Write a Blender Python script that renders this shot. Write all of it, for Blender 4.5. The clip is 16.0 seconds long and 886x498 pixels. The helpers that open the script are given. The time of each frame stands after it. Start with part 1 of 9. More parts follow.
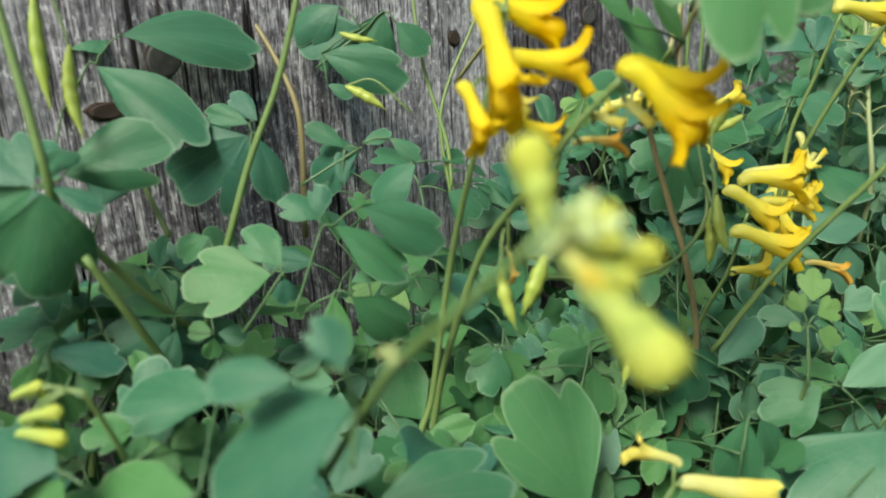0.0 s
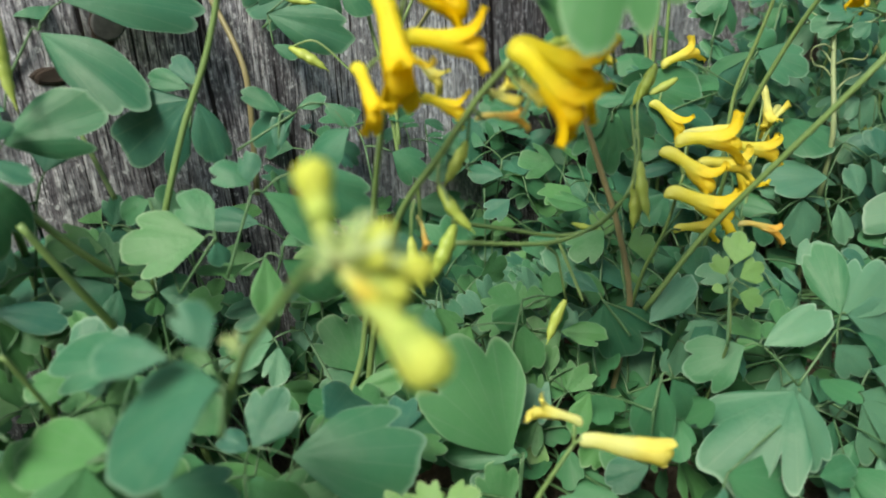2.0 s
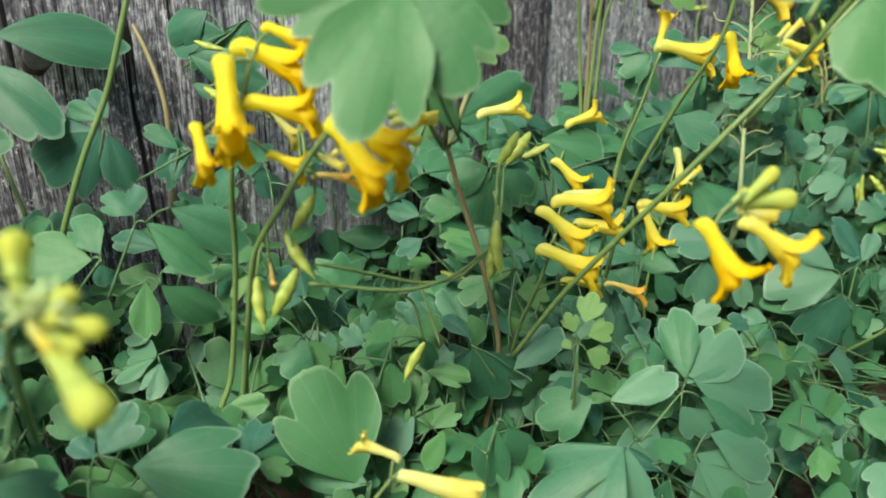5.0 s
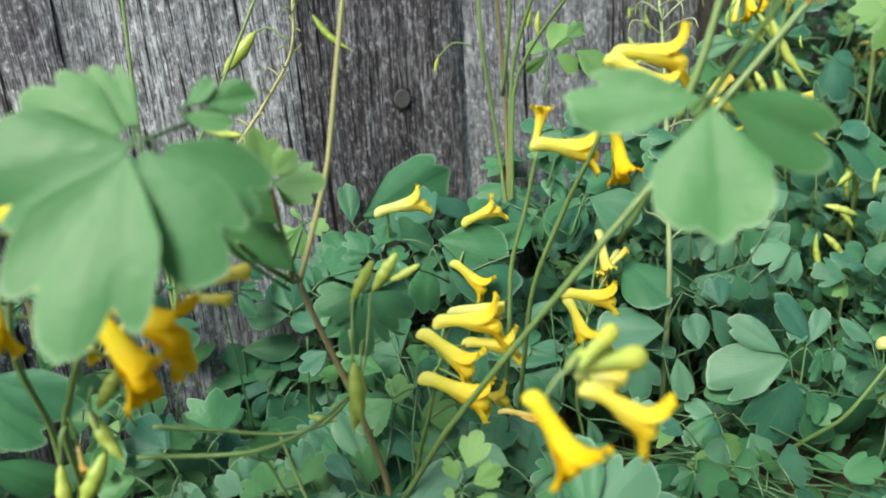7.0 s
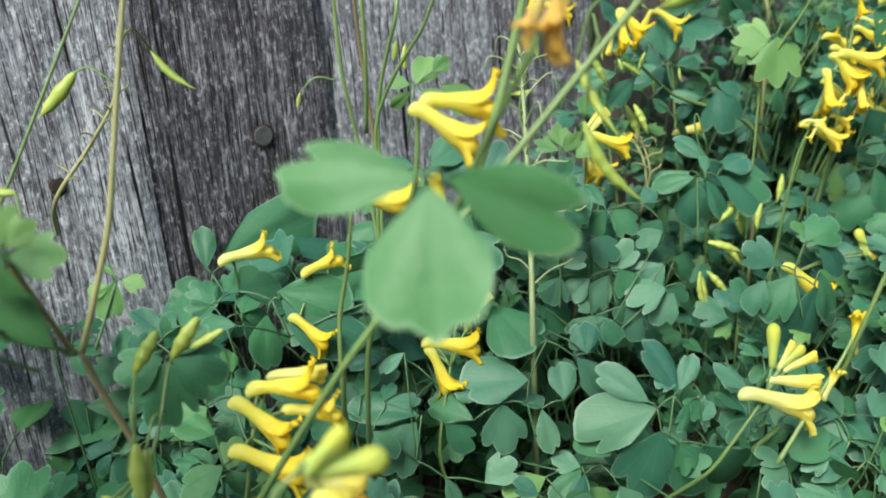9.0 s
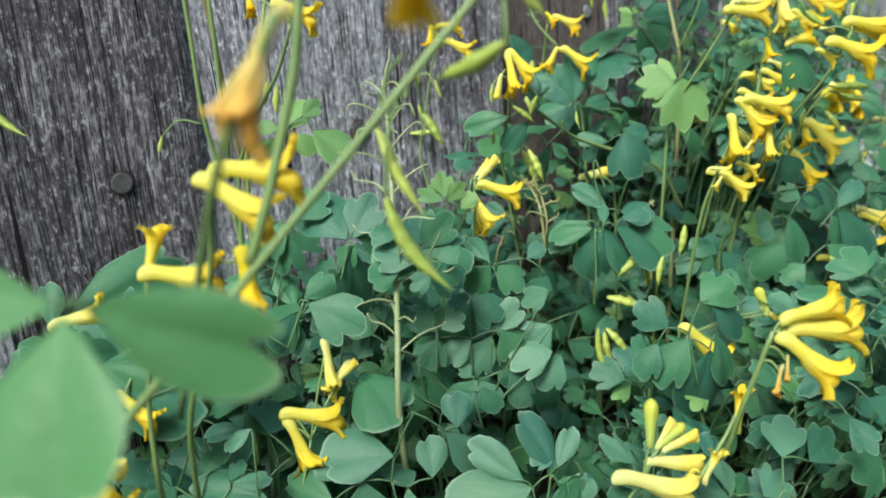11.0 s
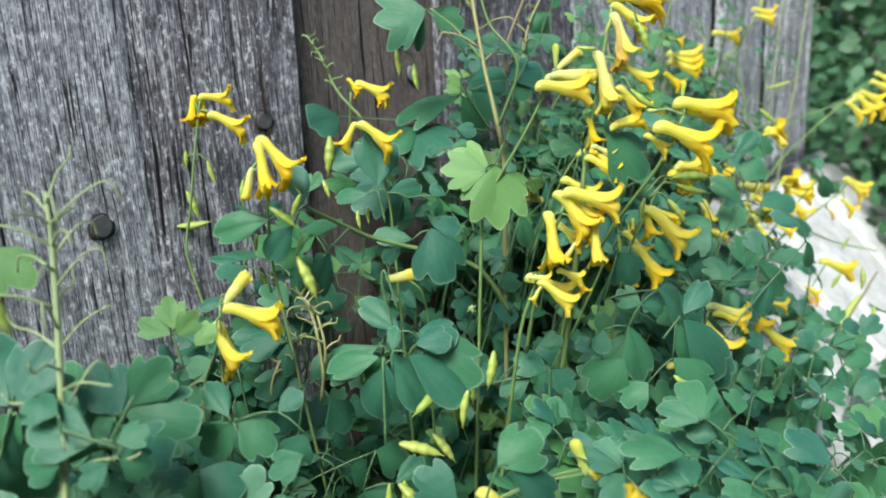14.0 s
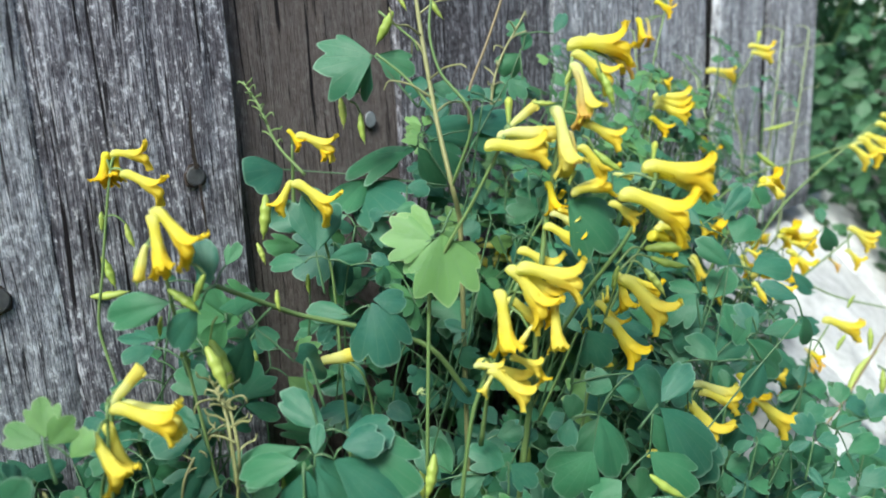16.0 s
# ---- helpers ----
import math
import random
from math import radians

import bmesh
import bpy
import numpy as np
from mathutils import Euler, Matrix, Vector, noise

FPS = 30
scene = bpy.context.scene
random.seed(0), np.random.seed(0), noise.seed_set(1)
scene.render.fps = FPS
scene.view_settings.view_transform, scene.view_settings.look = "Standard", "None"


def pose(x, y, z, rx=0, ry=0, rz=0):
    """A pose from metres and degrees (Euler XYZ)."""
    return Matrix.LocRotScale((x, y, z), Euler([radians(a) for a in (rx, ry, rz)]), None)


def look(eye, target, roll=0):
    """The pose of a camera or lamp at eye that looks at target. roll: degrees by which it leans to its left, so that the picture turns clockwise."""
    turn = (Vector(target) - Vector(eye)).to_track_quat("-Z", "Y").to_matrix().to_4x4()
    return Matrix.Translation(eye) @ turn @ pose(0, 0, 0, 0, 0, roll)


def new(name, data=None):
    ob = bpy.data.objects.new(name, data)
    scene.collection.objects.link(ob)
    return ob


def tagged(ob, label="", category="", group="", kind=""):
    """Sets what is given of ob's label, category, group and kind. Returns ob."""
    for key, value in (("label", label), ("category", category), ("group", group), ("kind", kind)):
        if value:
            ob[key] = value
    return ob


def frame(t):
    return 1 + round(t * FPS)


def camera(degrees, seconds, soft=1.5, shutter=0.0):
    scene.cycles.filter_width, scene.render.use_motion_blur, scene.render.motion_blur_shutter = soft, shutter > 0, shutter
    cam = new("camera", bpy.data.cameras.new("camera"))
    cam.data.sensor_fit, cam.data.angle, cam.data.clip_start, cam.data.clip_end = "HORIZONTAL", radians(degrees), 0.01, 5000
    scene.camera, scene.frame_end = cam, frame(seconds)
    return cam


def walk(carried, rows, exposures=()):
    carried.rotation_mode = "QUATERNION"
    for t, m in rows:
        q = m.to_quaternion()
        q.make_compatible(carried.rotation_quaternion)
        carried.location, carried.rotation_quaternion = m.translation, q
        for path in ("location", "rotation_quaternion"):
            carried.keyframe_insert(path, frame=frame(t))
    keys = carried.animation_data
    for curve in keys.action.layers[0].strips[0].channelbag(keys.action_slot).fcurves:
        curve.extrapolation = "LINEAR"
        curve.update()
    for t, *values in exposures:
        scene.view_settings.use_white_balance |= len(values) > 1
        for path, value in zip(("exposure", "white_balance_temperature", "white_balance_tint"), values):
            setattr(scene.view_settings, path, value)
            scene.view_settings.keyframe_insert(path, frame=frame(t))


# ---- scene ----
# ---- camera ----
cam = camera(59.0, 16.0, 1.9)
cam.data.dof.use_dof = True
cam.data.dof.focus_distance, cam.data.dof.aperture_fstop = 0.27, 12.5
PATH = [
    (0, (-0.2714, -0.2310, 0.1625, 73.51, 2.97, -39.59)),
    (0.5, (-0.2621, -0.2362, 0.1641, 72.98, 2.94, -38.12)),
    (1, (-0.2566, -0.2421, 0.1669, 70.44, 3.06, -37.74)),
    (1.5, (-0.2567, -0.2428, 0.1678, 69.42, 3.15, -37.74)),
    (2, (-0.2537, -0.2504, 0.1719, 68.45, 3.36, -37.78)),
    (2.5, (-0.2548, -0.2551, 0.1736, 67.64, 3.14, -37.49)),
    (3, (-0.2581, -0.2626, 0.1784, 66.93, 3.52, -37.03)),
    (3.5, (-0.2602, -0.2707, 0.1816, 67.82, 2.73, -37.03)),
    (4, (-0.2529, -0.2802, 0.1810, 68.29, 0.12, -35.64)),
    (4.2, (-0.2453, -0.2846, 0.1820, 68.62, -0.44, -35.07)),
    (6.3, (-0.1909, -0.2892, 0.1912, 71.16, 3.15, -31.84)),
    (6.5, (-0.1827, -0.2890, 0.1975, 71.33, 4.32, -32.31)),
    (7, (-0.1679, -0.2853, 0.2015, 71.75, 4.37, -34.05)),
    (7.5, (-0.1508, -0.2850, 0.2038, 72.03, 4.67, -35.11)),
    (8, (-0.1357, -0.2895, 0.2043, 71.98, 4.47, -35.39)),
    (8.5, (-0.1290, -0.2913, 0.2057, 72.03, 4.14, -35.75)),
    (9, (-0.1236, -0.2938, 0.2054, 72.45, 4.31, -36.45)),
    (9.2, (-0.1185, -0.2946, 0.2035, 73.21, 4.57, -36.30)),
    (11.3, (-0.0666, -0.2971, 0.2144, 73.55, 3.61, -38.09)),
    (11.5, (-0.0592, -0.2929, 0.2168, 73.61, 3.78, -38.70)),
    (12, (-0.0375, -0.2905, 0.2180, 73.65, 4.03, -40.35)),
    (12.5, (-0.0241, -0.2898, 0.2196, 73.84, 3.67, -41.27)),
    (13, (-0.0104, -0.2855, 0.2195, 74.33, 2.76, -42.07)),
    (13.5, (-0.0013, -0.2803, 0.2203, 74.69, 2.57, -42.80)),
    (14, (0.0090, -0.2764, 0.2209, 75.31, 2.91, -43.52)),
    (14.5, (0.0169, -0.2756, 0.2236, 75.86, 3.01, -43.62)),
    (15, (0.0276, -0.2730, 0.2231, 76.39, 2.76, -43.49)),
    (15.5, (0.0408, -0.2718, 0.2261, 76.80, 3.13, -43.24)),
    (16, (0.0498, -0.2640, 0.2274, 77.14, 2.89, -42.85)),
]
walk(cam, [(t, pose(*p)) for t, p in PATH], [(0.0, 1.40, 7350, 1), (4.2, 1.45, 7350, 1), (6.3, 1.60, 7150, 1), (9.2, 1.56, 6650, 2), (11.3, 1.54, 6600, 3), (16.0, 1.56, 6300, 1)])

# ---- light ----
world = bpy.data.worlds.new("sky")
scene.world = world
world.use_nodes = True
wt = world.node_tree
sky = wt.nodes.new("ShaderNodeTexSky")
sky.sky_type = "NISHITA"
sky.sun_disc = False
sky.sun_elevation, sky.sun_rotation = radians(50), radians(243)
sky.air_density, sky.dust_density = 1.0, 2.5
background = wt.nodes["Background"]
background.inputs["Strength"].default_value = 0.108
wt.links.new(sky.outputs[0], background.inputs["Color"])
sun_data = bpy.data.lights.new("sun", "SUN")
sun_data.energy, sun_data.angle, sun_data.color = 1.9, radians(22), (1.0, 0.965, 0.90)
sun = new("sun", sun_data)
sun.matrix_world = look((-2.2, -1.15, 3.1), (0.1, 0, 0))


# ---- materials ----
def shader(name):
    m = bpy.data.materials.new(name)
    m.use_nodes = True
    return m, m.node_tree, m.node_tree.nodes["Principled BSDF"]


def node(tree, kind, **settings):
    n = tree.nodes.new(kind)
    for key, value in settings.items():
        if key in n.inputs:
            n.inputs[key].default_value = value
    return n


def ramp(tree, source, *stops):
    n = tree.nodes.new("ShaderNodeValToRGB")
    e = n.color_ramp.elements
    while len(e) < len(stops):
        e.new(0.5)
    for k, (p, c) in zip(e, stops):
        k.position, k.color = p, (*c, 1)
    tree.links.new(source, n.inputs[0])
    return n.outputs[0]


def mix(tree, factor, a, b, how="MIX"):
    n = tree.nodes.new("ShaderNodeMix")
    n.data_type, n.blend_type = "RGBA", how
    for socket, value in ((n.inputs[0], factor), (n.inputs[6], a), (n.inputs[7], b)):
        if hasattr(value, "is_linked"):
            tree.links.new(value, socket)
        else:
            socket.default_value = value if isinstance(value, float) else (*value, 1)
    return n.outputs[2]


def noise_at(tree, vector, scale, stretch=(1, 1, 1), detail=4.0, rough=0.6):
    m = node(tree, "ShaderNodeMapping", Scale=stretch)
    tree.links.new(vector, m.inputs[0])
    n = node(tree, "ShaderNodeTexNoise", Scale=scale, Detail=detail, Roughness=rough)
    tree.links.new(m.outputs[0], n.inputs["Vector"])
    return n.outputs["Fac"]


def relief(tree, bsdf, height, strength, distance):
    b = node(tree, "ShaderNodeBump", Strength=strength, Distance=distance)
    tree.links.new(height, b.inputs["Height"])
    tree.links.new(b.outputs[0], bsdf.inputs["Normal"])


def translucent(tree, bsdf, color, amount):
    """Lets light through a thin leaf or petal."""
    t = tree.nodes.new("ShaderNodeBsdfTranslucent")
    if hasattr(color, "is_linked"):
        tree.links.new(color, t.inputs[0])
    else:
        t.inputs[0].default_value = (*color, 1)
    m = node(tree, "ShaderNodeMixShader", Fac=amount)
    tree.links.new(bsdf.outputs[0], m.inputs[1])
    tree.links.new(t.outputs[0], m.inputs[2])
    tree.links.new(m.outputs[0], tree.nodes["Material Output"].inputs[0])


def leaf_material(name, blue, green, rim):
    """Waxy leaf: two greens that differ from leaf to leaf, pale veins and a thin pale margin (UV: x from the middle to the margin, y round it)."""
    m, t, b = shader(name)
    info = t.nodes.new("ShaderNodeObjectInfo")
    coord = t.nodes.new("ShaderNodeTexCoord")
    uv = t.nodes.new("ShaderNodeSeparateXYZ")
    t.links.new(coord.outputs["UV"], uv.inputs[0])
    tone = mix(t, info.outputs["Random"], blue, green)
    mottled = noise_at(t, coord.outputs["Object"], 3.0, detail=6.0, rough=0.7)
    tone = mix(t, ramp(t, mottled, (0.38, (0, 0, 0)), (0.66, (1, 1, 1))), tone, mix(t, 0.18, tone, (0.12, 0.23, 0.13)))
    fan = t.nodes.new("ShaderNodeMath")
    fan.operation = "SINE"
    times = t.nodes.new("ShaderNodeMath")
    times.operation = "MULTIPLY"
    times.inputs[1].default_value = 62.0
    t.links.new(uv.outputs[1], times.inputs[0])
    t.links.new(times.outputs[0], fan.inputs[0])
    vein = ramp(t, fan.outputs[0], (0.93, (0, 0, 0)), (1.0, (0.22, 0.22, 0.22)))
    tone = mix(t, vein, tone, (0.14, 0.23, 0.15))
    edge = ramp(t, uv.outputs[0], (0.955, (0, 0, 0)), (1.0, (0.55, 0.55, 0.55)))
    tone = mix(t, edge, tone, rim)
    t.links.new(tone, b.inputs["Base Color"])
    b.inputs["Roughness"].default_value = 0.5
    b.inputs["Specular IOR Level"].default_value = 0.35
    relief(t, b, mix(t, 0.35, noise_at(t, coord.outputs["Object"], 7.0, detail=4.0), vein), 0.35, 0.0016)
    translucent(t, b, mix(t, 0.5, tone, (0.16, 0.30, 0.06)), 0.22)
    return m


LEAF = leaf_material("leaf", (0.022, 0.112, 0.086), (0.040, 0.162, 0.072), (0.26, 0.40, 0.30))
FAR_LEAF = leaf_material("far_leaf", (0.040, 0.125, 0.066), (0.070, 0.165, 0.062), (0.16, 0.26, 0.15))
YOUNG = leaf_material("young_leaf", (0.095, 0.230, 0.082), (0.150, 0.295, 0.088), (0.34, 0.46, 0.24))
BLOOM = leaf_material("bloomed_leaf", (0.058, 0.178, 0.122), (0.090, 0.222, 0.138), (0.32, 0.46, 0.36))
LIGHT = leaf_material("light_leaf", (0.046, 0.165, 0.068), (0.066, 0.202, 0.066), (0.28, 0.42, 0.26))


def stalk_material(name, a, c):
    m, t, b = shader(name)
    info = t.nodes.new("ShaderNodeObjectInfo")
    coord = t.nodes.new("ShaderNodeTexCoord")
    n = noise_at(t, coord.outputs["Object"], 160.0, (1, 1, 0.3))
    t.links.new(mix(t, mix(t, 0.5, n, info.outputs["Random"]), a, c), b.inputs["Base Color"])
    b.inputs["Roughness"].default_value = 0.45
    relief(t, b, n, 0.2, 0.0005)
    return m


LEAF_STALK = stalk_material("leaf_stalk", (0.035, 0.095, 0.045), (0.075, 0.155, 0.065))
GREEN_STALK = stalk_material("green_stalk", (0.095, 0.175, 0.055), (0.165, 0.245, 0.090))
BROWN_STALK = stalk_material("brown_stalk", (0.17, 0.125, 0.070), (0.22, 0.205, 0.105))
SPENT_STALK = stalk_material("spent_stalk", (0.17, 0.24, 0.11), (0.27, 0.33, 0.18))
DRY_STALK = stalk_material("dry_stalk", (0.20, 0.22, 0.085), (0.28, 0.28, 0.14))


def petal_material(name, tube, mouth, spur):
    """Yellow petals, paler at the spur and golden at the mouth (object x runs from spur 0 to mouth 1)."""
    m, t, b = shader(name)
    info = t.nodes.new("ShaderNodeObjectInfo")
    coord = t.nodes.new("ShaderNodeTexCoord")
    xyz = t.nodes.new("ShaderNodeSeparateXYZ")
    t.links.new(coord.outputs["Object"], xyz.inputs[0])
    along = ramp(t, xyz.outputs[0], (0.0, spur), (0.28, tube), (0.50, tube), (0.72, mouth))
    streak = noise_at(t, coord.outputs["Object"], 9.0, (0.5, 3, 3))
    tone = mix(t, ramp(t, streak, (0.4, (0, 0, 0)), (0.75, (0.5, 0.5, 0.5))), along, mix(t, 0.5, along, spur))
    tone = mix(t, mix(t, info.outputs["Random"], (0, 0, 0), (0.55, 0.55, 0.55)), tone, mix(t, 0.6, tone, spur))
    t.links.new(tone, b.inputs["Base Color"])
    b.inputs["Roughness"].default_value = 0.55
    b.inputs["Specular IOR Level"].default_value = 0.3
    relief(t, b, streak, 0.25, 0.04)
    translucent(t, b, tone, 0.50)
    return m


PETAL = petal_material("petal", (0.84, 0.77, 0.10), (0.88, 0.68, 0.016), (0.79, 0.79, 0.25))
GOLD = petal_material("golden_petal", (0.88, 0.75, 0.032), (0.89, 0.63, 0.009), (0.82, 0.77, 0.09))
PALE = petal_material("pale_petal", (0.82, 0.81, 0.28), (0.85, 0.74, 0.09), (0.77, 0.81, 0.40))
WITHERED = petal_material("withered_petal", (0.76, 0.62, 0.18), (0.82, 0.50, 0.07), (0.66, 0.62, 0.30))
BUD = petal_material("bud_petal", (0.60, 0.72, 0.19), (0.68, 0.72, 0.13), (0.50, 0.66, 0.24))


def pod_material():
    m, t, b = shader("seed_pod")
    info = t.nodes.new("ShaderNodeObjectInfo")
    coord = t.nodes.new("ShaderNodeTexCoord")
    n = noise_at(t, coord.outputs["Object"], 7.0, (0.6, 2, 2))
    t.links.new(mix(t, mix(t, 0.5, n, info.outputs["Random"]), (0.20, 0.32, 0.05), (0.42, 0.48, 0.11)), b.inputs["Base Color"])
    b.inputs["Roughness"].default_value = 0.45
    translucent(t, b, (0.4, 0.5, 0.08), 0.15)
    return m


POD = pod_material()


def wood_material(name, dark, mid, pale, warm):
    """Weathered softwood: long grey fibres, dark checks and pale worn patches."""
    m, t, b = shader(name)
    info = t.nodes.new("ShaderNodeObjectInfo")
    coord = t.nodes.new("ShaderNodeTexCoord")
    shift = t.nodes.new("ShaderNodeVectorMath")
    shift.operation = "MULTIPLY_ADD"
    shift.inputs[1].default_value = (1, 1, 1)
    t.links.new(coord.outputs["Object"], shift.inputs[0])
    many = t.nodes.new("ShaderNodeVectorMath")
    many.operation = "SCALE"
    many.inputs[3].default_value = 3.0
    t.links.new(info.outputs["Random"], many.inputs[0])
    t.links.new(many.outputs[0], shift.inputs[2])
    v = shift.outputs[0]
    bend = noise_at(t, v, 12.0, (1, 1, 0.35), 2.0)
    lean = t.nodes.new("ShaderNodeVectorMath")
    lean.operation = "MULTIPLY_ADD"
    lean.inputs[1].default_value = (0.012, 0, 0)
    t.links.new(bend, lean.inputs[0])
    t.links.new(v, lean.inputs[2])
    w = lean.outputs[0]
    fibre = noise_at(t, w, 1900.0, (1, 0.3, 0.055), 3.0, 0.65)
    ring = noise_at(t, w, 620.0, (1, 0.3, 0.022), 4.0, 0.7)
    band = noise_at(t, w, 60.0, (1, 0.3, 0.10), 4.0, 0.65)
    patch = noise_at(t, v, 70.0, (1, 1, 0.40), 6.0, 0.75)
    grime = noise_at(t, v, 520.0, (1, 1, 0.55), 5.0, 0.75)
    tone = ramp(t, mix(t, 0.45, fibre, ring), (0.40, dark), (0.50, mid), (0.61, pale))
    tone = mix(t, ramp(t, band, (0.40, (0.70, 0.70, 0.70)), (0.58, (0, 0, 0))), tone, mix(t, 0.55, tone, warm))
    tone = mix(t, ramp(t, patch, (0.47, (0, 0, 0)), (0.57, (0.9, 0.9, 0.9))), tone, mix(t, 0.65, tone, warm))
    tone = mix(t, ramp(t, grime, (0.52, (0, 0, 0)), (0.60, (0.9, 0.9, 0.9))), tone, mix(t, 0.75, tone, dark))
    tone = mix(t, ramp(t, grime, (0.37, (0.8, 0.8, 0.8)), (0.44, (0, 0, 0))), tone, pale)
    check = noise_at(t, w, 360.0, (1, 0.3, 0.028), 3.0, 0.55)
    fine = noise_at(t, w, 900.0, (1, 0.3, 0.03), 2.0, 0.5)
    crack = mix(t, 1.0, ramp(t, check, (0.330, (1, 1, 1)), (0.350, (0, 0, 0))), ramp(t, fine, (0.335, (0.9, 0.9, 0.9)), (0.36, (0, 0, 0))), "LIGHTEN")
    tone = mix(t, crack, tone, (0.012, 0.010, 0.012))
    t.links.new(tone, b.inputs["Base Color"])
    b.inputs["Roughness"].default_value = 0.85
    b.inputs["Specular IOR Level"].default_value = 0.2
    height = mix(t, 0.5, fibre, ring)
    height = mix(t, crack, height, (0, 0, 0))
    relief(t, b, height, 0.9, 0.0016)
    return m


WOOD = wood_material("weathered_wood", (0.060, 0.061, 0.074), (0.380, 0.400, 0.460), (0.76, 0.80, 0.88), (0.175, 0.178, 0.208))
DARK_WOOD = wood_material("dark_weathered_wood", (0.022, 0.020, 0.025), (0.105, 0.103, 0.122), (0.40, 0.41, 0.47), (0.048, 0.044, 0.053))
MID_WOOD = wood_material("grey_weathered_wood", (0.038, 0.036, 0.046), (0.225, 0.226, 0.268), (0.70, 0.72, 0.80), (0.082, 0.078, 0.096))
# near-black wood that puts the shade of open gaps into colour
GAP_SHADE = wood_material("gap_shade_wood", (0.008, 0.007, 0.007), (0.014, 0.013, 0.013), (0.03, 0.028, 0.028), (0.012, 0.011, 0.011))
BROWN_WOOD = wood_material("brown_wood", (0.075, 0.062, 0.060), (0.125, 0.108, 0.106), (0.175, 0.160, 0.158), (0.115, 0.098, 0.094))


def plain_material(name, a, c, scale, rough, metal=0.0, bump=0.3, depth=0.002):
    m, t, b = shader(name)
    coord = t.nodes.new("ShaderNodeTexCoord")
    n = noise_at(t, coord.outputs["Object"], scale, detail=6.0, rough=0.65)
    t.links.new(ramp(t, n, (0.3, a), (0.7, c)), b.inputs["Base Color"])
    b.inputs["Roughness"].default_value, b.inputs["Metallic"].default_value = rough, metal
    relief(t, b, n, bump, depth)
    return m


NAIL = plain_material("old_steel", (0.05, 0.052, 0.058), (0.11, 0.115, 0.125), 300.0, 0.6, 0.2, 0.5, 0.0005)
ZINC = plain_material("zinc_steel", (0.22, 0.25, 0.28), (0.34, 0.37, 0.40), 300.0, 0.5, 0.5, 0.3, 0.0005)
STAIN = plain_material("rust_stain", (0.016, 0.012, 0.011), (0.045, 0.03, 0.024), 220.0, 0.9)
SOIL = plain_material("soil", (0.022, 0.016, 0.011), (0.085, 0.062, 0.042), 60.0, 0.95, 0.0, 1.0, 0.01)
WHITEWASH = plain_material("whitewash", (0.34, 0.35, 0.36), (0.60, 0.61, 0.62), 70.0, 0.85, 0.0, 0.7, 0.003)
PEBBLE = plain_material("pebble", (0.10, 0.075, 0.06), (0.30, 0.25, 0.22), 90.0, 0.8, 0.0, 0.4, 0.001)
PLASTER = plain_material("plaster", (0.30, 0.28, 0.25), (0.38, 0.36, 0.33), 8.0, 0.9)
SEED = plain_material("pale_bract", (0.38, 0.50, 0.20), (0.54, 0.64, 0.32), 500.0, 0.6)


# ---- shapes ----
def link(name, verts, faces, material, parent=None, label="", uvs=None, smooth=True):
    me = bpy.data.meshes.new(name)
    me.from_pydata([tuple(v) for v in verts], [], faces)
    me.materials.append(material)
    if smooth:
        me.polygons.foreach_set("use_smooth", [True] * len(me.polygons))
    if uvs:
        layer = me.uv_layers.new(name="UVMap")
        for loop in me.loops:
            layer.data[loop.index].uv = uvs[loop.vertex_index]
    me.update()
    ob = new(name, me)
    ob.parent = parent
    if label:
        tagged(ob, label)
    return ob


def place(name, mesh, parent, m, label=""):
    ob = new(name, mesh)
    ob.parent = parent
    ob.matrix_basis = base_of(parent).inverted() @ m
    if label:
        tagged(ob, label)
    return ob


def base_of(ob):
    m = ob.matrix_basis.copy()
    while ob.parent:
        ob = ob.parent
        m = ob.matrix_basis @ m
    return m


def smooth_line(points, steps=6):
    """A smooth line through the points, with no overshoot between near and far ones."""
    p = [Vector(q) for q in points]
    if len(p) == 2:
        return [p[0].lerp(p[1], k / steps) for k in range(steps + 1)]
    p = [2 * p[0] - p[1]] + p + [2 * p[-1] - p[-2]]
    slope = [(c - a).normalized() * min((b - a).length, (c - b).length) for a, b, c in zip(p, p[1:], p[2:])]
    out = []
    for b, c, m, n in zip(p[1:], p[2:-1], slope, slope[1:]):
        for k in range(steps):
            u = k / steps
            out.append((2 * u ** 3 - 3 * u * u + 1) * b + (u ** 3 - 2 * u * u + u) * m + (3 * u * u - 2 * u ** 3) * c + (u ** 3 - u * u) * n)
    return out + [p[-2]]


def tube(line, r0, r1, sides=7, verts=None, faces=None):
    """Adds a tapered round stalk along the line to verts and faces."""
    verts, faces = ([], []) if verts is None else (verts, faces)
    first = len(verts)
    side = None
    for i, p in enumerate(line):
        along = (line[min(i + 1, len(line) - 1)] - line[max(i - 1, 0)]).normalized()
        if side is None:
            side = along.orthogonal()
        side = (side - along * side.dot(along)).normalized()
        other = along.cross(side)
        r = r0 + (r1 - r0) * i / (len(line) - 1)
        for k in range(sides):
            a = 2 * math.pi * k / sides
            verts.append(p + (side * math.cos(a) + other * math.sin(a)) * r)
    for i in range(len(line) - 1):
        for k in range(sides):
            a, b = first + i * sides + k, first + i * sides + (k + 1) % sides
            faces.append((a, b, b + sides, a + sides))
    faces.append(tuple(first + k for k in reversed(range(sides))))
    faces.append(tuple(first + (len(line) - 1) * sides + k for k in range(sides)))
    return verts, faces


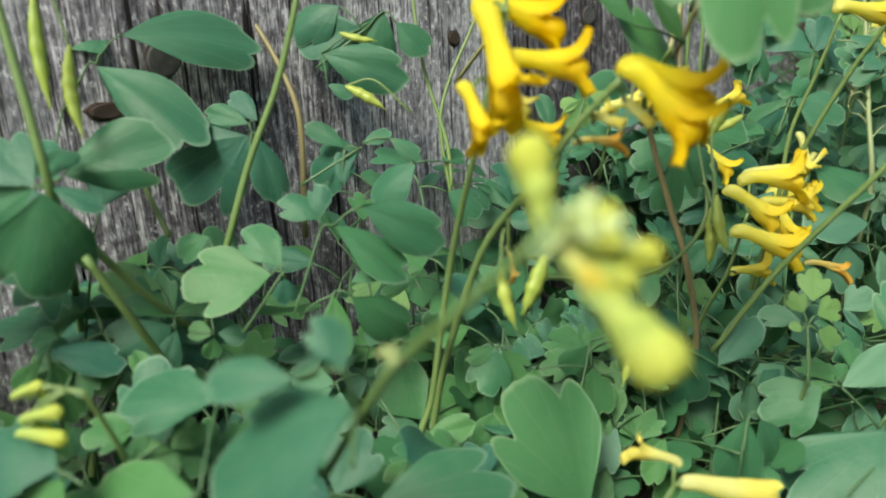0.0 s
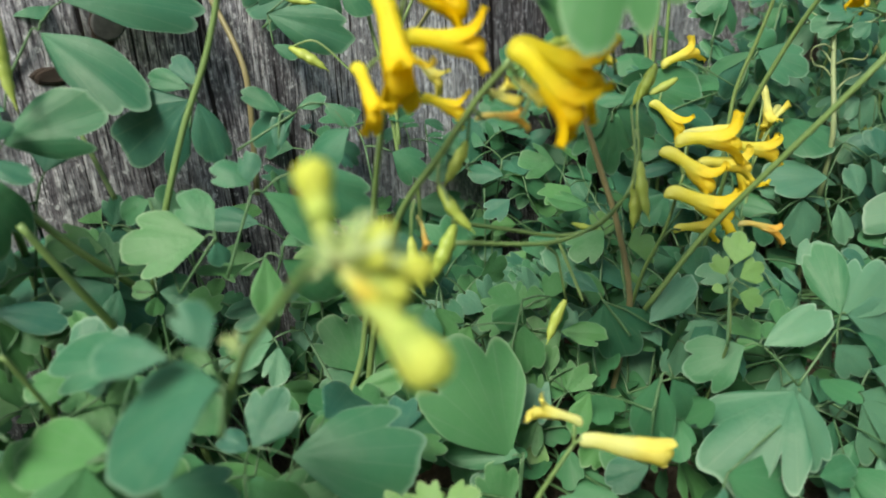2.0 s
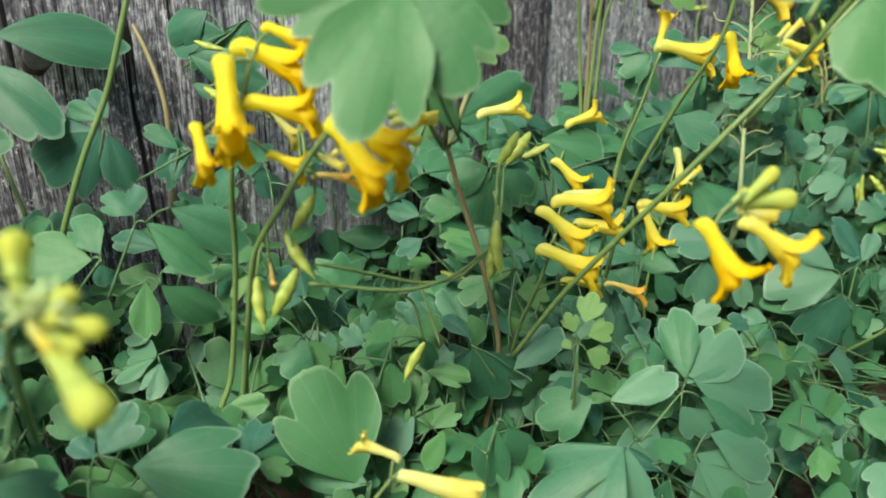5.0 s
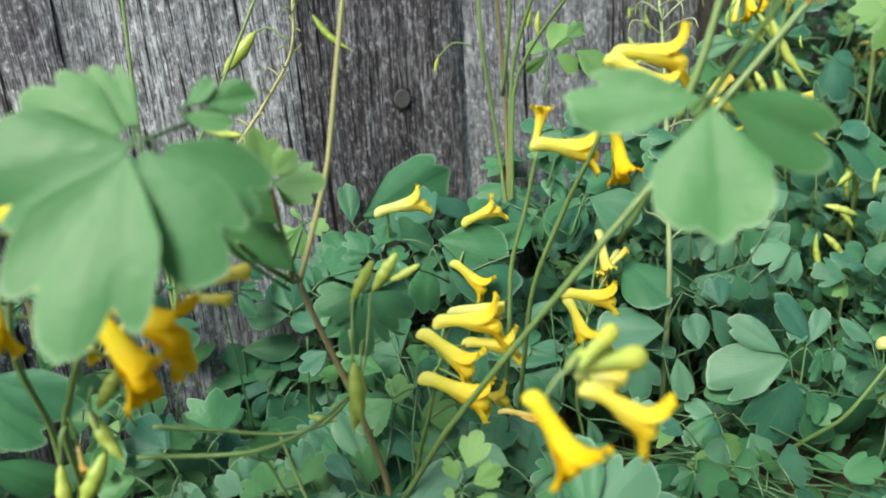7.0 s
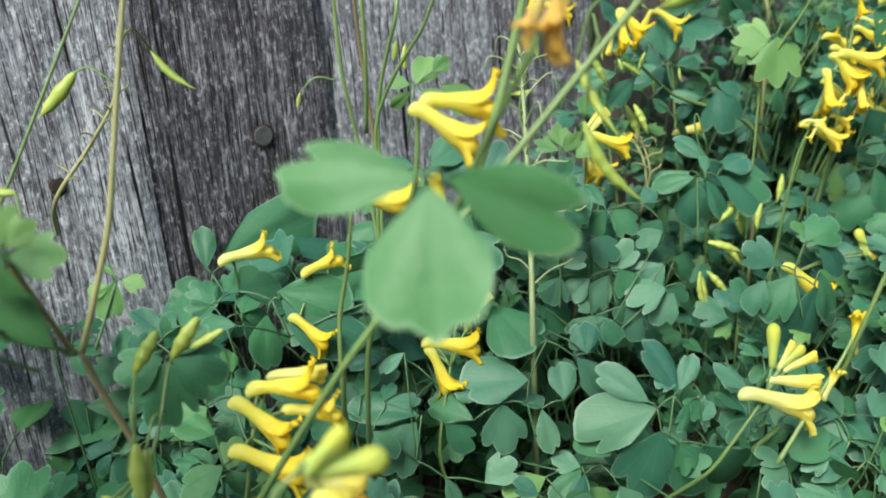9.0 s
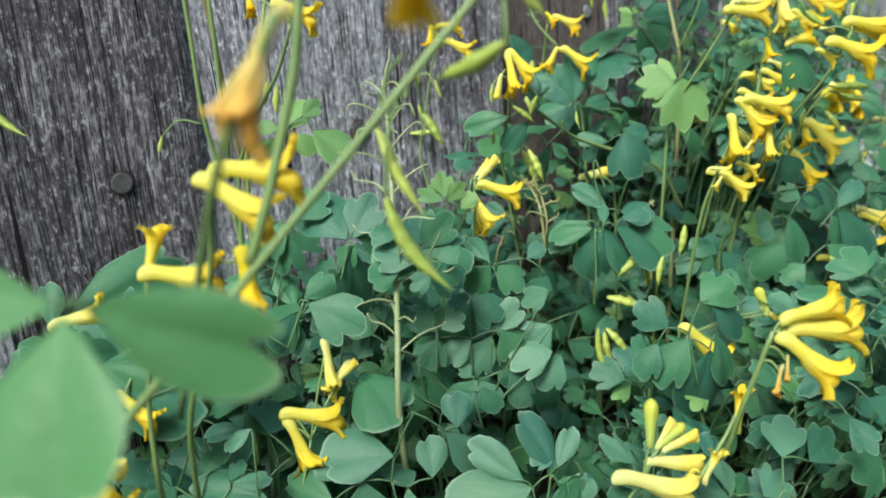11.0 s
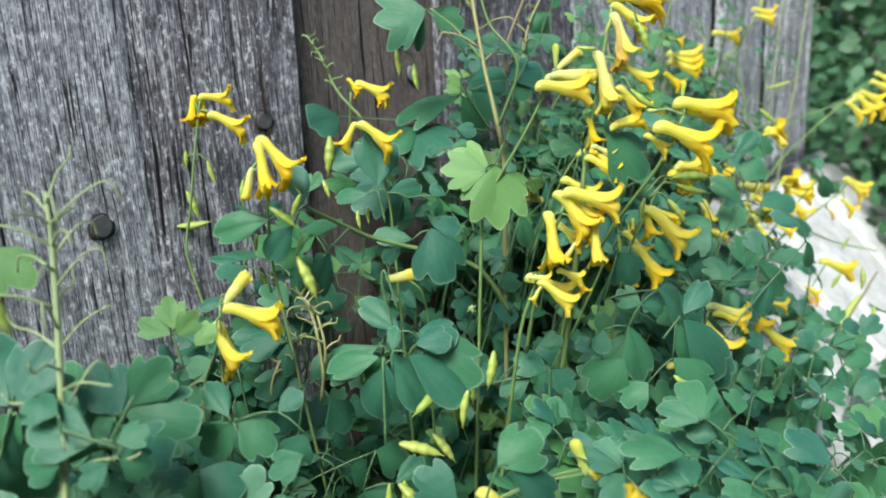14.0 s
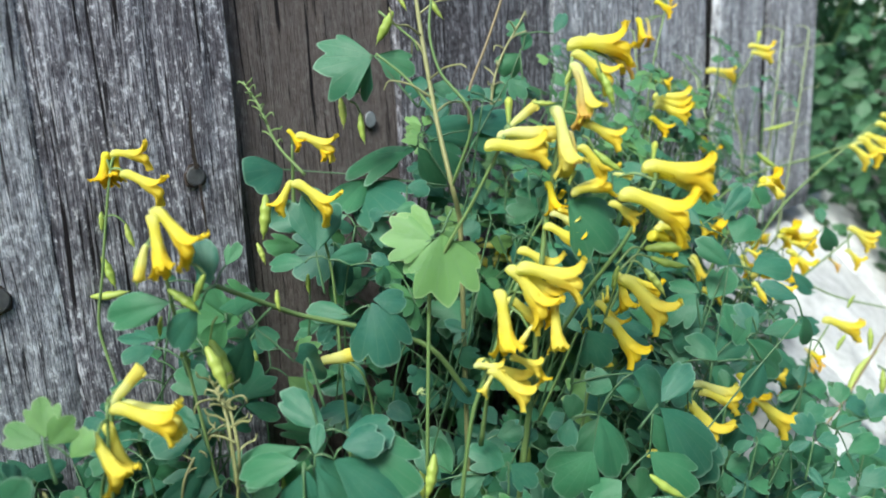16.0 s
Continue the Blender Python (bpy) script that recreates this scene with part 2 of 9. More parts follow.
def leaf_mesh(name, width, lobes, depth, cup, seed, material, point=0.5):
    """A leaflet of length 1 along x, base at 0, upper side +z. lobes: where its clefts lie, as shares of the half turn from the tip; depth: how deep."""
    rnd = random.Random(seed)
    n, rings = 76, (0.0, 0.3, 0.6, 0.85, 0.97, 1.0)
    outline = []
    skew = [rnd.uniform(-1, 1) for _ in range(4)]
    ends = sorted(list(lobes) + [-0.55, 0.55])
    for k in range(n + 1):
        u = 2 * k / n - 1
        f = math.copysign(0.985 * abs(u) ** 1.25, u)   # closer steps towards the tip
        a = f * math.pi
        x, y = 0.5 + 0.5 * math.cos(a), 0.5 * width * math.sin(a)
        y *= (0.62 + 0.42 * x) * min(1.0, x / 0.42 + 0.001) ** 0.42   # egg-shaped, with a wedge at the base
        y *= 1 + 0.08 * skew[3] * math.copysign(1, y)
        s = 1.0 + 0.025 * skew[0] * math.sin(2 * a) + 0.02 * skew[1] * math.sin(3 * a) + 0.008 * math.sin(11 * a + seed)
        for i, c in enumerate(lobes):
            wide = 0.055 + 0.012 * math.sin(5 * i + seed)
            s -= depth * math.exp(-(abs(f - c) / wide) ** 1.15) * (0.9 + 0.2 * math.sin(seed + 3 * i))
            s += 0.22 * depth * (math.exp(-((f - c - 0.13) / 0.07) ** 2) + math.exp(-((f - c + 0.13) / 0.07) ** 2))
        for p, q in zip(ends, ends[1:]):                # a small point on each lobe
            s += 0.055 * point * math.exp(-(abs(f - (p + q) / 2) / 0.018) ** 1.2)
        outline.append((x * s, y * s))
    verts, uvs = [], []
    for g in rings:
        for k, (x, y) in enumerate(outline):
            px, py = x * g, y * g
            z = -cup * py * py * 1.9 - cup * 0.6 * px * px + 0.13 * (math.sqrt(py * py + 0.004) - 0.063)
            z += 0.016 * math.sin(5 * px + 6 * py + seed) + 0.022 * g * g * math.sin(0.26 * k + seed) + 0.05 * skew[2] * px * py
            verts.append((px, py, z))
            uvs.append((g, k / n))
    m = n + 1
    faces = [(i * m + k, (i + 1) * m + k, (i + 1) * m + k + 1, i * m + k + 1) for i in range(len(rings) - 1) for k in range(n)]
    ob = link(name, verts, faces, material, None, "", uvs)
    me = ob.data
    bpy.data.objects.remove(ob)
    return me


KINDS = {
    "oval": ("leaflet", 0.60, (0.12,), 0.10, 0.35),
    "cleft": ("leaflet", 0.80, (0.05,), 0.26, 0.22),
    "round": ("leaflet", 0.92, (0.11,), 0.11, 0.25),
    "two": ("leaflet", 0.80, (0.19,), 0.27, 0.30),
    "owt": ("leaflet", 0.80, (-0.19,), 0.27, 0.30),
    "three": ("leaflet", 1.02, (-0.19, 0.20), 0.22, 0.22),
    "deep": ("leaflet", 1.20, (-0.24, 0.23), 0.40, 0.18),
    "tri": ("leaflet", 0.84, (-0.18, 0.17), 0.22, 0.22),
    "fork": ("leaflet", 0.62, (0.08,), 0.22, 0.15),
    "slim": ("leaflet", 0.40, (), 0.0, 0.30),
    "long": ("leaflet", 0.54, (-0.12,), 0.12, 0.35),
    "wing": ("leaflet", 0.62, (-0.18,), 0.24, 0.4),
    "broad": ("leaflet", 1.0, (-0.09, 0.10), 0.07, 0.2),
    "five": ("leaflet", 1.25, (-0.38, -0.13, 0.14, 0.40), 0.20, 0.15),
}
LEAVES, YOUNGS, LIGHTS, BLOOMS = {}, {}, {}, {}
for i, (kind, spec) in enumerate(KINDS.items()):
    LEAVES[kind] = [leaf_mesh(spec[0], spec[1] * (1 + 0.08 * j), spec[2], spec[3], spec[4] * (1 + 0.5 * j), 3 * i + j, LEAF) for j in (0, 1, 2)]
    YOUNGS[kind] = [leaf_mesh(spec[0], spec[1], spec[2], spec[3], spec[4], 3 * i, YOUNG)]
    BLOOMS[kind] = [leaf_mesh(spec[0], spec[1], spec[2], spec[3], spec[4], 3 * i + 1, BLOOM)]
    LIGHTS[kind] = [leaf_mesh(spec[0], spec[1], spec[2], spec[3], spec[4] * 0.6, 3 * i + 2, LIGHT)]


def kept(ob):
    me = ob.data
    bpy.data.objects.remove(ob)
    return me


def rings_mesh(name, rows, sides, material):
    """Rings of an ellipse: rows of (x, z, half width y, half height z), closed at both ends."""
    verts, faces = [], []
    for x, z, w, h in rows:
        for k in range(sides):
            a = 2 * math.pi * k / sides
            verts.append((x, w * math.cos(a), z + h * math.sin(a)))
    for i in range(len(rows) - 1):
        for k in range(sides):
            a, b = i * sides + k, i * sides + (k + 1) % sides
            faces.append((a, a + sides, b + sides, b))
    faces += [tuple(range(sides)), tuple((len(rows) - 1) * sides + k for k in reversed(range(sides)))]
    return verts, faces


def lip(verts, faces, start, end, w0, w1, fold, frill, seed):
    """A petal's free end from start to end (x, z), w0 wide at the tube and w1 at its frilled edge, folded by fold."""
    rows, cols = 8, 13
    dx, dz = end[0] - start[0], end[1] - start[1]
    size = math.hypot(dx, dz)
    nx, nz = -dz / size, dx / size
    for side in (0.0, 0.022):
        first = len(verts)
        for i in range(rows):
            u = i / (rows - 1)
            for k in range(cols):
                v = 2 * k / (cols - 1) - 1
                w = w0 + (w1 - w0) * u ** 1.3
                reach = u * (1 - 0.16 * u * math.exp(-(v / 0.2) ** 2) - 0.28 * u * v * v + 0.07 * u * math.cos(10 * v + seed))
                off = -fold * w0 * v * v * (1 - 0.55 * u) + frill * u * u * math.sin(8.5 * v + seed) + 0.05 * (dz / size) * u * u
                x = start[0] + dx * reach + nx * (off + side)
                z = start[1] + dz * reach + nz * (off + side)
                verts.append((x, v * w, z))
        for i in range(rows - 1):
            for k in range(cols - 1):
                a = first + i * cols + k
                f = (a, a + 1, a + cols + 1, a + cols)
                faces.append(f if side else f[::-1])


def tongue(verts, faces, path, seed, frill):
    """A petal's free end along path, rows of (x, z, half width, arch): arch bends its sides down over the tube."""
    line = smooth_line([(x, z, w) for x, z, w, _ in path], 3)
    bend = [q.x for q in smooth_line([(10 * a, i, 0) for i, (_, _, _, a) in enumerate(path)], 3)]
    cols = 11
    rows = len(line)
    for side in (0.0, 0.02):
        first = len(verts)
        for i, q in enumerate(line):
            along = line[min(i + 1, rows - 1)] - line[max(i - 1, 0)]
            size = math.hypot(along.x, along.y) or 1.0
            nx, nz = -along.y / size, along.x / size
            u = i / (rows - 1)
            for k in range(cols):
                v = 2 * k / (cols - 1) - 1
                off = -0.1 * bend[i] * v * v + frill * u * u * (math.sin(6.5 * v + seed) + 0.45 * math.sin(15 * v + 2.3 * seed)) - side
                back = 0.055 * u ** 4 * (1.1 * math.exp(-(v / 0.2) ** 2) + 0.7 * v ** 4 + 0.4 * math.cos(11 * v + seed))
                x = q.x + nx * off - along.x / size * back
                z = q.y + nz * off - along.y / size * back
                verts.append((x, v * q.z, z))
        for i in range(rows - 1):
            for k in range(cols - 1):
                a = first + i * cols + k
                f = (a, a + 1, a + cols + 1, a + cols)
                faces.append(f if side else f[::-1])


def flower_mesh(name, material, spread, seed, droop=0.0, slim=1.0):
    """A spurred two-lipped flower, 1 long: blunt spur at x = 0, tube, an upturned upper lip, two shut inner petals and a longer, drooping lower lip."""
    rnd = random.Random(seed)

    def sag(x):
        return -droop * max(0.0, x - 0.2) ** 2

    rows = []
    for x, w, h, d in ((0.0, 0.02, 0.02, -0.06), (0.008, 0.052, 0.054, -0.056), (0.03, 0.080, 0.084, -0.048), (0.08, 0.094, 0.100, -0.028), (0.15, 0.086, 0.094, -0.008), (0.24, 0.078, 0.086, 0), (0.34, 0.080, 0.088, 0),
                       (0.44, 0.088, 0.100, 0), (0.54, 0.098, 0.116, 0), (0.62, 0.102, 0.126, -0.003), (0.67, 0.088, 0.108, -0.022), (0.71, 0.078, 0.092, -0.036), (0.76, 0.088, 0.098, -0.042),
                       (0.82, 0.098, 0.110, -0.048), (0.88, 0.088, 0.098, -0.056), (0.92, 0.058, 0.062, -0.062), (0.932, 0.01, 0.01, -0.064)):
        rows.append((x, d + sag(x), w * slim, h * slim * (1 + rnd.uniform(-0.05, 0.05))))
    verts, faces = rings_mesh(name, rows, 14, material)
    up, low = 0.2 + 0.7 * spread + rnd.uniform(-0.15, 0.25), 0.1 + 0.6 * spread + rnd.uniform(-0.1, 0.2)
    tongue(verts, faces, [(x, z * slim + sag(x), w * slim, a) for x, z, w, a in (
        (0.44, 0.100, 0.082, 0.086), (0.54, 0.120, 0.102, 0.110), (0.63, 0.136, 0.116, 0.110), (0.71, 0.148 + 0.020 * up, 0.132, 0.09),
        (0.77, 0.160 + 0.066 * up, 0.150, 0.06), (0.81, 0.172 + 0.120 * up, 0.158, 0.03), (0.835, 0.180 + 0.165 * up, 0.148, 0.0), (0.842, 0.184 + 0.180 * up, 0.118, -0.01))], seed, 0.036)
    tongue(verts, faces, [(x, z * slim + sag(x), w * slim, a) for x, z, w, a in (
        (0.44, -0.098, 0.080, -0.084), (0.55, -0.122, 0.102, -0.110), (0.64, -0.136, 0.112, -0.110), (0.72, -0.140, 0.110, -0.098),
        (0.80, -0.152 - 0.010 * low, 0.122, -0.088), (0.87, -0.170 - 0.034 * low, 0.150, -0.07), (0.93, -0.190 - 0.075 * low, 0.176, -0.04), (0.965, -0.202 - 0.108 * low, 0.172, -0.02), (0.975, -0.206 - 0.120 * low, 0.140, -0.01))], seed + 2, 0.052)
    return kept(link(name, verts, faces, material))


def closed_mesh(name, material, seed, end=0.15, neck=0.085, lips=True, blunt=0.80):
    """A flower that is still shut: a trumpet-shaped tube with a blunt, folded end and a blunt spur."""
    rows = []
    for k in range(19):
        x = k / 18
        r = neck + (end - neck) * x ** 1.6
        if x < 0.08:
            r = neck * math.sqrt(max(0.04, 1 - (1 - x / 0.08) ** 2))
        if x > blunt:
            r = min(r, end) * math.sqrt(max(0.02, 1 - ((x - blunt) / (1.005 - blunt)) ** 2))
        rows.append((x, -0.05 * max(0.0, 0.2 - x) / 0.2 + 0.02 * math.sin(seed + 3 * x), r * 0.82, r * (1 + 0.07 * math.sin(9 * x + seed))))
    verts, faces = rings_mesh(name, rows, 12, material)
    if lips:
        lip(verts, faces, (0.60, end * 0.62), (1.0, end * 0.72), end * 0.62, end * 0.6, 0.8, 0.02, seed)
        lip(verts, faces, (0.60, -end * 0.66), (0.97, -end * 0.8), end * 0.62, end * 0.75, -0.8, 0.03, seed + 1)
    else:
        for q in (1, -1):
            lip(verts, faces, (0.42, q * end * 0.55), (1.0, q * end * 0.34), end * 0.45, end * 0.2, q * 0.9, 0.01, seed)
    return kept(link(name, verts, faces, material))


FLOWERS = {
    "open": [flower_mesh("flower", PETAL, 0.3 + 0.3 * k, k, 0.06 * k - 0.08) for k in (0, 1, 2, 3)],
    "gold": [flower_mesh("flower", GOLD, 0.7 + 0.2 * k, k, 0.06 * k - 0.06, 1.12) for k in (0, 1, 2)],
    "pale": [flower_mesh("flower", PALE, 0.5, k, 0.08 * k, 0.9) for k in (0, 1)],
    "shut": [closed_mesh("flower", PALE, k, 0.165, 0.085, True, 0.84) for k in (3, 4)],
    "spoon": [closed_mesh("bud", BUD, k, 0.34, 0.10, False, 0.74) for k in (9, 10)],
    "bud": [closed_mesh("bud", BUD, k, 0.23, 0.09, False, 0.68) for k in (5, 6)],
    "dry": [flower_mesh("flower", WITHERED, 0.6, k, 0.25, 0.6) for k in (7, 8)],
}


def pod_mesh(bumps, bend, fat):
    rows = []
    for k in range(23):
        x = k / 22
        r = fat * math.sin(math.pi * min(1.0, x / 0.92 + 0.02)) ** 0.55 if x < 0.9 else 0.014 * (1.06 - x) / 0.16 + 0.004
        r *= 1 + (0.10 * math.sin(bumps * 2 * math.pi * x) if 0.1 < x < 0.85 else 0)
        rows.append((x, -bend * math.sin(math.pi * x), max(r, 0.006), max(r * 0.8, 0.005)))
    v, f = rings_mesh("seed_pod", rows, 8, POD)
    return kept(link("seed_pod", v, f, POD))


PODS = [pod_mesh(5, 0.05, 0.070), pod_mesh(6, 0.10, 0.082), pod_mesh(4, -0.04, 0.094)]
PLUMP_PODS = [pod_mesh(3, 0.05, 0.125), pod_mesh(4, -0.03, 0.14)]


def frame_of(start, end, up):
    """The pose that lays x from start to end, with z as near to up as it can be, scaled to their distance."""
    s, e = Vector(start), Vector(end)
    x = e - s
    size = x.length
    x.normalize()
    z = Vector(up)
    z = z - x * z.dot(x)
    z = z.normalized() if z.length > 1e-4 else x.orthogonal().normalized()
    m = Matrix((x, z.cross(x), z)).transposed().to_4x4()
    return Matrix.Translation(s) @ m @ Matrix.Scale(size, 4)


counter = [0]
SHOWN = []


def pick(options):
    counter[0] += 1
    return options[(counter[0] * 7) % len(options)]


def plant(x, y, z, label):
    p = new("corydalis_plant")
    p.matrix_basis = pose(x, y, z)
    return tagged(p, label, "flowering plant", "corydalis plants along the fence")


def stem(parent, points, r0, r1, material=None, label="", name="stem"):
    line = smooth_line(points)
    root = base_of(parent).inverted()
    v, f = tube([root @ q for q in line], 0.8 * r0, 0.8 * r1)
    return link(name, v, f, material or GREEN_STALK, parent, label)


def leaflet(parent, kind, start, end, up, young=False, turn=0.0):
    m = frame_of(start, end, up) @ pose(0, 0, 0, turn)
    SHOWN.extend(Vector(start).lerp(Vector(end), k) for k in (0.3, 0.75))
    return place("leaflet", pick((LEAVES, YOUNGS, LIGHTS, BLOOMS)[int(young)][kind]), parent, m)


def leaf(parent, points, blades, young=False, r=0.00036):
    """A compound leaf: its stalk along points, and blades (kind, start, end, up) at the ends of little stalks."""
    root = base_of(parent).inverted()
    line = [root @ q for q in smooth_line(points)]
    v, f = tube(line, r * 1.3, r, 6)
    hub = Vector(points[-1])
    nodes = [hub]
    for b in sorted(blades, key=lambda q: (Vector(q[1]) - hub).length):
        s = Vector(b[1])
        node = min(nodes, key=lambda q: (q - s).length)
        gap = (node - s).length
        if gap > 0.016:                                  # too far along: a stalk of its own from the foot
            node = Vector(points[0])
        if gap > 0.0012:
            tube([root @ q for q in smooth_line((node, node.lerp(s, 0.5) + Vector((0, 0, 0.0008)), s), 3)], r, r * 0.8, 5, v, f)
        nodes.append(s)
    stalk = link("leaf", v, f, LEAF_STALK, parent)
    for b in blades:
        x, y, z = b[1]
        tint = int(young)
        if tint == 0 and x < -0.09 and y > -0.12 and z < 0.105 and (counter[0] * 13) % 10 < 5:
            tint = 2
        elif tint == 0 and -0.09 < x < 0.13 and y < -0.085 and z < 0.11 and (counter[0] * 13) % 10 < 6:
            tint = 3
        leaflet(stalk, b[0], b[1], b[2], b[3], tint)
    return stalk


def flower(parent, kind, start, end, up=(0, 0, 1), turn=0.0):
    m = frame_of(start, end, up) @ pose(0, 0, 0, turn)
    SHOWN.extend(Vector(start).lerp(Vector(end), k) for k in (0.1, 0.5, 0.9))
    return place("bud" if kind in ("bud", "spoon") else "flower", pick(FLOWERS[kind]), parent, m)


def raceme(parent, points, r0, r1, flowers, material=None):
    """A flower stalk along points, with flowers (kind, spur, mouth) on thin stalks that leave it near its end."""
    root = base_of(parent).inverted()
    line = smooth_line(points)
    v, f = tube([root @ q for q in line], 0.8 * r0, 0.8 * r1)
    for i, (kind, s, e) in enumerate(flowers):
        s, e = Vector(s), Vector(e)
        hold = s.lerp(e, 0.16) + Vector((0, 0, -0.001))
        near = min(line[len(line) // 2:], key=lambda q: (q - hold).length + 0.3 * (q - line[-1]).length)
        if (near - hold).length < 0.03:
            tube([root @ q for q in smooth_line((near, near.lerp(hold, 0.5) + Vector((0, 0, 0.0015)), hold), 4)], 0.00045, 0.0004, 5, v, f)
    stalk = link("flower_stalk", v, f, material or GREEN_STALK, parent)
    for kind, s, e in flowers:
        flower(stalk, kind, s, e)
    return stalk


def pod(parent, start, end, hang=None, up=(0.3, -0.5, 0.6)):
    ob = place("seed_pod", pick(PODS if (Vector(end) - Vector(start)).length > 0.0185 else PLUMP_PODS), parent, frame_of(start, end, up))
    if hang is not None:
        root = base_of(parent).inverted()
        h, s = Vector(hang), Vector(start)
        v, f = tube([root @ q for q in smooth_line((h, h.lerp(s, 0.55) + Vector((0, 0, 0.25 * (h - s).length)), s), 5)], 0.0004, 0.00035, 5)
        link("pod_stalk", v, f, GREEN_STALK, parent)
    return ob


def spike(parent, points, r0, r1, material, n, reach, seed):
    """A spent flower stalk with thin dry side stalks left on it."""
    rnd = random.Random(seed)
    line = smooth_line(points)
    root = base_of(parent).inverted()
    v, f = tube([root @ q for q in line], r0, r1)
    for i in range(n):
        q = line[int(len(line) * (0.35 + 0.63 * i / n))]
        a = 2.4 * i + rnd.uniform(-0.4, 0.4)
        d = Vector((math.cos(a), math.sin(a), rnd.uniform(0.1, 0.8))).normalized() * reach * rnd.uniform(0.6, 1.25)
        tip = q + d
        curl = tip + Vector((0.15 * d.x, 0.15 * d.y, rnd.uniform(-0.45, 0.35) * reach))
        tube([root @ u for u in smooth_line((q, q.lerp(tip, 0.5) + Vector((0, 0, 0.10 * reach)), tip, curl), 3)], 0.0004, 0.00025, 5, v, f)
    return link("spent_stalk", v, f, material, parent)


def bracts(parent, at, along, size, seed):
    """A tuft of small pale bracts at the top of a young shoot."""
    rnd = random.Random(seed)
    verts, faces = [], []
    root = base_of(parent).inverted()
    a = Vector(along).normalized()
    for i in range(16):
        d = (a * rnd.uniform(0.2, 1.1) + Vector((rnd.uniform(-1, 1), rnd.uniform(-1, 1), rnd.uniform(-1, 1)))).normalized()
        s = Vector(at)
        tip = s + d * size * rnd.uniform(0.6, 1.0)
        tube([root @ q for q in (s, s.lerp(tip, 0.45), tip)], size * 0.10, size * 0.04, 5, verts, faces)
    return link("bract_tuft", verts, faces, SEED, parent, "tuft of pale green bracts")


# ---- the fence, the plinth and the ground ----
def board(parent, x0, x1, y, z0, z1, material, seed, lean=0.0, label=""):
    """A sawn board with worn, wavy edges and a faintly cupped, split face, 18 mm thick; its face at y."""
    rnd = random.Random(seed)
    nx, nz = 22, 60
    verts, faces = [], []
    cracks = [(rnd.uniform(0.08, 0.92), rnd.uniform(0.25, 0.6), rnd.uniform(0.0, 6.0)) for _ in range(7)]
    for face in (0, 1):
        for j in range(nz + 1):
            v = j / nz
            z = z0 + (z1 - z0) * v
            a = x0 + 0.0009 * math.sin(31 * z + seed) + 0.0007 * noise.noise((seed, z * 90, 0))
            b = x1 + 0.0009 * math.sin(27 * z + 2 * seed) + 0.0007 * noise.noise((seed + 9, z * 90, 0))
            for i in range(nx + 1):
                u = i / nx
                x = a + (b - a) * u + lean * (z - 0.16)
                rim = 0.0009 * math.exp(-min(u, 1 - u) * 40)
                dip = sum(0.0009 * math.exp(-((u - c - 0.02 * math.sin(20 * z + p)) / 0.015) ** 2) for c, w, p in cracks)
                wave = 0.0008 * noise.noise((x * 160, seed, z * 14)) + 0.0016 * noise.noise((x * 30, seed + 4, z * 6))
                verts.append((x, y + rim + dip + wave if face == 0 else y + 0.018, z))
    m, layer = nx + 1, (nx + 1) * (nz + 1)
    for j in range(nz):
        for i in range(nx):
            a = j * m + i
            faces.append((a, a + 1, a + m + 1, a + m))
            faces.append((layer + a, layer + a + m, layer + a + m + 1, layer + a + 1))
        for a in (j * m, j * m + nx):                    # the sawn edges have corners of their own, for a crisp arris
            first = len(verts)
            verts += [verts[a], verts[a + m], verts[layer + a + m], verts[layer + a]]
            f = (first, first + 1, first + 2, first + 3)
            faces.append(f if a == j * m else f[::-1])
    for i in range(nx):
        a, b = i, nz * m + i
        faces += [(a, layer + a, layer + a + 1, a + 1), (b, b + 1, layer + b + 1, layer + b)]
    return link("board", verts, faces, material, parent, label)


def nail(parent, x, y, z, r, material=NAIL, wide=1.0, stain=1.17):
    """A flat nail head sunk into a dark, rust-stained hollow of the wood."""
    verts, faces = [(x, y - 0.0002, z)], []
    for q, h in ((0.55, 0.0002), (0.86, 0.0002), (0.97, 0.0), (1.0, -0.0008)):
        for i in range(20):
            a = 2 * math.pi * i / 20
            verts.append((x + wide * r * q * math.cos(a), y - h, z + r * q * math.sin(a)))
    for i in range(20):
        faces.append((0, 1 + i, 1 + (i + 1) % 20))
        for k in range(3):
            a, b = 1 + 20 * k + i, 1 + 20 * k + (i + 1) % 20
            faces.append((a, a + 20, b + 20, b))
    head = link("nail", verts, faces, material, parent, smooth=False)
    verts, faces = [], []
    for k, q in enumerate((0.98, stain * 0.9, stain)):
        for i in range(28):
            a = 2 * math.pi * i / 28
            w = q * (1 + (0.08 * math.sin(3 * a + x * 90) + 0.05 * math.sin(7 * a) if k else 0))
            verts.append((x + wide * r * w * math.cos(a), y + (0.0004, 0.0003, 0.0010)[k], z + r * w * 1.05 * math.sin(a) - (0.06 * r if k else 0)))
    for i in range(28):
        for k in (0, 1):
            a, b = 28 * k + i, 28 * k + (i + 1) % 28
            faces.append((a, a + 28, b + 28, b))
    link("nail_stain", verts, faces, STAIN, head)
    return head


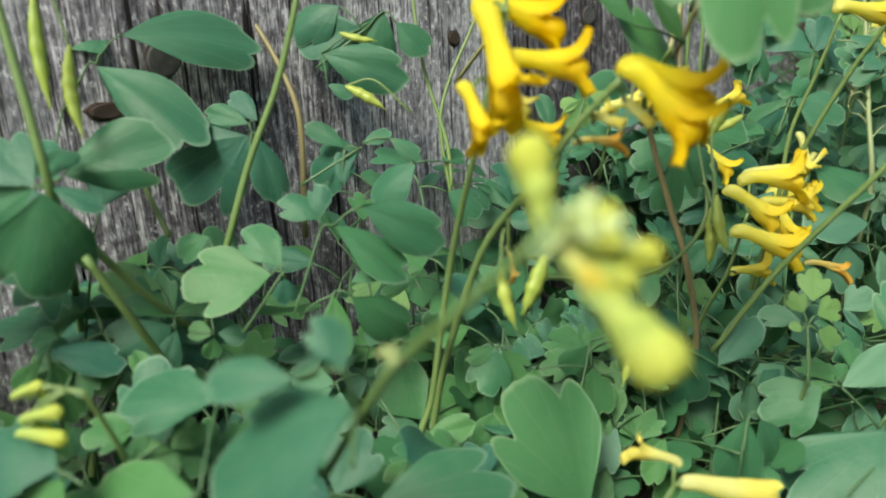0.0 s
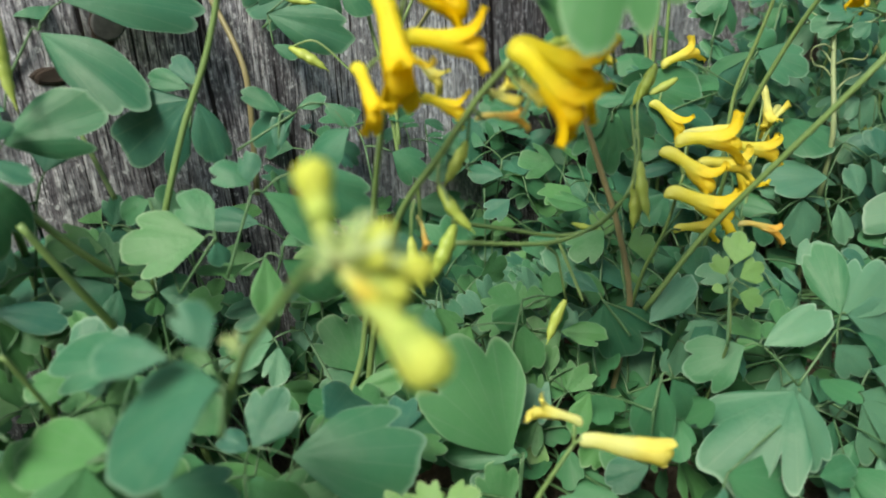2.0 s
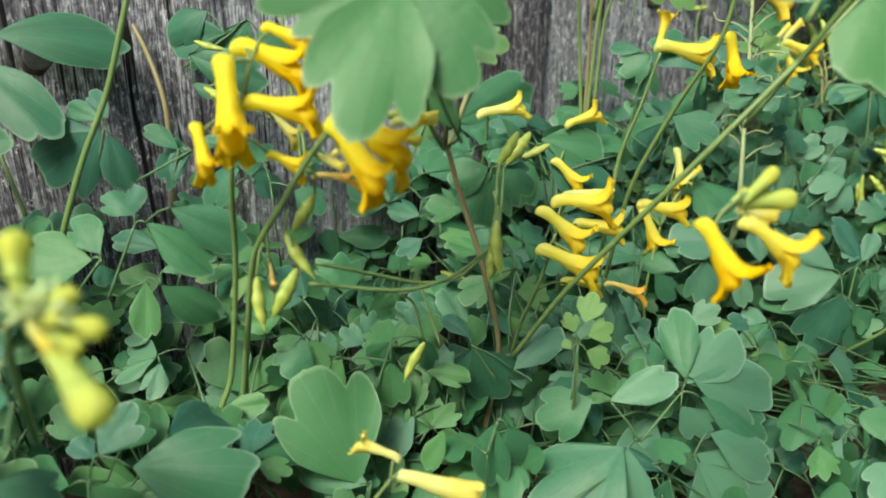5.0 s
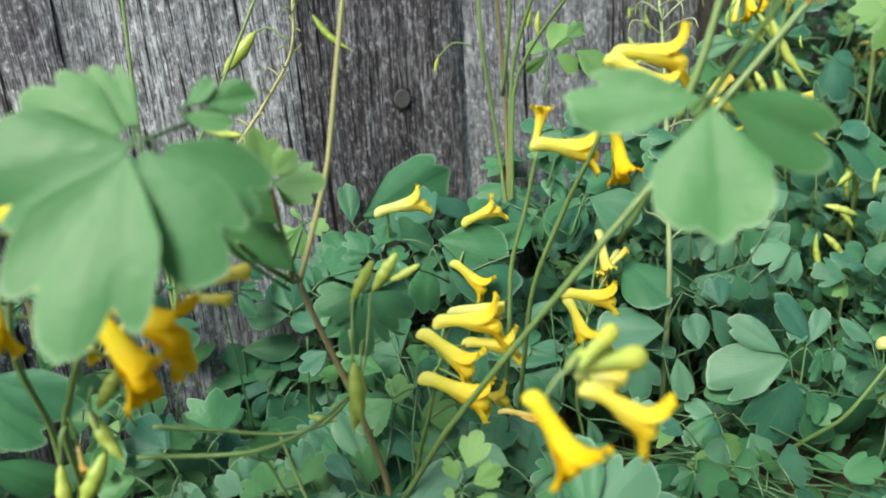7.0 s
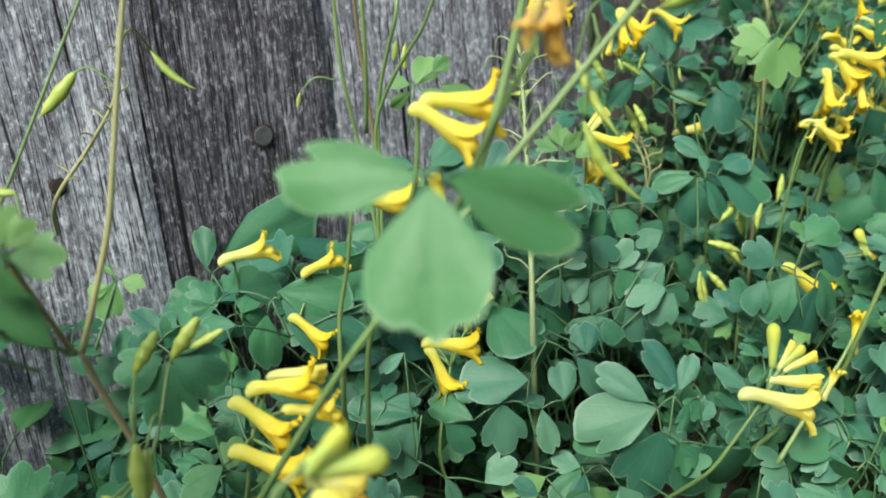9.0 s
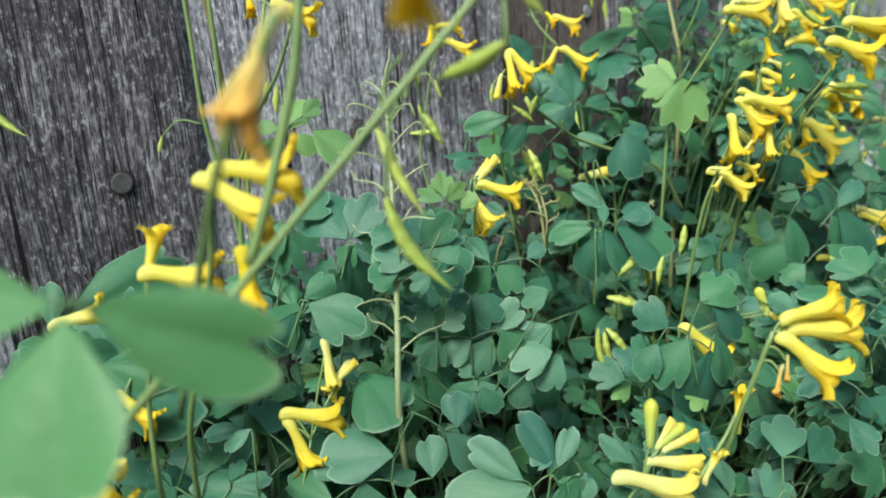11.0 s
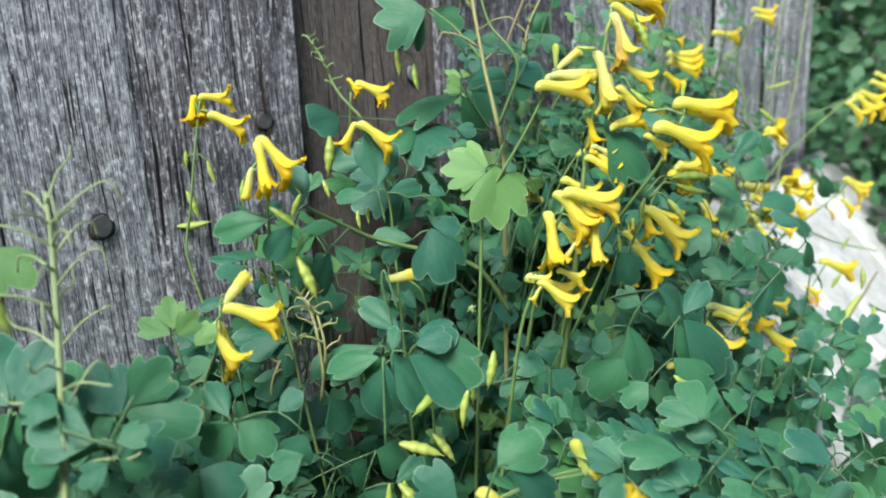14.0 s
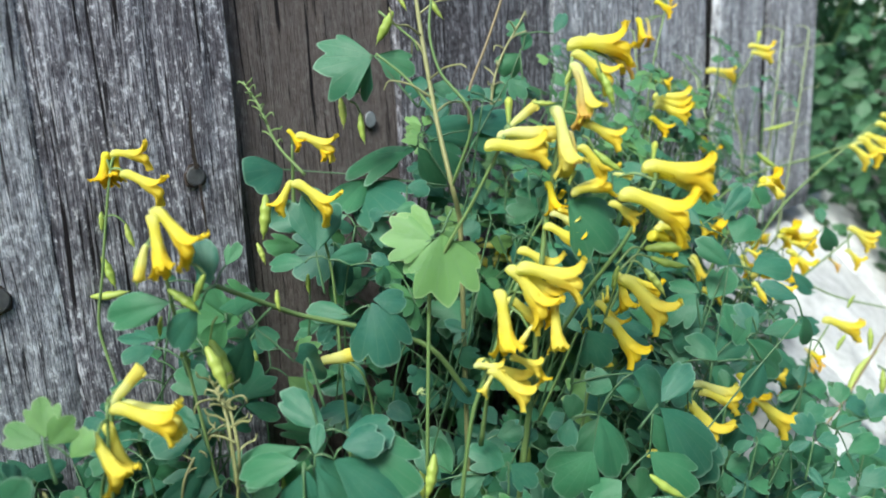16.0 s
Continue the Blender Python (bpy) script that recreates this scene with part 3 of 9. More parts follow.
fence = tagged(new("fence"), "old board fence of grey weathered upright planks", "fence", "", "structure")
BOARDS = (
    (-0.62, -0.532, 0.000, -0.02, WOOD), (-0.530, -0.452, 0.002, -0.02, DARK_WOOD), (-0.450, -0.372, 0.000, -0.02, WOOD), (-0.370, -0.285, 0.003, -0.02, DARK_WOOD),
    (-0.2836, -0.2180, 0.001, -0.02, WOOD), (-0.2172, -0.1246, -0.0026, -0.02, MID_WOOD), (-0.1255, -0.0449, -0.0012, -0.02, WOOD), (-0.0458, 0.0310, 0.000, -0.02, DARK_WOOD),
    (0.0318, 0.1236, 0.0028, -0.02, WOOD), (0.1225, 0.1915, 0.0032, -0.02, MID_WOOD), (0.1925, 0.273, 0.0085, -0.02, BROWN_WOOD), (0.274, 0.376, 0.004, -0.02, DARK_WOOD),
    # the three thin near-black strips stand in for shade in the board gaps
    (0.378, 0.455, 0.004, -0.02, WOOD), (0.457, 0.531, 0.004, -0.02, WOOD), (0.5315, 0.5475, 0.009, 0.10, GAP_SHADE), (0.548, 0.609, 0.002, 0.103, WOOD), (0.6095, 0.6155, 0.005, 0.10, GAP_SHADE), (0.616, 0.645, 0.002, 0.103, WOOD), (0.6453, 0.6492, 0.006, 0.10, GAP_SHADE), (0.6495, 0.700, 0.003, 0.107, WOOD),
)
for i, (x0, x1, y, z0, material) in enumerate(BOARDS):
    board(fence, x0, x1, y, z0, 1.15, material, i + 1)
for z in (0.30, 0.95):
    link("rail", [(x, y, z + dz) for x in (-0.62, 0.70) for y in (0.036, 0.075) for dz in (-0.04, 0.04)],
         [(0, 1, 3, 2), (4, 6, 7, 5), (0, 4, 5, 1), (2, 3, 7, 6), (0, 2, 6, 4), (1, 5, 7, 3)], DARK_WOOD, fence, smooth=False)
nail(fence, -0.187, -0.0036, 0.155, 0.0050)
# a dark slot in the board, drawn as a wide flat dark disc
nail(fence, -0.204, -0.0034, 0.1425, 0.0022, STAIN, 2.6, 1.2)
nail(fence, 0.0, -0.0010, 0.160, 0.0040)
# a knot in the board, drawn as a small dark disc
nail(fence, -0.077, -0.0022, 0.155, 0.0026, STAIN)
nail(fence, 0.104, 0.0012, 0.165, 0.0040)
nail(fence, 0.1735, 0.0018, 0.195, 0.0036)
nail(fence, 0.2577, 0.0073, 0.2083, 0.0036, ZINC, 0.8, 1.1)



def split(parent, x, y, z0, z1, width, seed):
    """A long drying split in a board: a dark, narrow, wandering wedge."""
    verts, faces = [], []
    for k in range(25):
        u = k / 24
        z = z0 + (z1 - z0) * u
        c = x + 0.0004 * math.sin(5 * u + seed) + 0.0005 * noise.noise((seed, z * 120, 0))
        w = width * (1 - u) ** 0.7 * (0.7 + 0.5 * abs(noise.noise((seed + 5, z * 200, 0)))) + 0.00008
        verts += [(c - w, y - 0.0003, z), (c + w, y - 0.0003, z)]
    faces = [(2 * k, 2 * k + 1, 2 * k + 3, 2 * k + 2) for k in range(24)]
    return link("split", verts, faces, STAIN, parent)


split(fence, 0.1735, 0.0012, 0.1975, 0.222, 0.0011, 3)
split(fence, 0.1745, 0.0012, 0.192, 0.150, 0.0006, 5)
split(fence, 0.0, -0.0012, 0.156, 0.05, 0.0005, 7)
split(fence, -0.187, -0.0038, 0.16, 0.26, 0.0005, 8)
verts, faces = [], []
for j in range(61):
    for i in range(61):
        x, y = [0.01 * q if abs(q) <= 24 else math.copysign(0.24 + 0.01 * 1.95 ** (abs(q) - 24) , q) if abs(q) > 29 else math.copysign(0.24 + 0.03 * (abs(q) - 24), q) for q in (2.0 * (i - 30), 2.0 * (j - 30))]
        verts.append((x + 0.1, y, 0.006 * noise.noise((x * 40, y * 40, 0)) + 0.004 * noise.noise((x * 130, y * 130, 3)) - 0.004))
faces = [(j * 61 + i, j * 61 + i + 1, (j + 1) * 61 + i + 1, (j + 1) * 61 + i) for j in range(60) for i in range(60)]
tagged(link("ground", verts, faces, SOIL), "dark bare garden soil", "ground", "", "structure")


def haunch(x0, x1, seed):
    """A length of rough whitewashed mortar that slopes from under the boards down to the soil, its edges worn round."""
    nx, ny = max(12, int((x1 - x0) / 0.006)), 26
    verts, faces = [], []
    for j in range(ny + 1):
        for i in range(nx + 1):
            u, v = i / nx, j / ny
            x = x0 + (x1 - x0) * u
            front = -0.128 + 0.30 * (x - 0.612) + 0.004 * noise.noise((x * 30, seed, 0))
            y = 0.030 + (front - 0.030) * v
            end = min(u * (x1 - x0), (1 - u) * (x1 - x0))
            z = 0.100 * (1 - v ** 1.7) - 0.012 * v - 0.008 * math.exp(-end / 0.006)
            z += (0.004 * noise.noise((x * 24, y * 24, seed)) + 0.0022 * noise.noise((x * 80, y * 80, seed)) + 0.0009 * noise.noise((x * 240, y * 240, seed))) * min(1.0, 4 * v + 0.1)
            verts.append((x, y, min(z, 0.101)))
    m = nx + 1
    faces = [(j * m + i, (j + 1) * m + i, (j + 1) * m + i + 1, j * m + i + 1) for j in range(ny) for i in range(nx)]
    rim = [i for i in range(m)] + [j * m + nx for j in range(1, ny + 1)] + [ny * m + i for i in range(nx - 1, -1, -1)] + [j * m for j in range(ny - 1, 0, -1)]
    low = len(verts)
    verts += [(verts[k][0], verts[k][1], -0.03) for k in rim]
    faces += [(rim[(i + 1) % len(rim)], low + (i + 1) % len(rim), low + i, rim[i]) for i in range(len(rim))]
    return link("plinth_stone", verts, faces, WHITEWASH, plinth, smooth=True)


plinth = tagged(new("plinth"), "whitewashed rough mortar plinth under the fence boards", "plinth", "", "structure")
haunch(0.375, 0.522, 1)
haunch(0.5245, 0.690, 5)
haunch(0.6925, 0.860, 9)


def pebbles(count, seed):
    """Small brown and grey stones strewn on the soil before the plinth."""
    rnd = random.Random(seed)
    verts, faces = [], []
    for _ in range(count):
        x = rnd.uniform(0.45, 0.95)
        y = -0.128 + 0.30 * (x - 0.612) - rnd.uniform(0.008, 0.12)
        r, turn = rnd.uniform(0.002, 0.008), rnd.uniform(0, 3.1)
        first = len(verts)
        for i in range(5):
            for k in range(8):
                a, b = 2 * math.pi * k / 8, math.pi * (i + 0.5) / 5
                q = r * (1 + 0.25 * noise.noise((first + math.cos(a), math.sin(a), i)))
                px, py = q * math.sin(b) * math.cos(a) * 1.3, q * math.sin(b) * math.sin(a)
                verts.append((x + px * math.cos(turn) - py * math.sin(turn), y + px * math.sin(turn) + py * math.cos(turn), -0.001 + 0.35 * r + 0.6 * q * math.cos(b)))
        for i in range(4):
            for k in range(8):
                a, b = first + 8 * i + k, first + 8 * i + (k + 1) % 8
                faces.append((a, a + 8, b + 8, b))
        faces += [tuple(first + k for k in range(8)), tuple(first + 32 + k for k in reversed(range(8)))]
    return tagged(link("pebbles", verts, faces, PEBBLE), "small brown and grey stones on the bare soil", "stones", "", "stuff")


pebbles(130, 6)

# added wall out of view, cuts the low sky light on the plants
verts = [(x, y, z) for x in (-3.0, 3.5) for y in (-1.5, -1.3) for z in (-0.01, 1.15)]
tagged(link("wall_south", verts, [(0, 1, 3, 2), (4, 6, 7, 5), (0, 4, 5, 1), (2, 3, 7, 6), (0, 2, 6, 4), (1, 5, 7, 3)], PLASTER, smooth=False),
       "unseen plain plastered wall added opposite the fence to block low sky light", "wall", "", "structure")
# added sheet, not a known fence part: hides the bright background in the gaps
board(fence, 0.276, 0.702, 0.024, 0.10, 1.12, BROWN_WOOD, 77, 0.0, "dark board added behind the gaps to keep light out of them")

PLANTS = [plant(-0.26 + 0.085 * i, -0.05 - 0.02 * (i % 3), 0.0, "yellow corydalis with blue-green lobed leaves by the fence") for i in range(10)]


# ---- near growth: stalks, leaves, flowers and pods ----
raceme(PLANTS[1], ((-0.1699, -0.0767, 0.0000), (-0.1665, -0.0833, 0.0527), (-0.1611, -0.0856, 0.0693), (-0.1595, -0.0942, 0.1075), (-0.1634, -0.1096, 0.1375), (-0.1584, -0.1140, 0.1625)), 0.0012, 0.0008, [
    ("gold", (-0.1648, -0.1148, 0.1650), (-0.1680, -0.1260, 0.1434)),
    ("gold", (-0.1590, -0.1051, 0.1662), (-0.1440, -0.1195, 0.1590)),
    ("gold", (-0.1612, -0.1159, 0.1547), (-0.1474, -0.1277, 0.1511)),
    ("gold", (-0.1557, -0.1133, 0.1412), (-0.1486, -0.1206, 0.1369)),
    ("gold", (-0.1732, -0.1171, 0.1510), (-0.1733, -0.1243, 0.1392)),
    ("gold", (-0.1504, -0.1028, 0.1697), (-0.1414, -0.1121, 0.1643)),
    ("pale", (-0.1494, -0.1010, 0.1483), (-0.1444, -0.1082, 0.1412))])
raceme(PLANTS[1], ((-0.1634, -0.0754, 0.0000), (-0.1556, -0.0809, 0.0654), (-0.1576, -0.1032, 0.1110), (-0.1552, -0.1185, 0.1291), (-0.1522, -0.1278, 0.1414), (-0.1501, -0.1359, 0.1496)), 0.0013, 0.0008, [
    ("gold", (-0.1490, -0.1348, 0.1533), (-0.1354, -0.1493, 0.1440)),
    ("gold", (-0.1510, -0.1388, 0.1531), (-0.1449, -0.1511, 0.1374)),
    ("shut", (-0.1504, -0.1282, 0.1432), (-0.1453, -0.1334, 0.1402)),
    ("shut", (-0.1474, -0.1342, 0.1462), (-0.1442, -0.1395, 0.1402)),
    ("dry", (-0.1491, -0.1230, 0.1368), (-0.1394, -0.1300, 0.1368)),
    ("dry", (-0.1561, -0.1098, 0.1133), (-0.1564, -0.1134, 0.1056)),
    ("pale", (-0.1475, -0.1261, 0.1407), (-0.1424, -0.1284, 0.1436))])
pod(PLANTS[1], (-0.1443, -0.1143, 0.1292), (-0.1514, -0.1139, 0.1199), (-0.1500, -0.1249, 0.1396))
pod(PLANTS[1], (-0.1524, -0.1129, 0.1202), (-0.1487, -0.1210, 0.1095), (-0.1506, -0.1117, 0.1253))
pod(PLANTS[1], (-0.1518, -0.1176, 0.1118), (-0.1599, -0.1178, 0.0997), (-0.1524, -0.1124, 0.1213))
pod(PLANTS[1], (-0.1605, -0.1123, 0.1098), (-0.1616, -0.1179, 0.0971), (-0.1575, -0.1106, 0.1175))
pod(PLANTS[1], (-0.1426, -0.0280, 0.1443), (-0.1348, -0.0374, 0.1367), (-0.1291, -0.0421, 0.1355))
pod(PLANTS[1], (-0.1454, -0.0316, 0.1597), (-0.1373, -0.0387, 0.1570))
raceme(PLANTS[2], ((-0.0759, -0.0939, 0.0000), (-0.0665, -0.0978, 0.0488), (-0.0652, -0.1025, 0.0679), (-0.0649, -0.1101, 0.0848), (-0.0621, -0.1138, 0.1028)), 0.0011, 0.0006, [
    ("open", (-0.0610, -0.1095, 0.1128), (-0.0439, -0.1225, 0.1118)),
    ("open", (-0.0646, -0.1080, 0.1108), (-0.0542, -0.1219, 0.0980)),
    ("open", (-0.0534, -0.1124, 0.1049), (-0.0396, -0.1236, 0.1023)),
    ("open", (-0.0688, -0.1131, 0.1000), (-0.0543, -0.1283, 0.0905)),
    ("open", (-0.0450, -0.0989, 0.0775), (-0.0325, -0.1080, 0.0773)),
    ("dry", (-0.0529, -0.1275, 0.0888), (-0.0416, -0.1373, 0.0857)),
    ("shut", (-0.0539, -0.1065, 0.1132), (-0.0405, -0.1168, 0.1120))])
raceme(PLANTS[2], ((-0.0714, -0.1786, 0.1270), (-0.0830, -0.1922, 0.1374)), 0.0011, 0.0006, [
    ("gold", (-0.0904, -0.1889, 0.1337), (-0.0873, -0.1990, 0.1191)),
    ("open", (-0.0807, -0.1918, 0.1327), (-0.0701, -0.2022, 0.1231)),
    ("shut", (-0.0815, -0.1905, 0.1345), (-0.0730, -0.1954, 0.1325)),
    ("bud", (-0.0815, -0.1912, 0.1359), (-0.0692, -0.1966, 0.1358)),
    ("bud", (-0.0827, -0.1926, 0.1369), (-0.0751, -0.1950, 0.1431)),
    ("bud", (-0.0783, -0.1908, 0.1358), (-0.0739, -0.1928, 0.1379)),
    ("bud", (-0.0831, -0.1901, 0.1361), (-0.0795, -0.1914, 0.1387)),
    ("shut", (-0.0811, -0.1908, 0.1345), (-0.0746, -0.1942, 0.1301))])
raceme(PLANTS[3], ((0.0067, -0.0694, 0.0000), (0.0144, -0.0888, 0.0273), (0.0117, -0.0894, 0.0533), (0.0222, -0.0852, 0.0812)), 0.0011, 0.0006, [
    ("open", (0.0160, -0.0774, 0.0910), (0.0337, -0.0910, 0.0853)),
    ("open", (0.0175, -0.0792, 0.0888), (0.0205, -0.0883, 0.0706)),
    ("pale", (0.0335, -0.0804, 0.1121), (0.0319, -0.0861, 0.0947)),
    ("pale", (0.0407, -0.0835, 0.1032), (0.0297, -0.0832, 0.0923)),
    ("shut", (0.0338, -0.0858, 0.0987), (0.0406, -0.0880, 0.1042))])
raceme(PLANTS[1], ((-0.1644, -0.1048, 0.0000), (-0.1573, -0.1396, 0.0390), (-0.1498, -0.1426, 0.0516), (-0.1423, -0.1454, 0.0623)), 0.0011, 0.0006, [
    ("pale", (-0.1390, -0.1454, 0.0670), (-0.1481, -0.1367, 0.0712)),
    ("shut", (-0.1409, -0.1456, 0.0640), (-0.1248, -0.1599, 0.0588))])
raceme(PLANTS[0], ((-0.2156, -0.1265, 0.0897), (-0.2179, -0.1511, 0.1171), (-0.2187, -0.1676, 0.1309), (-0.2182, -0.1790, 0.1407)), 0.0009, 0.0008, [
    ("spoon", (-0.2168, -0.1795, 0.1412), (-0.2157, -0.1757, 0.1508)),
    ("spoon", (-0.2150, -0.1832, 0.1368), (-0.2106, -0.1908, 0.1276)),
    ("bud", (-0.2168, -0.1800, 0.1412), (-0.2101, -0.1830, 0.1432)),
    ("bud", (-0.2160, -0.1812, 0.1400), (-0.2080, -0.1868, 0.1384)),
    ("bud", (-0.2168, -0.1806, 0.1404), (-0.2108, -0.1842, 0.1399)),
    ("bud", (-0.2160, -0.1816, 0.1392), (-0.2112, -0.1862, 0.1362)),
    ("bud", (-0.2164, -0.1806, 0.1396), (-0.2132, -0.1860, 0.1412)),
    ("bud", (-0.2160, -0.1822, 0.1384), (-0.2124, -0.1860, 0.1336)),
    ("bud", (-0.2166, -0.1814, 0.1392), (-0.2138, -0.1852, 0.1350)),
    ("shut", (-0.2168, -0.1800, 0.1414), (-0.2148, -0.1846, 0.1366)),
    ("shut", (-0.2164, -0.1812, 0.1394), (-0.2134, -0.1858, 0.1336))])
pod(PLANTS[0], (-0.2237, -0.0276, 0.1723), (-0.2263, -0.0352, 0.1469), (-0.2251, -0.0241, 0.1787))
pod(PLANTS[0], (-0.2199, -0.0350, 0.1608), (-0.2219, -0.0414, 0.1400), (-0.2219, -0.0281, 0.1747))
stem(PLANTS[0], ((-0.2389, -0.0317, 0.0000), (-0.2249, -0.0133, 0.0771), (-0.2308, -0.0449, 0.1222), (-0.2334, -0.0520, 0.1333), (-0.2341, -0.0507, 0.1457), (-0.2348, -0.0444, 0.1717), (-0.2365, -0.0361, 0.2397)), 0.0014, 0.0012, GREEN_STALK)
stem(PLANTS[0], ((-0.2040, -0.0392, 0.0881), (-0.2160, -0.0441, 0.1027), (-0.2268, -0.0456, 0.1182), (-0.2337, -0.0470, 0.1283)), 0.0013, 0.0011, GREEN_STALK)
stem(PLANTS[0], ((-0.2121, -0.0467, 0.0796), (-0.2219, -0.0524, 0.1000), (-0.2294, -0.0536, 0.1164)), 0.0014, 0.0012, GREEN_STALK)
stem(PLANTS[1], ((-0.1890, -0.0456, 0.0000), (-0.1983, -0.0211, 0.0599), (-0.1977, -0.0373, 0.0889), (-0.1940, -0.0461, 0.1088), (-0.1862, -0.0485, 0.1297), (-0.1778, -0.0520, 0.1486), (-0.1710, -0.0548, 0.1697), (-0.1497, -0.0593, 0.2358)), 0.0013, 0.001, GREEN_STALK)
stem(PLANTS[1], ((-0.1545, -0.0152, 0.0975), (-0.1525, -0.0159, 0.1351), (-0.1546, -0.0065, 0.1554), (-0.1598, 0.0047, 0.1743), (-0.1758, 0.0222, 0.2328)), 0.0013, 0.001, BROWN_STALK)
stem(PLANTS[1], ((-0.2012, -0.0266, 0.1098), (-0.2027, -0.0220, 0.1187), (-0.2044, -0.0166, 0.1292)), 0.001, 0.0008, GREEN_STALK)
stem(PLANTS[2], ((-0.1148, -0.0420, 0.1107), (-0.1130, -0.0382, 0.1246), (-0.1135, -0.0292, 0.1474), (-0.1111, -0.0225, 0.1700), (-0.1041, -0.0127, 0.2369)), 0.0009, 0.0007, GREEN_STALK)
stem(PLANTS[2], ((-0.1160, -0.0430, 0.1055), (-0.1125, -0.0354, 0.1333), (-0.1000, -0.0364, 0.1570), (-0.0931, -0.0375, 0.1688), (-0.0577, -0.0402, 0.2290)), 0.0008, 0.0006, GREEN_STALK)
leaf(PLANTS[0], ((-0.2334, -0.0520, 0.1333), (-0.2349, -0.0512, 0.1322)), [
    ("three", (-0.2348, -0.0516, 0.1314), (-0.2378, -0.0549, 0.1098), (0.01, -0.72, 0.70)),
    ("two", (-0.2360, -0.0503, 0.1323), (-0.2491, -0.0415, 0.1279), (0.02, -0.94, 0.35)),
    ("oval", (-0.2331, -0.0527, 0.1321), (-0.2254, -0.0597, 0.1298), (0.14, -0.75, 0.64)),
    ("oval", (-0.2336, -0.0517, 0.1336), (-0.2274, -0.0396, 0.1435), (-0.41, -0.85, 0.33)),
    ("three", (-0.2359, -0.0502, 0.1328), (-0.2426, -0.0399, 0.1436), (-0.09, -0.95, 0.29))])
leaf(PLANTS[0], ((-0.2288, -0.0303, 0.1297), (-0.2260, -0.0322, 0.1308)), [
    ("owt", (-0.2253, -0.0325, 0.1314), (-0.2075, -0.0469, 0.1382), (0.14, -0.92, 0.37)),
    ("oval", (-0.2266, -0.0319, 0.1302), (-0.2315, -0.0208, 0.1407), (-0.44, -0.84, 0.30))])
leaf(PLANTS[1], ((-0.2160, -0.0020, 0.1432), (-0.2080, -0.0040, 0.1552)), [
    ("long", (-0.2062, -0.0054, 0.1551), (-0.1916, -0.0335, 0.1386), (0.04, -0.97, 0.22)),
    ("long", (-0.1992, -0.0083, 0.1624), (-0.1652, -0.0218, 0.1630), (0.01, -0.86, 0.52)),
    ("three", (-0.2044, -0.0058, 0.1579), (-0.2084, 0.0020, 0.1681), (-0.09, -0.86, 0.50)),
    ("oval", (-0.2192, -0.0028, 0.1346), (-0.2276, 0.0071, 0.1380), (0.19, -0.87, 0.44))])
leaf(PLANTS[1], ((-0.1784, -0.0318, 0.1267), (-0.1759, -0.0307, 0.1349)), [
    ("deep", (-0.1767, -0.0303, 0.1342), (-0.1957, -0.0213, 0.1221), (-0.49, -0.85, 0.20)),
    ("oval", (-0.1750, -0.0320, 0.1333), (-0.1737, -0.0406, 0.1184), (-0.22, -0.87, 0.44)),
    ("oval", (-0.1760, -0.0298, 0.1371), (-0.1848, -0.0218, 0.1423), (-0.52, -0.72, 0.47)),
    ("oval", (-0.1740, -0.0311, 0.1378), (-0.1785, -0.0254, 0.1464), (-0.44, -0.86, 0.26))])
leaf(PLANTS[1], ((-0.1714, -0.0462, 0.1211), (-0.1562, -0.0549, 0.1304)), [
    ("three", (-0.1570, -0.0545, 0.1297), (-0.1671, -0.0426, 0.1246), (-0.64, -0.54, 0.54)),
    ("oval", (-0.1598, -0.0520, 0.1303), (-0.1672, -0.0469, 0.1380), (-0.22, -0.83, 0.51)),
    ("oval", (-0.1499, -0.0593, 0.1321), (-0.1461, -0.0669, 0.1278), (-0.56, -0.66, 0.50)),
    ("two", (-0.1461, -0.0649, 0.1253), (-0.1584, -0.0604, 0.1183), (-0.32, -0.55, 0.77)),
    ("oval", (-0.1560, -0.0547, 0.1311), (-0.1497, -0.0592, 0.1344), (-0.49, -0.68, 0.55)),
    ("oval", (-0.1626, -0.0535, 0.1205), (-0.1609, -0.0537, 0.1302), (-0.25, -0.65, 0.72))])
leaf(PLANTS[1], ((-0.1880, -0.0672, 0.0942), (-0.1782, -0.0674, 0.1144)), [
    ("two", (-0.1779, -0.0667, 0.1167), (-0.1841, -0.0623, 0.1233), (-0.07, -0.90, 0.42)),
    ("oval", (-0.1757, -0.0692, 0.1149), (-0.1619, -0.0823, 0.1027), (-0.09, -0.74, 0.66)),
    ("oval", (-0.1693, -0.0727, 0.1192), (-0.1542, -0.0868, 0.1098), (-0.51, -0.79, 0.34)),
    ("two", (-0.1778, -0.0667, 0.1171), (-0.1775, -0.0661, 0.1247), (-0.52, -0.56, 0.65))])
leaf(PLANTS[1], ((-0.1985, -0.0600, 0.0908), (-0.1878, -0.0634, 0.1045)), [
    ("three", (-0.1900, -0.0617, 0.1044), (-0.2082, -0.0517, 0.1039), (-0.62, -0.52, 0.58)),
    ("two", (-0.1877, -0.0629, 0.1060), (-0.1923, -0.0558, 0.1161), (-0.45, -0.63, 0.63)),
    ("round", (-0.1878, -0.0638, 0.1033), (-0.1887, -0.0656, 0.0969), (-0.29, -0.75, 0.60)),
    ("round", (-0.1960, -0.0409, 0.1113), (-0.2037, -0.0361, 0.1076), (-0.49, -0.66, 0.57))])
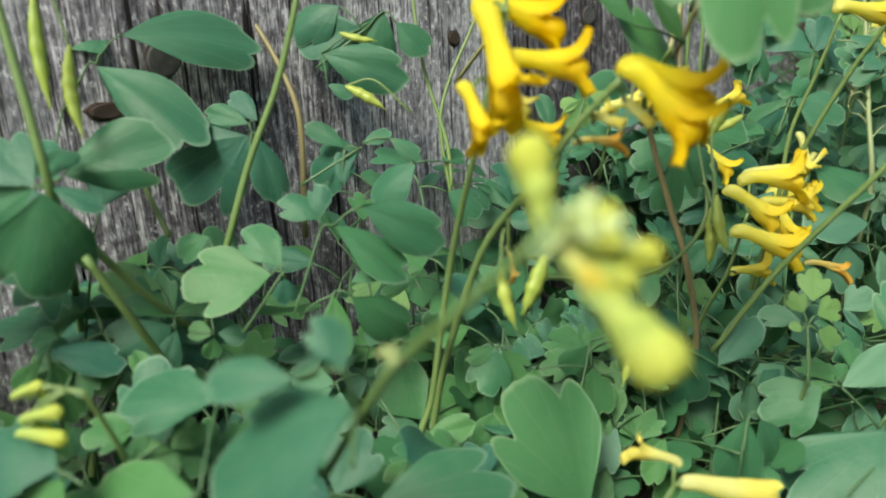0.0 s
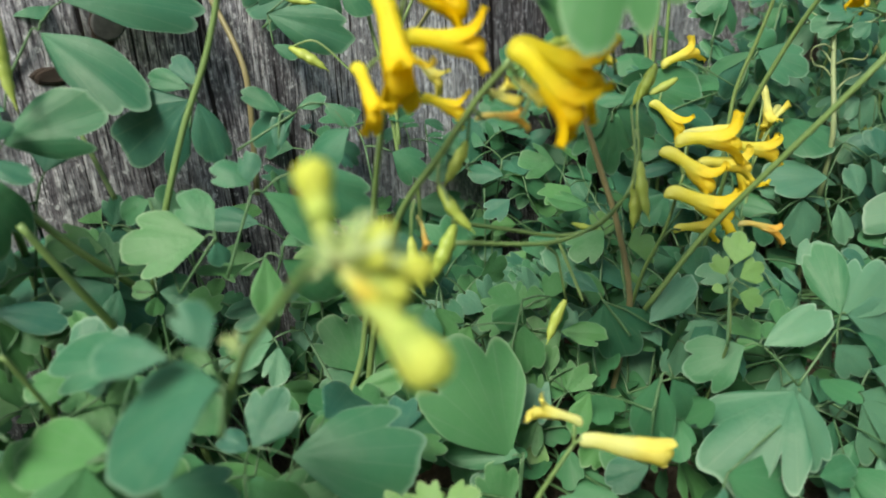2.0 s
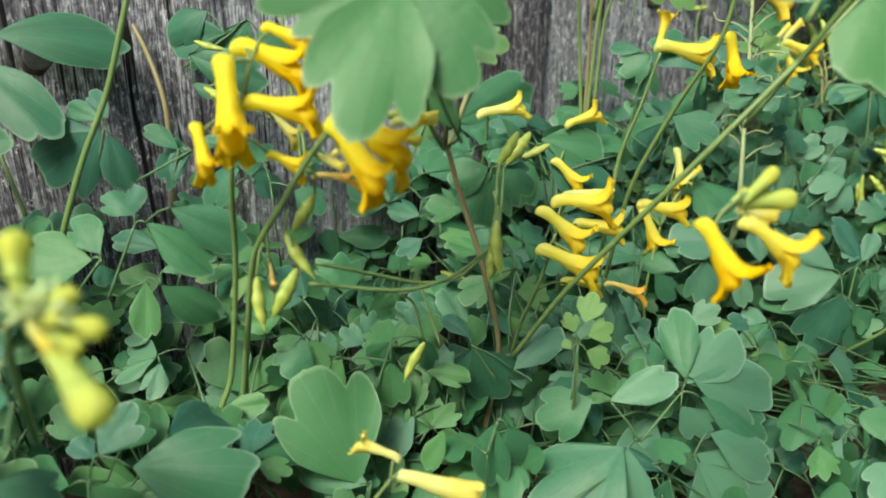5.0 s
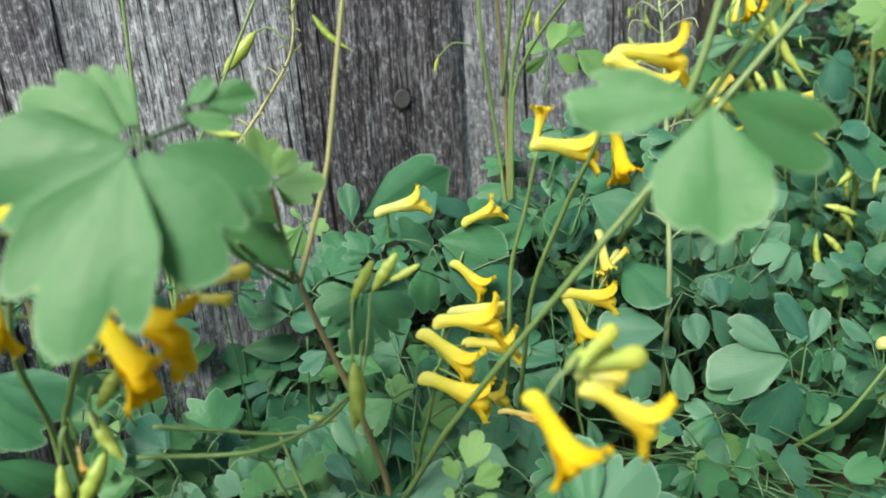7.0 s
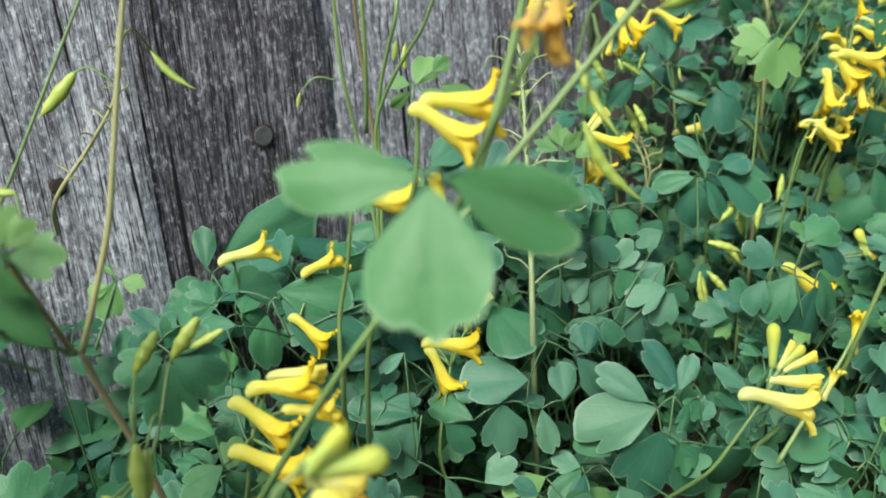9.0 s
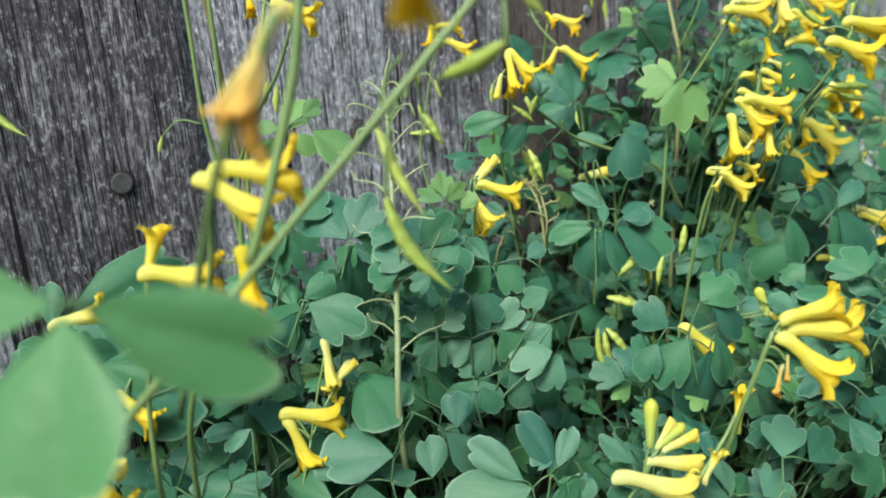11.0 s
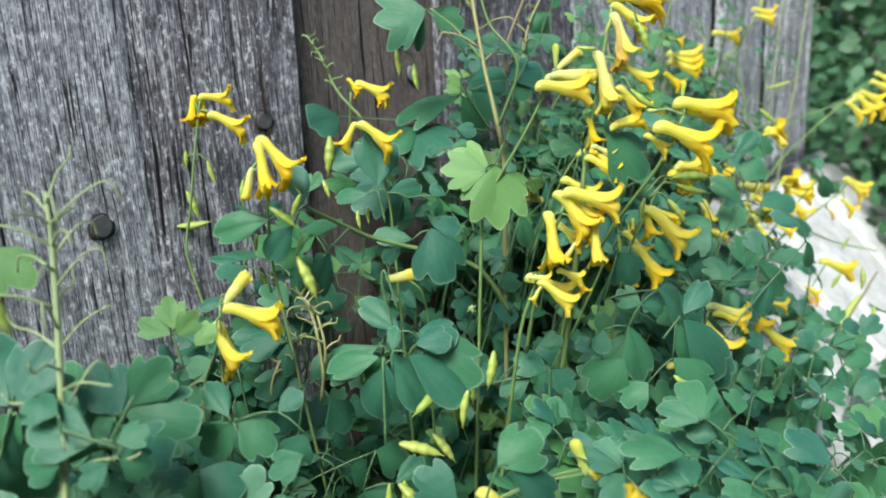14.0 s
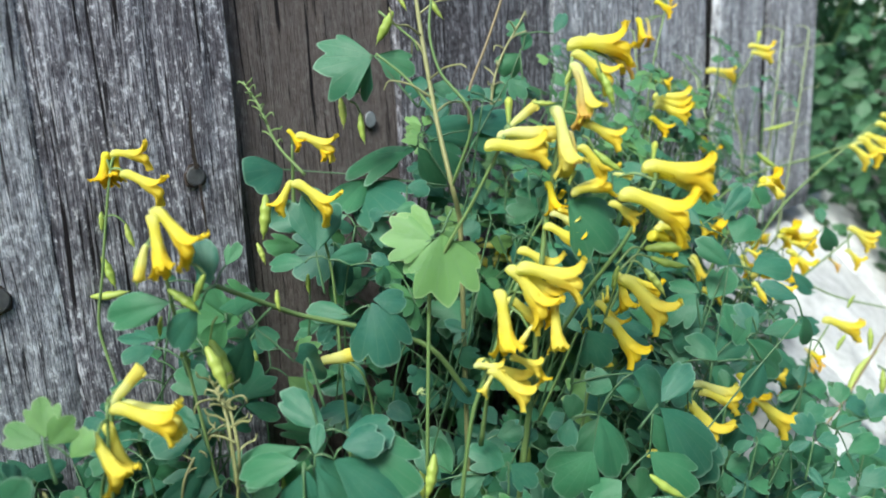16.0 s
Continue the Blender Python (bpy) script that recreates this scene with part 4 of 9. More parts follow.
leaf(PLANTS[1], ((-0.1836, -0.0692, 0.0874), (-0.1775, -0.0699, 0.0986)), [
    ("oval", (-0.1779, -0.0699, 0.0977), (-0.1818, -0.0762, 0.0829), (-0.24, -0.60, 0.76)),
    ("oval", (-0.1746, -0.0728, 0.0971), (-0.1633, -0.0819, 0.0849), (-0.60, -0.70, 0.39)),
    ("oval", (-0.1740, -0.0720, 0.1005), (-0.1655, -0.0750, 0.1035), (-0.43, -0.61, 0.67)),
    ("round", (-0.1856, -0.0655, 0.0930), (-0.1794, -0.0447, 0.0906), (-0.12, -0.65, 0.75))])
leaf(PLANTS[1], ((-0.2054, -0.0446, 0.0885), (-0.2016, -0.0478, 0.0883)), [
    ("round", (-0.2013, -0.0481, 0.0880), (-0.2060, -0.0435, 0.0899), (-0.11, -0.83, 0.54)),
    ("round", (-0.2004, -0.0487, 0.0882), (-0.1948, -0.0537, 0.0876), (-0.39, -0.64, 0.66)),
    ("round", (-0.2015, -0.0483, 0.0871), (-0.2029, -0.0474, 0.0810), (-0.18, -0.81, 0.56))])
leaf(PLANTS[1], ((-0.1996, -0.0115, 0.0825), (-0.2014, -0.0045, 0.0972)), [
    ("three", (-0.2014, -0.0045, 0.0972), (-0.2062, -0.0003, 0.1044), (-0.35, -0.64, 0.68)),
    ("three", (-0.1990, -0.0067, 0.0962), (-0.1959, -0.0065, 0.1050), (-0.04, -0.72, 0.69)),
    ("three", (-0.1941, -0.0111, 0.0951), (-0.1903, -0.0092, 0.1043), (-0.07, -0.80, 0.60)),
    ("round", (-0.2007, -0.0081, 0.0891), (-0.1923, -0.0167, 0.0880), (-0.24, -0.69, 0.68)),
    ("two", (-0.2184, 0.0090, 0.0967), (-0.2266, -0.0271, 0.0899), (-0.33, -0.67, 0.67))])
leaf(PLANTS[0], ((-0.2331, -0.0687, 0.0722), (-0.2253, -0.0731, 0.0770)), [
    ("three", (-0.2253, -0.0731, 0.0770), (-0.2241, -0.0662, 0.0938), (-0.49, -0.69, 0.54)),
    ("round", (-0.2246, -0.0741, 0.0758), (-0.2176, -0.0767, 0.0802), (-0.22, -0.60, 0.77)),
    ("oval", (-0.2219, -0.0599, 0.0839), (-0.2229, -0.0557, 0.0929), (0.00, -0.76, 0.65))])
leaf(PLANTS[0], ((-0.2399, -0.0484, 0.0763), (-0.2390, -0.0426, 0.0933)), [
    ("oval", (-0.2385, -0.0430, 0.0933), (-0.2249, -0.0514, 0.0915), (0.08, -0.75, 0.65)),
    ("oval", (-0.2385, -0.0438, 0.0914), (-0.2360, -0.0474, 0.0759), (0.00, -0.57, 0.82)),
    ("oval", (-0.2405, -0.0421, 0.0915), (-0.2471, -0.0391, 0.0843), (-0.08, -0.78, 0.62)),
    ("round", (-0.2363, -0.0436, 0.0963), (-0.2408, -0.0376, 0.0973), (-0.15, -0.71, 0.69))])
leaf(PLANTS[0], ((-0.2460, -0.0934, 0.0856), (-0.2492, -0.0896, 0.0887)), [
    ("three", (-0.2492, -0.0896, 0.0887), (-0.2604, -0.0761, 0.0934), (-0.32, -0.62, 0.71)),
    ("three", (-0.2489, -0.0906, 0.0868), (-0.2544, -0.0880, 0.0787), (-0.15, -0.64, 0.75)),
    ("oval", (-0.2471, -0.0917, 0.0876), (-0.2569, -0.0847, 0.0818), (0.03, -0.88, 0.47))])
leaf(PLANTS[2], ((-0.1451, -0.0163, 0.1497), (-0.1296, -0.0244, 0.1613)), [
    ("two", (-0.1253, -0.0263, 0.1652), (-0.1351, -0.0258, 0.1465), (-0.34, -0.85, 0.41)),
    ("three", (-0.1318, -0.0229, 0.1606), (-0.1468, -0.0102, 0.1557), (-0.69, -0.70, 0.20)),
    ("oval", (-0.1428, -0.0166, 0.1538), (-0.1288, -0.0376, 0.1471), (-0.59, -0.78, 0.19)),
    ("two", (-0.1356, -0.0172, 0.1676), (-0.1493, -0.0120, 0.1600), (-0.67, -0.70, 0.24)),
    ("round", (-0.1234, -0.0292, 0.1617), (-0.1166, -0.0365, 0.1528), (-0.37, -0.79, 0.50)),
    ("oval", (-0.1436, -0.0195, 0.1446), (-0.1398, -0.0260, 0.1419), (-0.44, -0.83, 0.34))])
leaf(PLANTS[1], ((-0.2070, -0.1074, 0.0526), (-0.2052, -0.1039, 0.0620)), [
    ("two", (-0.1957, -0.1091, 0.0655), (-0.1759, -0.1284, 0.0687), (-0.02, -0.81, 0.58)),
    ("three", (-0.2018, -0.1035, 0.0679), (-0.1930, -0.1026, 0.0790), (-0.45, -0.64, 0.63)),
    ("three", (-0.2046, -0.1049, 0.0610), (-0.1974, -0.1155, 0.0472), (0.12, -0.59, 0.80)),
    ("oval", (-0.2091, -0.1017, 0.0609), (-0.2259, -0.0850, 0.0596), (-0.09, -0.78, 0.61)),
    ("round", (-0.2028, -0.1031, 0.0673), (-0.2067, -0.0975, 0.0713), (-0.15, -0.44, 0.88))])
leaf(PLANTS[1], ((-0.2072, -0.1050, 0.0439), (-0.2076, -0.1033, 0.0467)), [
    ("three", (-0.2060, -0.1037, 0.0480), (-0.1882, -0.1120, 0.0529), (-0.36, -0.61, 0.70)),
    ("round", (-0.2108, -0.1002, 0.0483), (-0.2146, -0.1030, 0.0412), (-0.14, -0.70, 0.70)),
    ("round", (-0.1853, -0.1075, 0.0704), (-0.1659, -0.0976, 0.0650), (-0.21, -0.58, 0.79)),
    ("oval", (-0.1658, -0.0869, 0.0600), (-0.1541, -0.0941, 0.0625), (-0.32, -0.75, 0.58))])
leaf(PLANTS[0], ((-0.2215, -0.1455, 0.1018), (-0.2189, -0.1435, 0.1096)), [
    ("owt", (-0.2190, -0.1436, 0.1091), (-0.2386, -0.1243, 0.1026), (-0.27, -0.48, 0.84)),
    ("oval", (-0.2245, -0.1373, 0.1138), (-0.2349, -0.1279, 0.1150), (-0.37, -0.58, 0.73)),
    ("two", (-0.2210, -0.1450, 0.1168), (-0.2216, -0.1409, 0.1240), (-0.21, -0.66, 0.72))])
leaf(PLANTS[0], ((-0.2308, -0.1077, 0.0840), (-0.2355, -0.1054, 0.0817)), [
    ("deep", (-0.2356, -0.1055, 0.0813), (-0.2440, -0.1059, 0.0648), (-0.11, -0.69, 0.71)),
    ("three", (-0.2257, -0.1151, 0.0766), (-0.2139, -0.1228, 0.0705), (-0.44, -0.66, 0.61)),
    ("two", (-0.2190, -0.0920, 0.0925), (-0.2344, -0.0794, 0.0953), (0.16, -0.75, 0.65)),
    ("oval", (-0.2304, -0.1092, 0.0816), (-0.2472, -0.0847, 0.0795), (-0.20, -0.67, 0.72))])
leaf(PLANTS[1], ((-0.1391, -0.1222, 0.0281), (-0.1339, -0.1193, 0.0414)), [
    ("three", (-0.1369, -0.1175, 0.0407), (-0.1439, -0.1012, 0.0713), (-0.29, -0.55, 0.78)),
    ("oval", (-0.1348, -0.1190, 0.0406), (-0.1499, -0.1027, 0.0466), (-0.19, -0.63, 0.75)),
    ("three", (-0.1433, -0.1199, 0.0268), (-0.1417, -0.1159, 0.0398), (-0.33, -0.63, 0.70)),
    ("round", (-0.1395, -0.1227, 0.0265), (-0.1460, -0.1124, 0.0361), (-0.34, -0.52, 0.78)),
    ("oval", (-0.1499, -0.1165, 0.0240), (-0.1651, -0.1077, 0.0160), (-0.52, -0.56, 0.64))])
leaf(PLANTS[2], ((-0.1219, -0.1003, 0.0568), (-0.1136, -0.0980, 0.0733)), [
    ("round", (-0.1142, -0.0980, 0.0725), (-0.1197, -0.0951, 0.0631), (-0.24, -0.79, 0.57)),
    ("round", (-0.1154, -0.1000, 0.0666), (-0.1171, -0.1028, 0.0519), (-0.45, -0.53, 0.72)),
    ("oval", (-0.1068, -0.1027, 0.0737), (-0.1013, -0.1060, 0.0619), (-0.34, -0.55, 0.77)),
    ("three", (-0.1291, -0.0897, 0.0674), (-0.1336, -0.0841, 0.0729), (-0.55, -0.56, 0.62)),
    ("round", (-0.1277, -0.0908, 0.0673), (-0.1399, -0.0910, 0.0536), (-0.15, -0.70, 0.70)),
    ("oval", (-0.1391, -0.0873, 0.0578), (-0.1470, -0.0846, 0.0472), (-0.34, -0.63, 0.70))])
leaf(PLANTS[2], ((-0.0858, -0.1152, 0.0579), (-0.0896, -0.1071, 0.0686)), [
    ("deep", (-0.0894, -0.1077, 0.0678), (-0.0863, -0.1134, 0.0484), (-0.63, -0.50, 0.59)),
    ("oval", (-0.0804, -0.1175, 0.0611), (-0.0650, -0.1216, 0.0740), (-0.53, -0.59, 0.61)),
    ("round", (-0.0744, -0.1247, 0.0555), (-0.0773, -0.1254, 0.0441), (-0.61, -0.48, 0.63)),
    ("oval", (-0.0734, -0.1263, 0.0537), (-0.0573, -0.1316, 0.0585), (-0.36, -0.63, 0.69)),
    ("oval", (-0.0898, -0.1060, 0.0704), (-0.0931, -0.0961, 0.0764), (-0.24, -0.71, 0.66))])
leaf(PLANTS[2], ((-0.1100, -0.1429, 0.0555), (-0.1055, -0.1417, 0.0644)), [
    ("oval", (-0.1063, -0.1414, 0.0637), (-0.1116, -0.1427, 0.0425), (-0.55, -0.36, 0.75)),
    ("oval", (-0.1039, -0.1435, 0.0631), (-0.0992, -0.1506, 0.0505), (-0.56, -0.46, 0.69)),
    ("round", (-0.1080, -0.1409, 0.0358), (-0.1184, -0.1347, 0.0333), (-0.63, -0.40, 0.67)),
    ("round", (-0.1053, -0.1317, 0.0315), (-0.1095, -0.1335, 0.0218), (-0.69, -0.45, 0.57)),
    ("oval", (-0.1086, -0.1199, 0.0500), (-0.1161, -0.1202, 0.0388), (-0.67, -0.56, 0.49))])
leaf(PLANTS[2], ((-0.0765, -0.1649, 0.0520), (-0.0758, -0.1630, 0.0569)), [
    ("deep", (-0.0770, -0.1624, 0.0563), (-0.1023, -0.1598, 0.0407), (-0.48, -0.29, 0.83)),
    ("oval", (-0.0762, -0.1630, 0.0563), (-0.0804, -0.1739, 0.0380), (-0.55, -0.46, 0.69)),
    ("three", (-0.1044, -0.1620, 0.0440), (-0.0918, -0.1760, 0.0344), (-0.56, -0.26, 0.79)),
    ("oval", (-0.1069, -0.1624, 0.0397), (-0.1135, -0.1626, 0.0298), (-0.74, -0.33, 0.59))])
leaf(PLANTS[2], ((-0.0620, -0.1558, 0.0486), (-0.0487, -0.1583, 0.0627)), [
    ("oval", (-0.0469, -0.1577, 0.0664), (-0.0445, -0.1476, 0.0850), (-0.64, -0.24, 0.73)),
    ("owt", (-0.0455, -0.1588, 0.0663), (-0.0237, -0.1752, 0.0594), (-0.75, -0.38, 0.53)),
    ("two", (-0.0473, -0.1581, 0.0651), (-0.0281, -0.1613, 0.0780), (-0.60, -0.59, 0.54)),
    ("oval", (-0.0448, -0.1618, 0.0613), (-0.0285, -0.1795, 0.0525), (-0.43, -0.53, 0.73)),
    ("three", (-0.0499, -0.1595, 0.0586), (-0.0441, -0.1667, 0.0494), (-0.83, -0.31, 0.46)),
    ("oval", (-0.0667, -0.1468, 0.0596), (-0.0517, -0.1573, 0.0702), (-0.43, -0.50, 0.75)),
    ("three", (-0.0709, -0.1436, 0.0599), (-0.0852, -0.1359, 0.0540), (-0.76, -0.37, 0.53))])
leaf(PLANTS[2], ((-0.0634, -0.1620, 0.0449), (-0.0528, -0.1683, 0.0476)), [
    ("two", (-0.0528, -0.1683, 0.0476), (-0.0329, -0.1850, 0.0339), (-0.63, -0.40, 0.66)),
    ("three", (-0.0519, -0.1698, 0.0459), (-0.0455, -0.1805, 0.0279), (-0.58, -0.42, 0.70)),
    ("oval", (-0.0601, -0.1660, 0.0415), (-0.0637, -0.1678, 0.0295), (-0.35, -0.54, 0.76)),
    ("oval", (-0.0610, -0.1719, 0.0285), (-0.0670, -0.1919, 0.0332), (-0.61, -0.47, 0.64)),
    ("round", (-0.0454, -0.1829, 0.0292), (-0.0460, -0.1865, 0.0190), (-0.70, -0.40, 0.59)),
    ("oval", (-0.0482, -0.1685, 0.0538), (-0.0288, -0.1827, 0.0423), (-0.58, -0.28, 0.77))])
leaf(PLANTS[2], ((-0.0804, -0.1442, 0.0636), (-0.0755, -0.1403, 0.0786)), [
    ("three", (-0.0725, -0.1395, 0.0844), (-0.0670, -0.1371, 0.0919), (-0.57, -0.46, 0.68)),
    ("three", (-0.0725, -0.1413, 0.0808), (-0.0651, -0.1440, 0.0832), (-0.63, -0.66, 0.41)),
    ("three", (-0.0753, -0.1388, 0.0818), (-0.0769, -0.1361, 0.0870), (-0.78, -0.28, 0.56)),
    ("three", (-0.0739, -0.1423, 0.0769), (-0.0682, -0.1465, 0.0737), (-0.68, -0.38, 0.63)),
    ("round", (-0.0773, -0.1397, 0.0771), (-0.0784, -0.1373, 0.0794), (-0.66, -0.56, 0.50))], 1)
leaf(PLANTS[1], ((-0.1794, -0.1430, 0.0482), (-0.1791, -0.1388, 0.0570)), [
    ("five", (-0.1803, -0.1384, 0.0560), (-0.1886, -0.1325, 0.0601), (-0.47, -0.58, 0.67)),
    ("five", (-0.1784, -0.1390, 0.0574), (-0.1779, -0.1341, 0.0632), (-0.48, -0.63, 0.62)),
    ("five", (-0.1774, -0.1400, 0.0569), (-0.1706, -0.1458, 0.0589), (-0.39, -0.62, 0.68)),
    ("three", (-0.1765, -0.1399, 0.0584), (-0.1706, -0.1440, 0.0636), (-0.03, -0.54, 0.84))], 1)
stem(PLANTS[2], ((-0.0732, -0.1331, 0.0351), (-0.0726, -0.1354, 0.0446), (-0.0773, -0.1424, 0.0637), (-0.0755, -0.1403, 0.0786)), 0.0006, 0.0005, GREEN_STALK)
stem(PLANTS[2], ((-0.1446, -0.1075, 0.1025), (-0.1211, -0.1161, 0.0981), (-0.1056, -0.1186, 0.0995), (-0.0906, -0.1183, 0.1058)), 0.0008, 0.0006, GREEN_STALK)
pod(PLANTS[2], (-0.0924, -0.1218, 0.1148), (-0.0948, -0.1276, 0.0998), (-0.0912, -0.1188, 0.1225))
pod(PLANTS[2], (-0.0820, -0.1175, 0.1382), (-0.0894, -0.1170, 0.1286))
pod(PLANTS[2], (-0.1114, -0.1132, 0.0779), (-0.1190, -0.1133, 0.0667), (-0.1216, -0.1161, 0.0974))
stem(PLANTS[2], ((-0.0957, -0.1228, 0.1080), (-0.0918, -0.1207, 0.1179), (-0.0888, -0.1175, 0.1285), (-0.0829, -0.1173, 0.1375)), 0.0006, 0.0004, GREEN_STALK)
bracts(PLANTS[0], (-0.2206, -0.1559, 0.1222), (-0.2, -0.6, 0.5), 0.0024, 57)
stem(PLANTS[2], ((-0.0848, -0.1005, 0.0000), (-0.0814, -0.1109, 0.0633), (-0.0868, -0.1102, 0.0916), (-0.0901, -0.1070, 0.1071), (-0.0943, -0.1045, 0.1226), (-0.0964, -0.1031, 0.1324)), 0.0012, 0.0010, BROWN_STALK)
stem(PLANTS[2], ((-0.0964, -0.1031, 0.1324), (-0.0906, -0.1037, 0.1466), (-0.0843, -0.1038, 0.1632), (-0.0733, -0.1005, 0.2026), (-0.0545, -0.0976, 0.2698)), 0.0010, 0.0008, DRY_STALK)
stem(PLANTS[2], ((-0.0983, -0.1041, 0.1332), (-0.1022, -0.1119, 0.1452), (-0.1086, -0.1256, 0.1635)), 0.0009, 0.0007, BROWN_STALK)
stem(PLANTS[2], ((-0.0976, -0.1023, 0.1325), (-0.1071, -0.1101, 0.1416), (-0.1174, -0.1241, 0.1531)), 0.0009, 0.0007, GREEN_STALK)
leaf(PLANTS[1], ((-0.1081, -0.1262, 0.1401), (-0.1220, -0.1365, 0.1552), (-0.1327, -0.1477, 0.1731), (-0.1386, -0.1528, 0.1823)), [
    ("two", (-0.1407, -0.1518, 0.1818), (-0.1661, -0.1427, 0.1789), (-0.44, -0.84, 0.33)),
    ("tri", (-0.1420, -0.1538, 0.1810), (-0.1594, -0.1654, 0.1565), (-0.44, -0.84, 0.33)),
    ("three", (-0.1399, -0.1549, 0.1813), (-0.1368, -0.1670, 0.1616), (-0.45, -0.83, 0.33)),
    ("tri", (-0.1408, -0.1486, 0.1835), (-0.1533, -0.1384, 0.1903), (-0.43, -0.84, 0.32)),
    ("cleft", (-0.1363, -0.1534, 0.1811), (-0.1243, -0.1624, 0.1702), (-0.46, -0.82, 0.33)),
    ("owt", (-0.1384, -0.1486, 0.1837), (-0.1432, -0.1417, 0.1941), (-0.45, -0.84, 0.31))], 2)
leaf(PLANTS[2], ((-0.1386, -0.1528, 0.1823), (-0.1265, -0.1357, 0.1816)), [
    ("oval", (-0.1274, -0.1346, 0.1830), (-0.1194, -0.1399, 0.1814), (-0.46, -0.73, 0.50)),
    ("oval", (-0.1264, -0.1347, 0.1843), (-0.1213, -0.1371, 0.1895), (-0.45, -0.70, 0.56)),
    ("owt", (-0.1234, -0.1364, 0.1847), (-0.1142, -0.1401, 0.1858), (-0.52, -0.83, 0.19))], 2)
leaf(PLANTS[2], ((-0.0983, -0.1041, 0.1332), (-0.1008, -0.1137, 0.1372), (-0.1031, -0.1182, 0.1411)), [
    ("long", (-0.1031, -0.1182, 0.1411), (-0.1188, -0.1144, 0.1627), (-0.30, -0.68, 0.67)),
    ("oval", (-0.1053, -0.1194, 0.1536), (-0.1161, -0.1196, 0.1672), (-0.30, -0.66, 0.69)),
    ("oval", (-0.1195, -0.1157, 0.1583), (-0.1269, -0.1116, 0.1689), (-0.25, -0.72, 0.65))], 2)
raceme(PLANTS[2], ((-0.1386, -0.1256, 0.1324), (-0.1333, -0.1252, 0.1424), (-0.1312, -0.1247, 0.1475)), 0.0006, 0.0004, [
    ("shut", (-0.1292, -0.1258, 0.1480), (-0.1167, -0.1281, 0.1475)),
    ("spoon", (-0.1287, -0.1232, 0.1491), (-0.1208, -0.1237, 0.1484)),
    ("shut", (-0.1308, -0.1258, 0.1451), (-0.1222, -0.1290, 0.1423))])
leaf(PLANTS[2], ((-0.1094, -0.1267, 0.1626), (-0.1094, -0.1254, 0.1658)), [
    ("three", (-0.1094, -0.1253, 0.1662), (-0.1095, -0.1239, 0.1765), (0.01, -0.75, 0.66)),
    ("three", (-0.1084, -0.1258, 0.1667), (-0.1036, -0.1290, 0.1712), (-0.37, -0.85, 0.37)),
    ("three", (-0.1081, -0.1266, 0.1649), (-0.1005, -0.1341, 0.1651), (-0.42, -0.82, 0.39)),
    ("oval", (-0.1085, -0.1262, 0.1655), (-0.0995, -0.1219, 0.1591), (-0.41, -0.74, 0.53))], 1)
spike(PLANTS[2], ((-0.0818, -0.0082, 0.1401), (-0.0828, -0.0267, 0.1550), (-0.0700, -0.0288, 0.1705), (-0.0589, -0.0299, 0.1862), (-0.0541, -0.0259, 0.2043)), 0.0008, 0.0005, DRY_STALK, 14, 0.005, 66)
bracts(PLANTS[2], (-0.1080, -0.1226, 0.1659), (0,-0.3,0.9), 0.0026, 67)
pod(PLANTS[2], (-0.0688, -0.0246, 0.1930), (-0.0816, -0.0214, 0.1801), (-0.0599, -0.0318, 0.1891))
pod(PLANTS[3], (-0.0403, -0.0100, 0.1971), (-0.0310, -0.0214, 0.1832), (-0.0567, -0.0301, 0.1989))
pod(PLANTS[2], (-0.1002, -0.0885, 0.1701), (-0.1093, -0.0815, 0.1730), (-0.1003, -0.0905, 0.1644))
pod(PLANTS[2], (-0.0695, -0.1081, 0.1349), (-0.0781, -0.1065, 0.1247))
pod(PLANTS[2], (-0.0651, -0.1122, 0.1315), (-0.0739, -0.1081, 0.1275))
pod(PLANTS[2], (-0.0900, -0.1193, 0.1109), (-0.0952, -0.1220, 0.0955), (-0.0816, -0.1087, 0.1134))
pod(PLANTS[2], (-0.0998, -0.1043, 0.0949), (-0.0932, -0.1093, 0.0928))
stem(PLANTS[2], ((-0.1382, -0.0986, 0.1042), (-0.1245, -0.1029, 0.0996), (-0.1090, -0.1084, 0.0948), (-0.0984, -0.1143, 0.0972), (-0.0881, -0.1165, 0.1084), (-0.0780, -0.1065, 0.1250)), 0.0008, 0.0005, GREEN_STALK)
stem(PLANTS[2], ((-0.1097, -0.1081, 0.0946), (-0.1087, -0.1121, 0.0859), (-0.1077, -0.1161, 0.0772)), 0.0006, 0.0005, GREEN_STALK)
stem(PLANTS[2], ((-0.0788, -0.1147, 0.0642), (-0.0694, -0.1289, 0.0913), (-0.0556, -0.1639, 0.1400), (-0.0278, -0.1752, 0.1700), (-0.0001, -0.1865, 0.2000), (0.0230, -0.1959, 0.2250), (0.0738, -0.2166, 0.2800)), 0.0011, 0.0009)
leaf(PLANTS[2], ((-0.0391, -0.1838, 0.1721), (-0.0530, -0.1950, 0.1779), (-0.0604, -0.2014, 0.1812)), [
    ("wing", (-0.0614, -0.2006, 0.1816), (-0.0775, -0.1867, 0.1831), (-0.65, -0.63, 0.41)),
    ("broad", (-0.0605, -0.2018, 0.1801), (-0.0687, -0.2111, 0.1616), (-0.66, -0.62, 0.42)),
    ("fork", (-0.0584, -0.2027, 0.1814), (-0.0392, -0.2125, 0.1698), (-0.67, -0.61, 0.41))], 2)
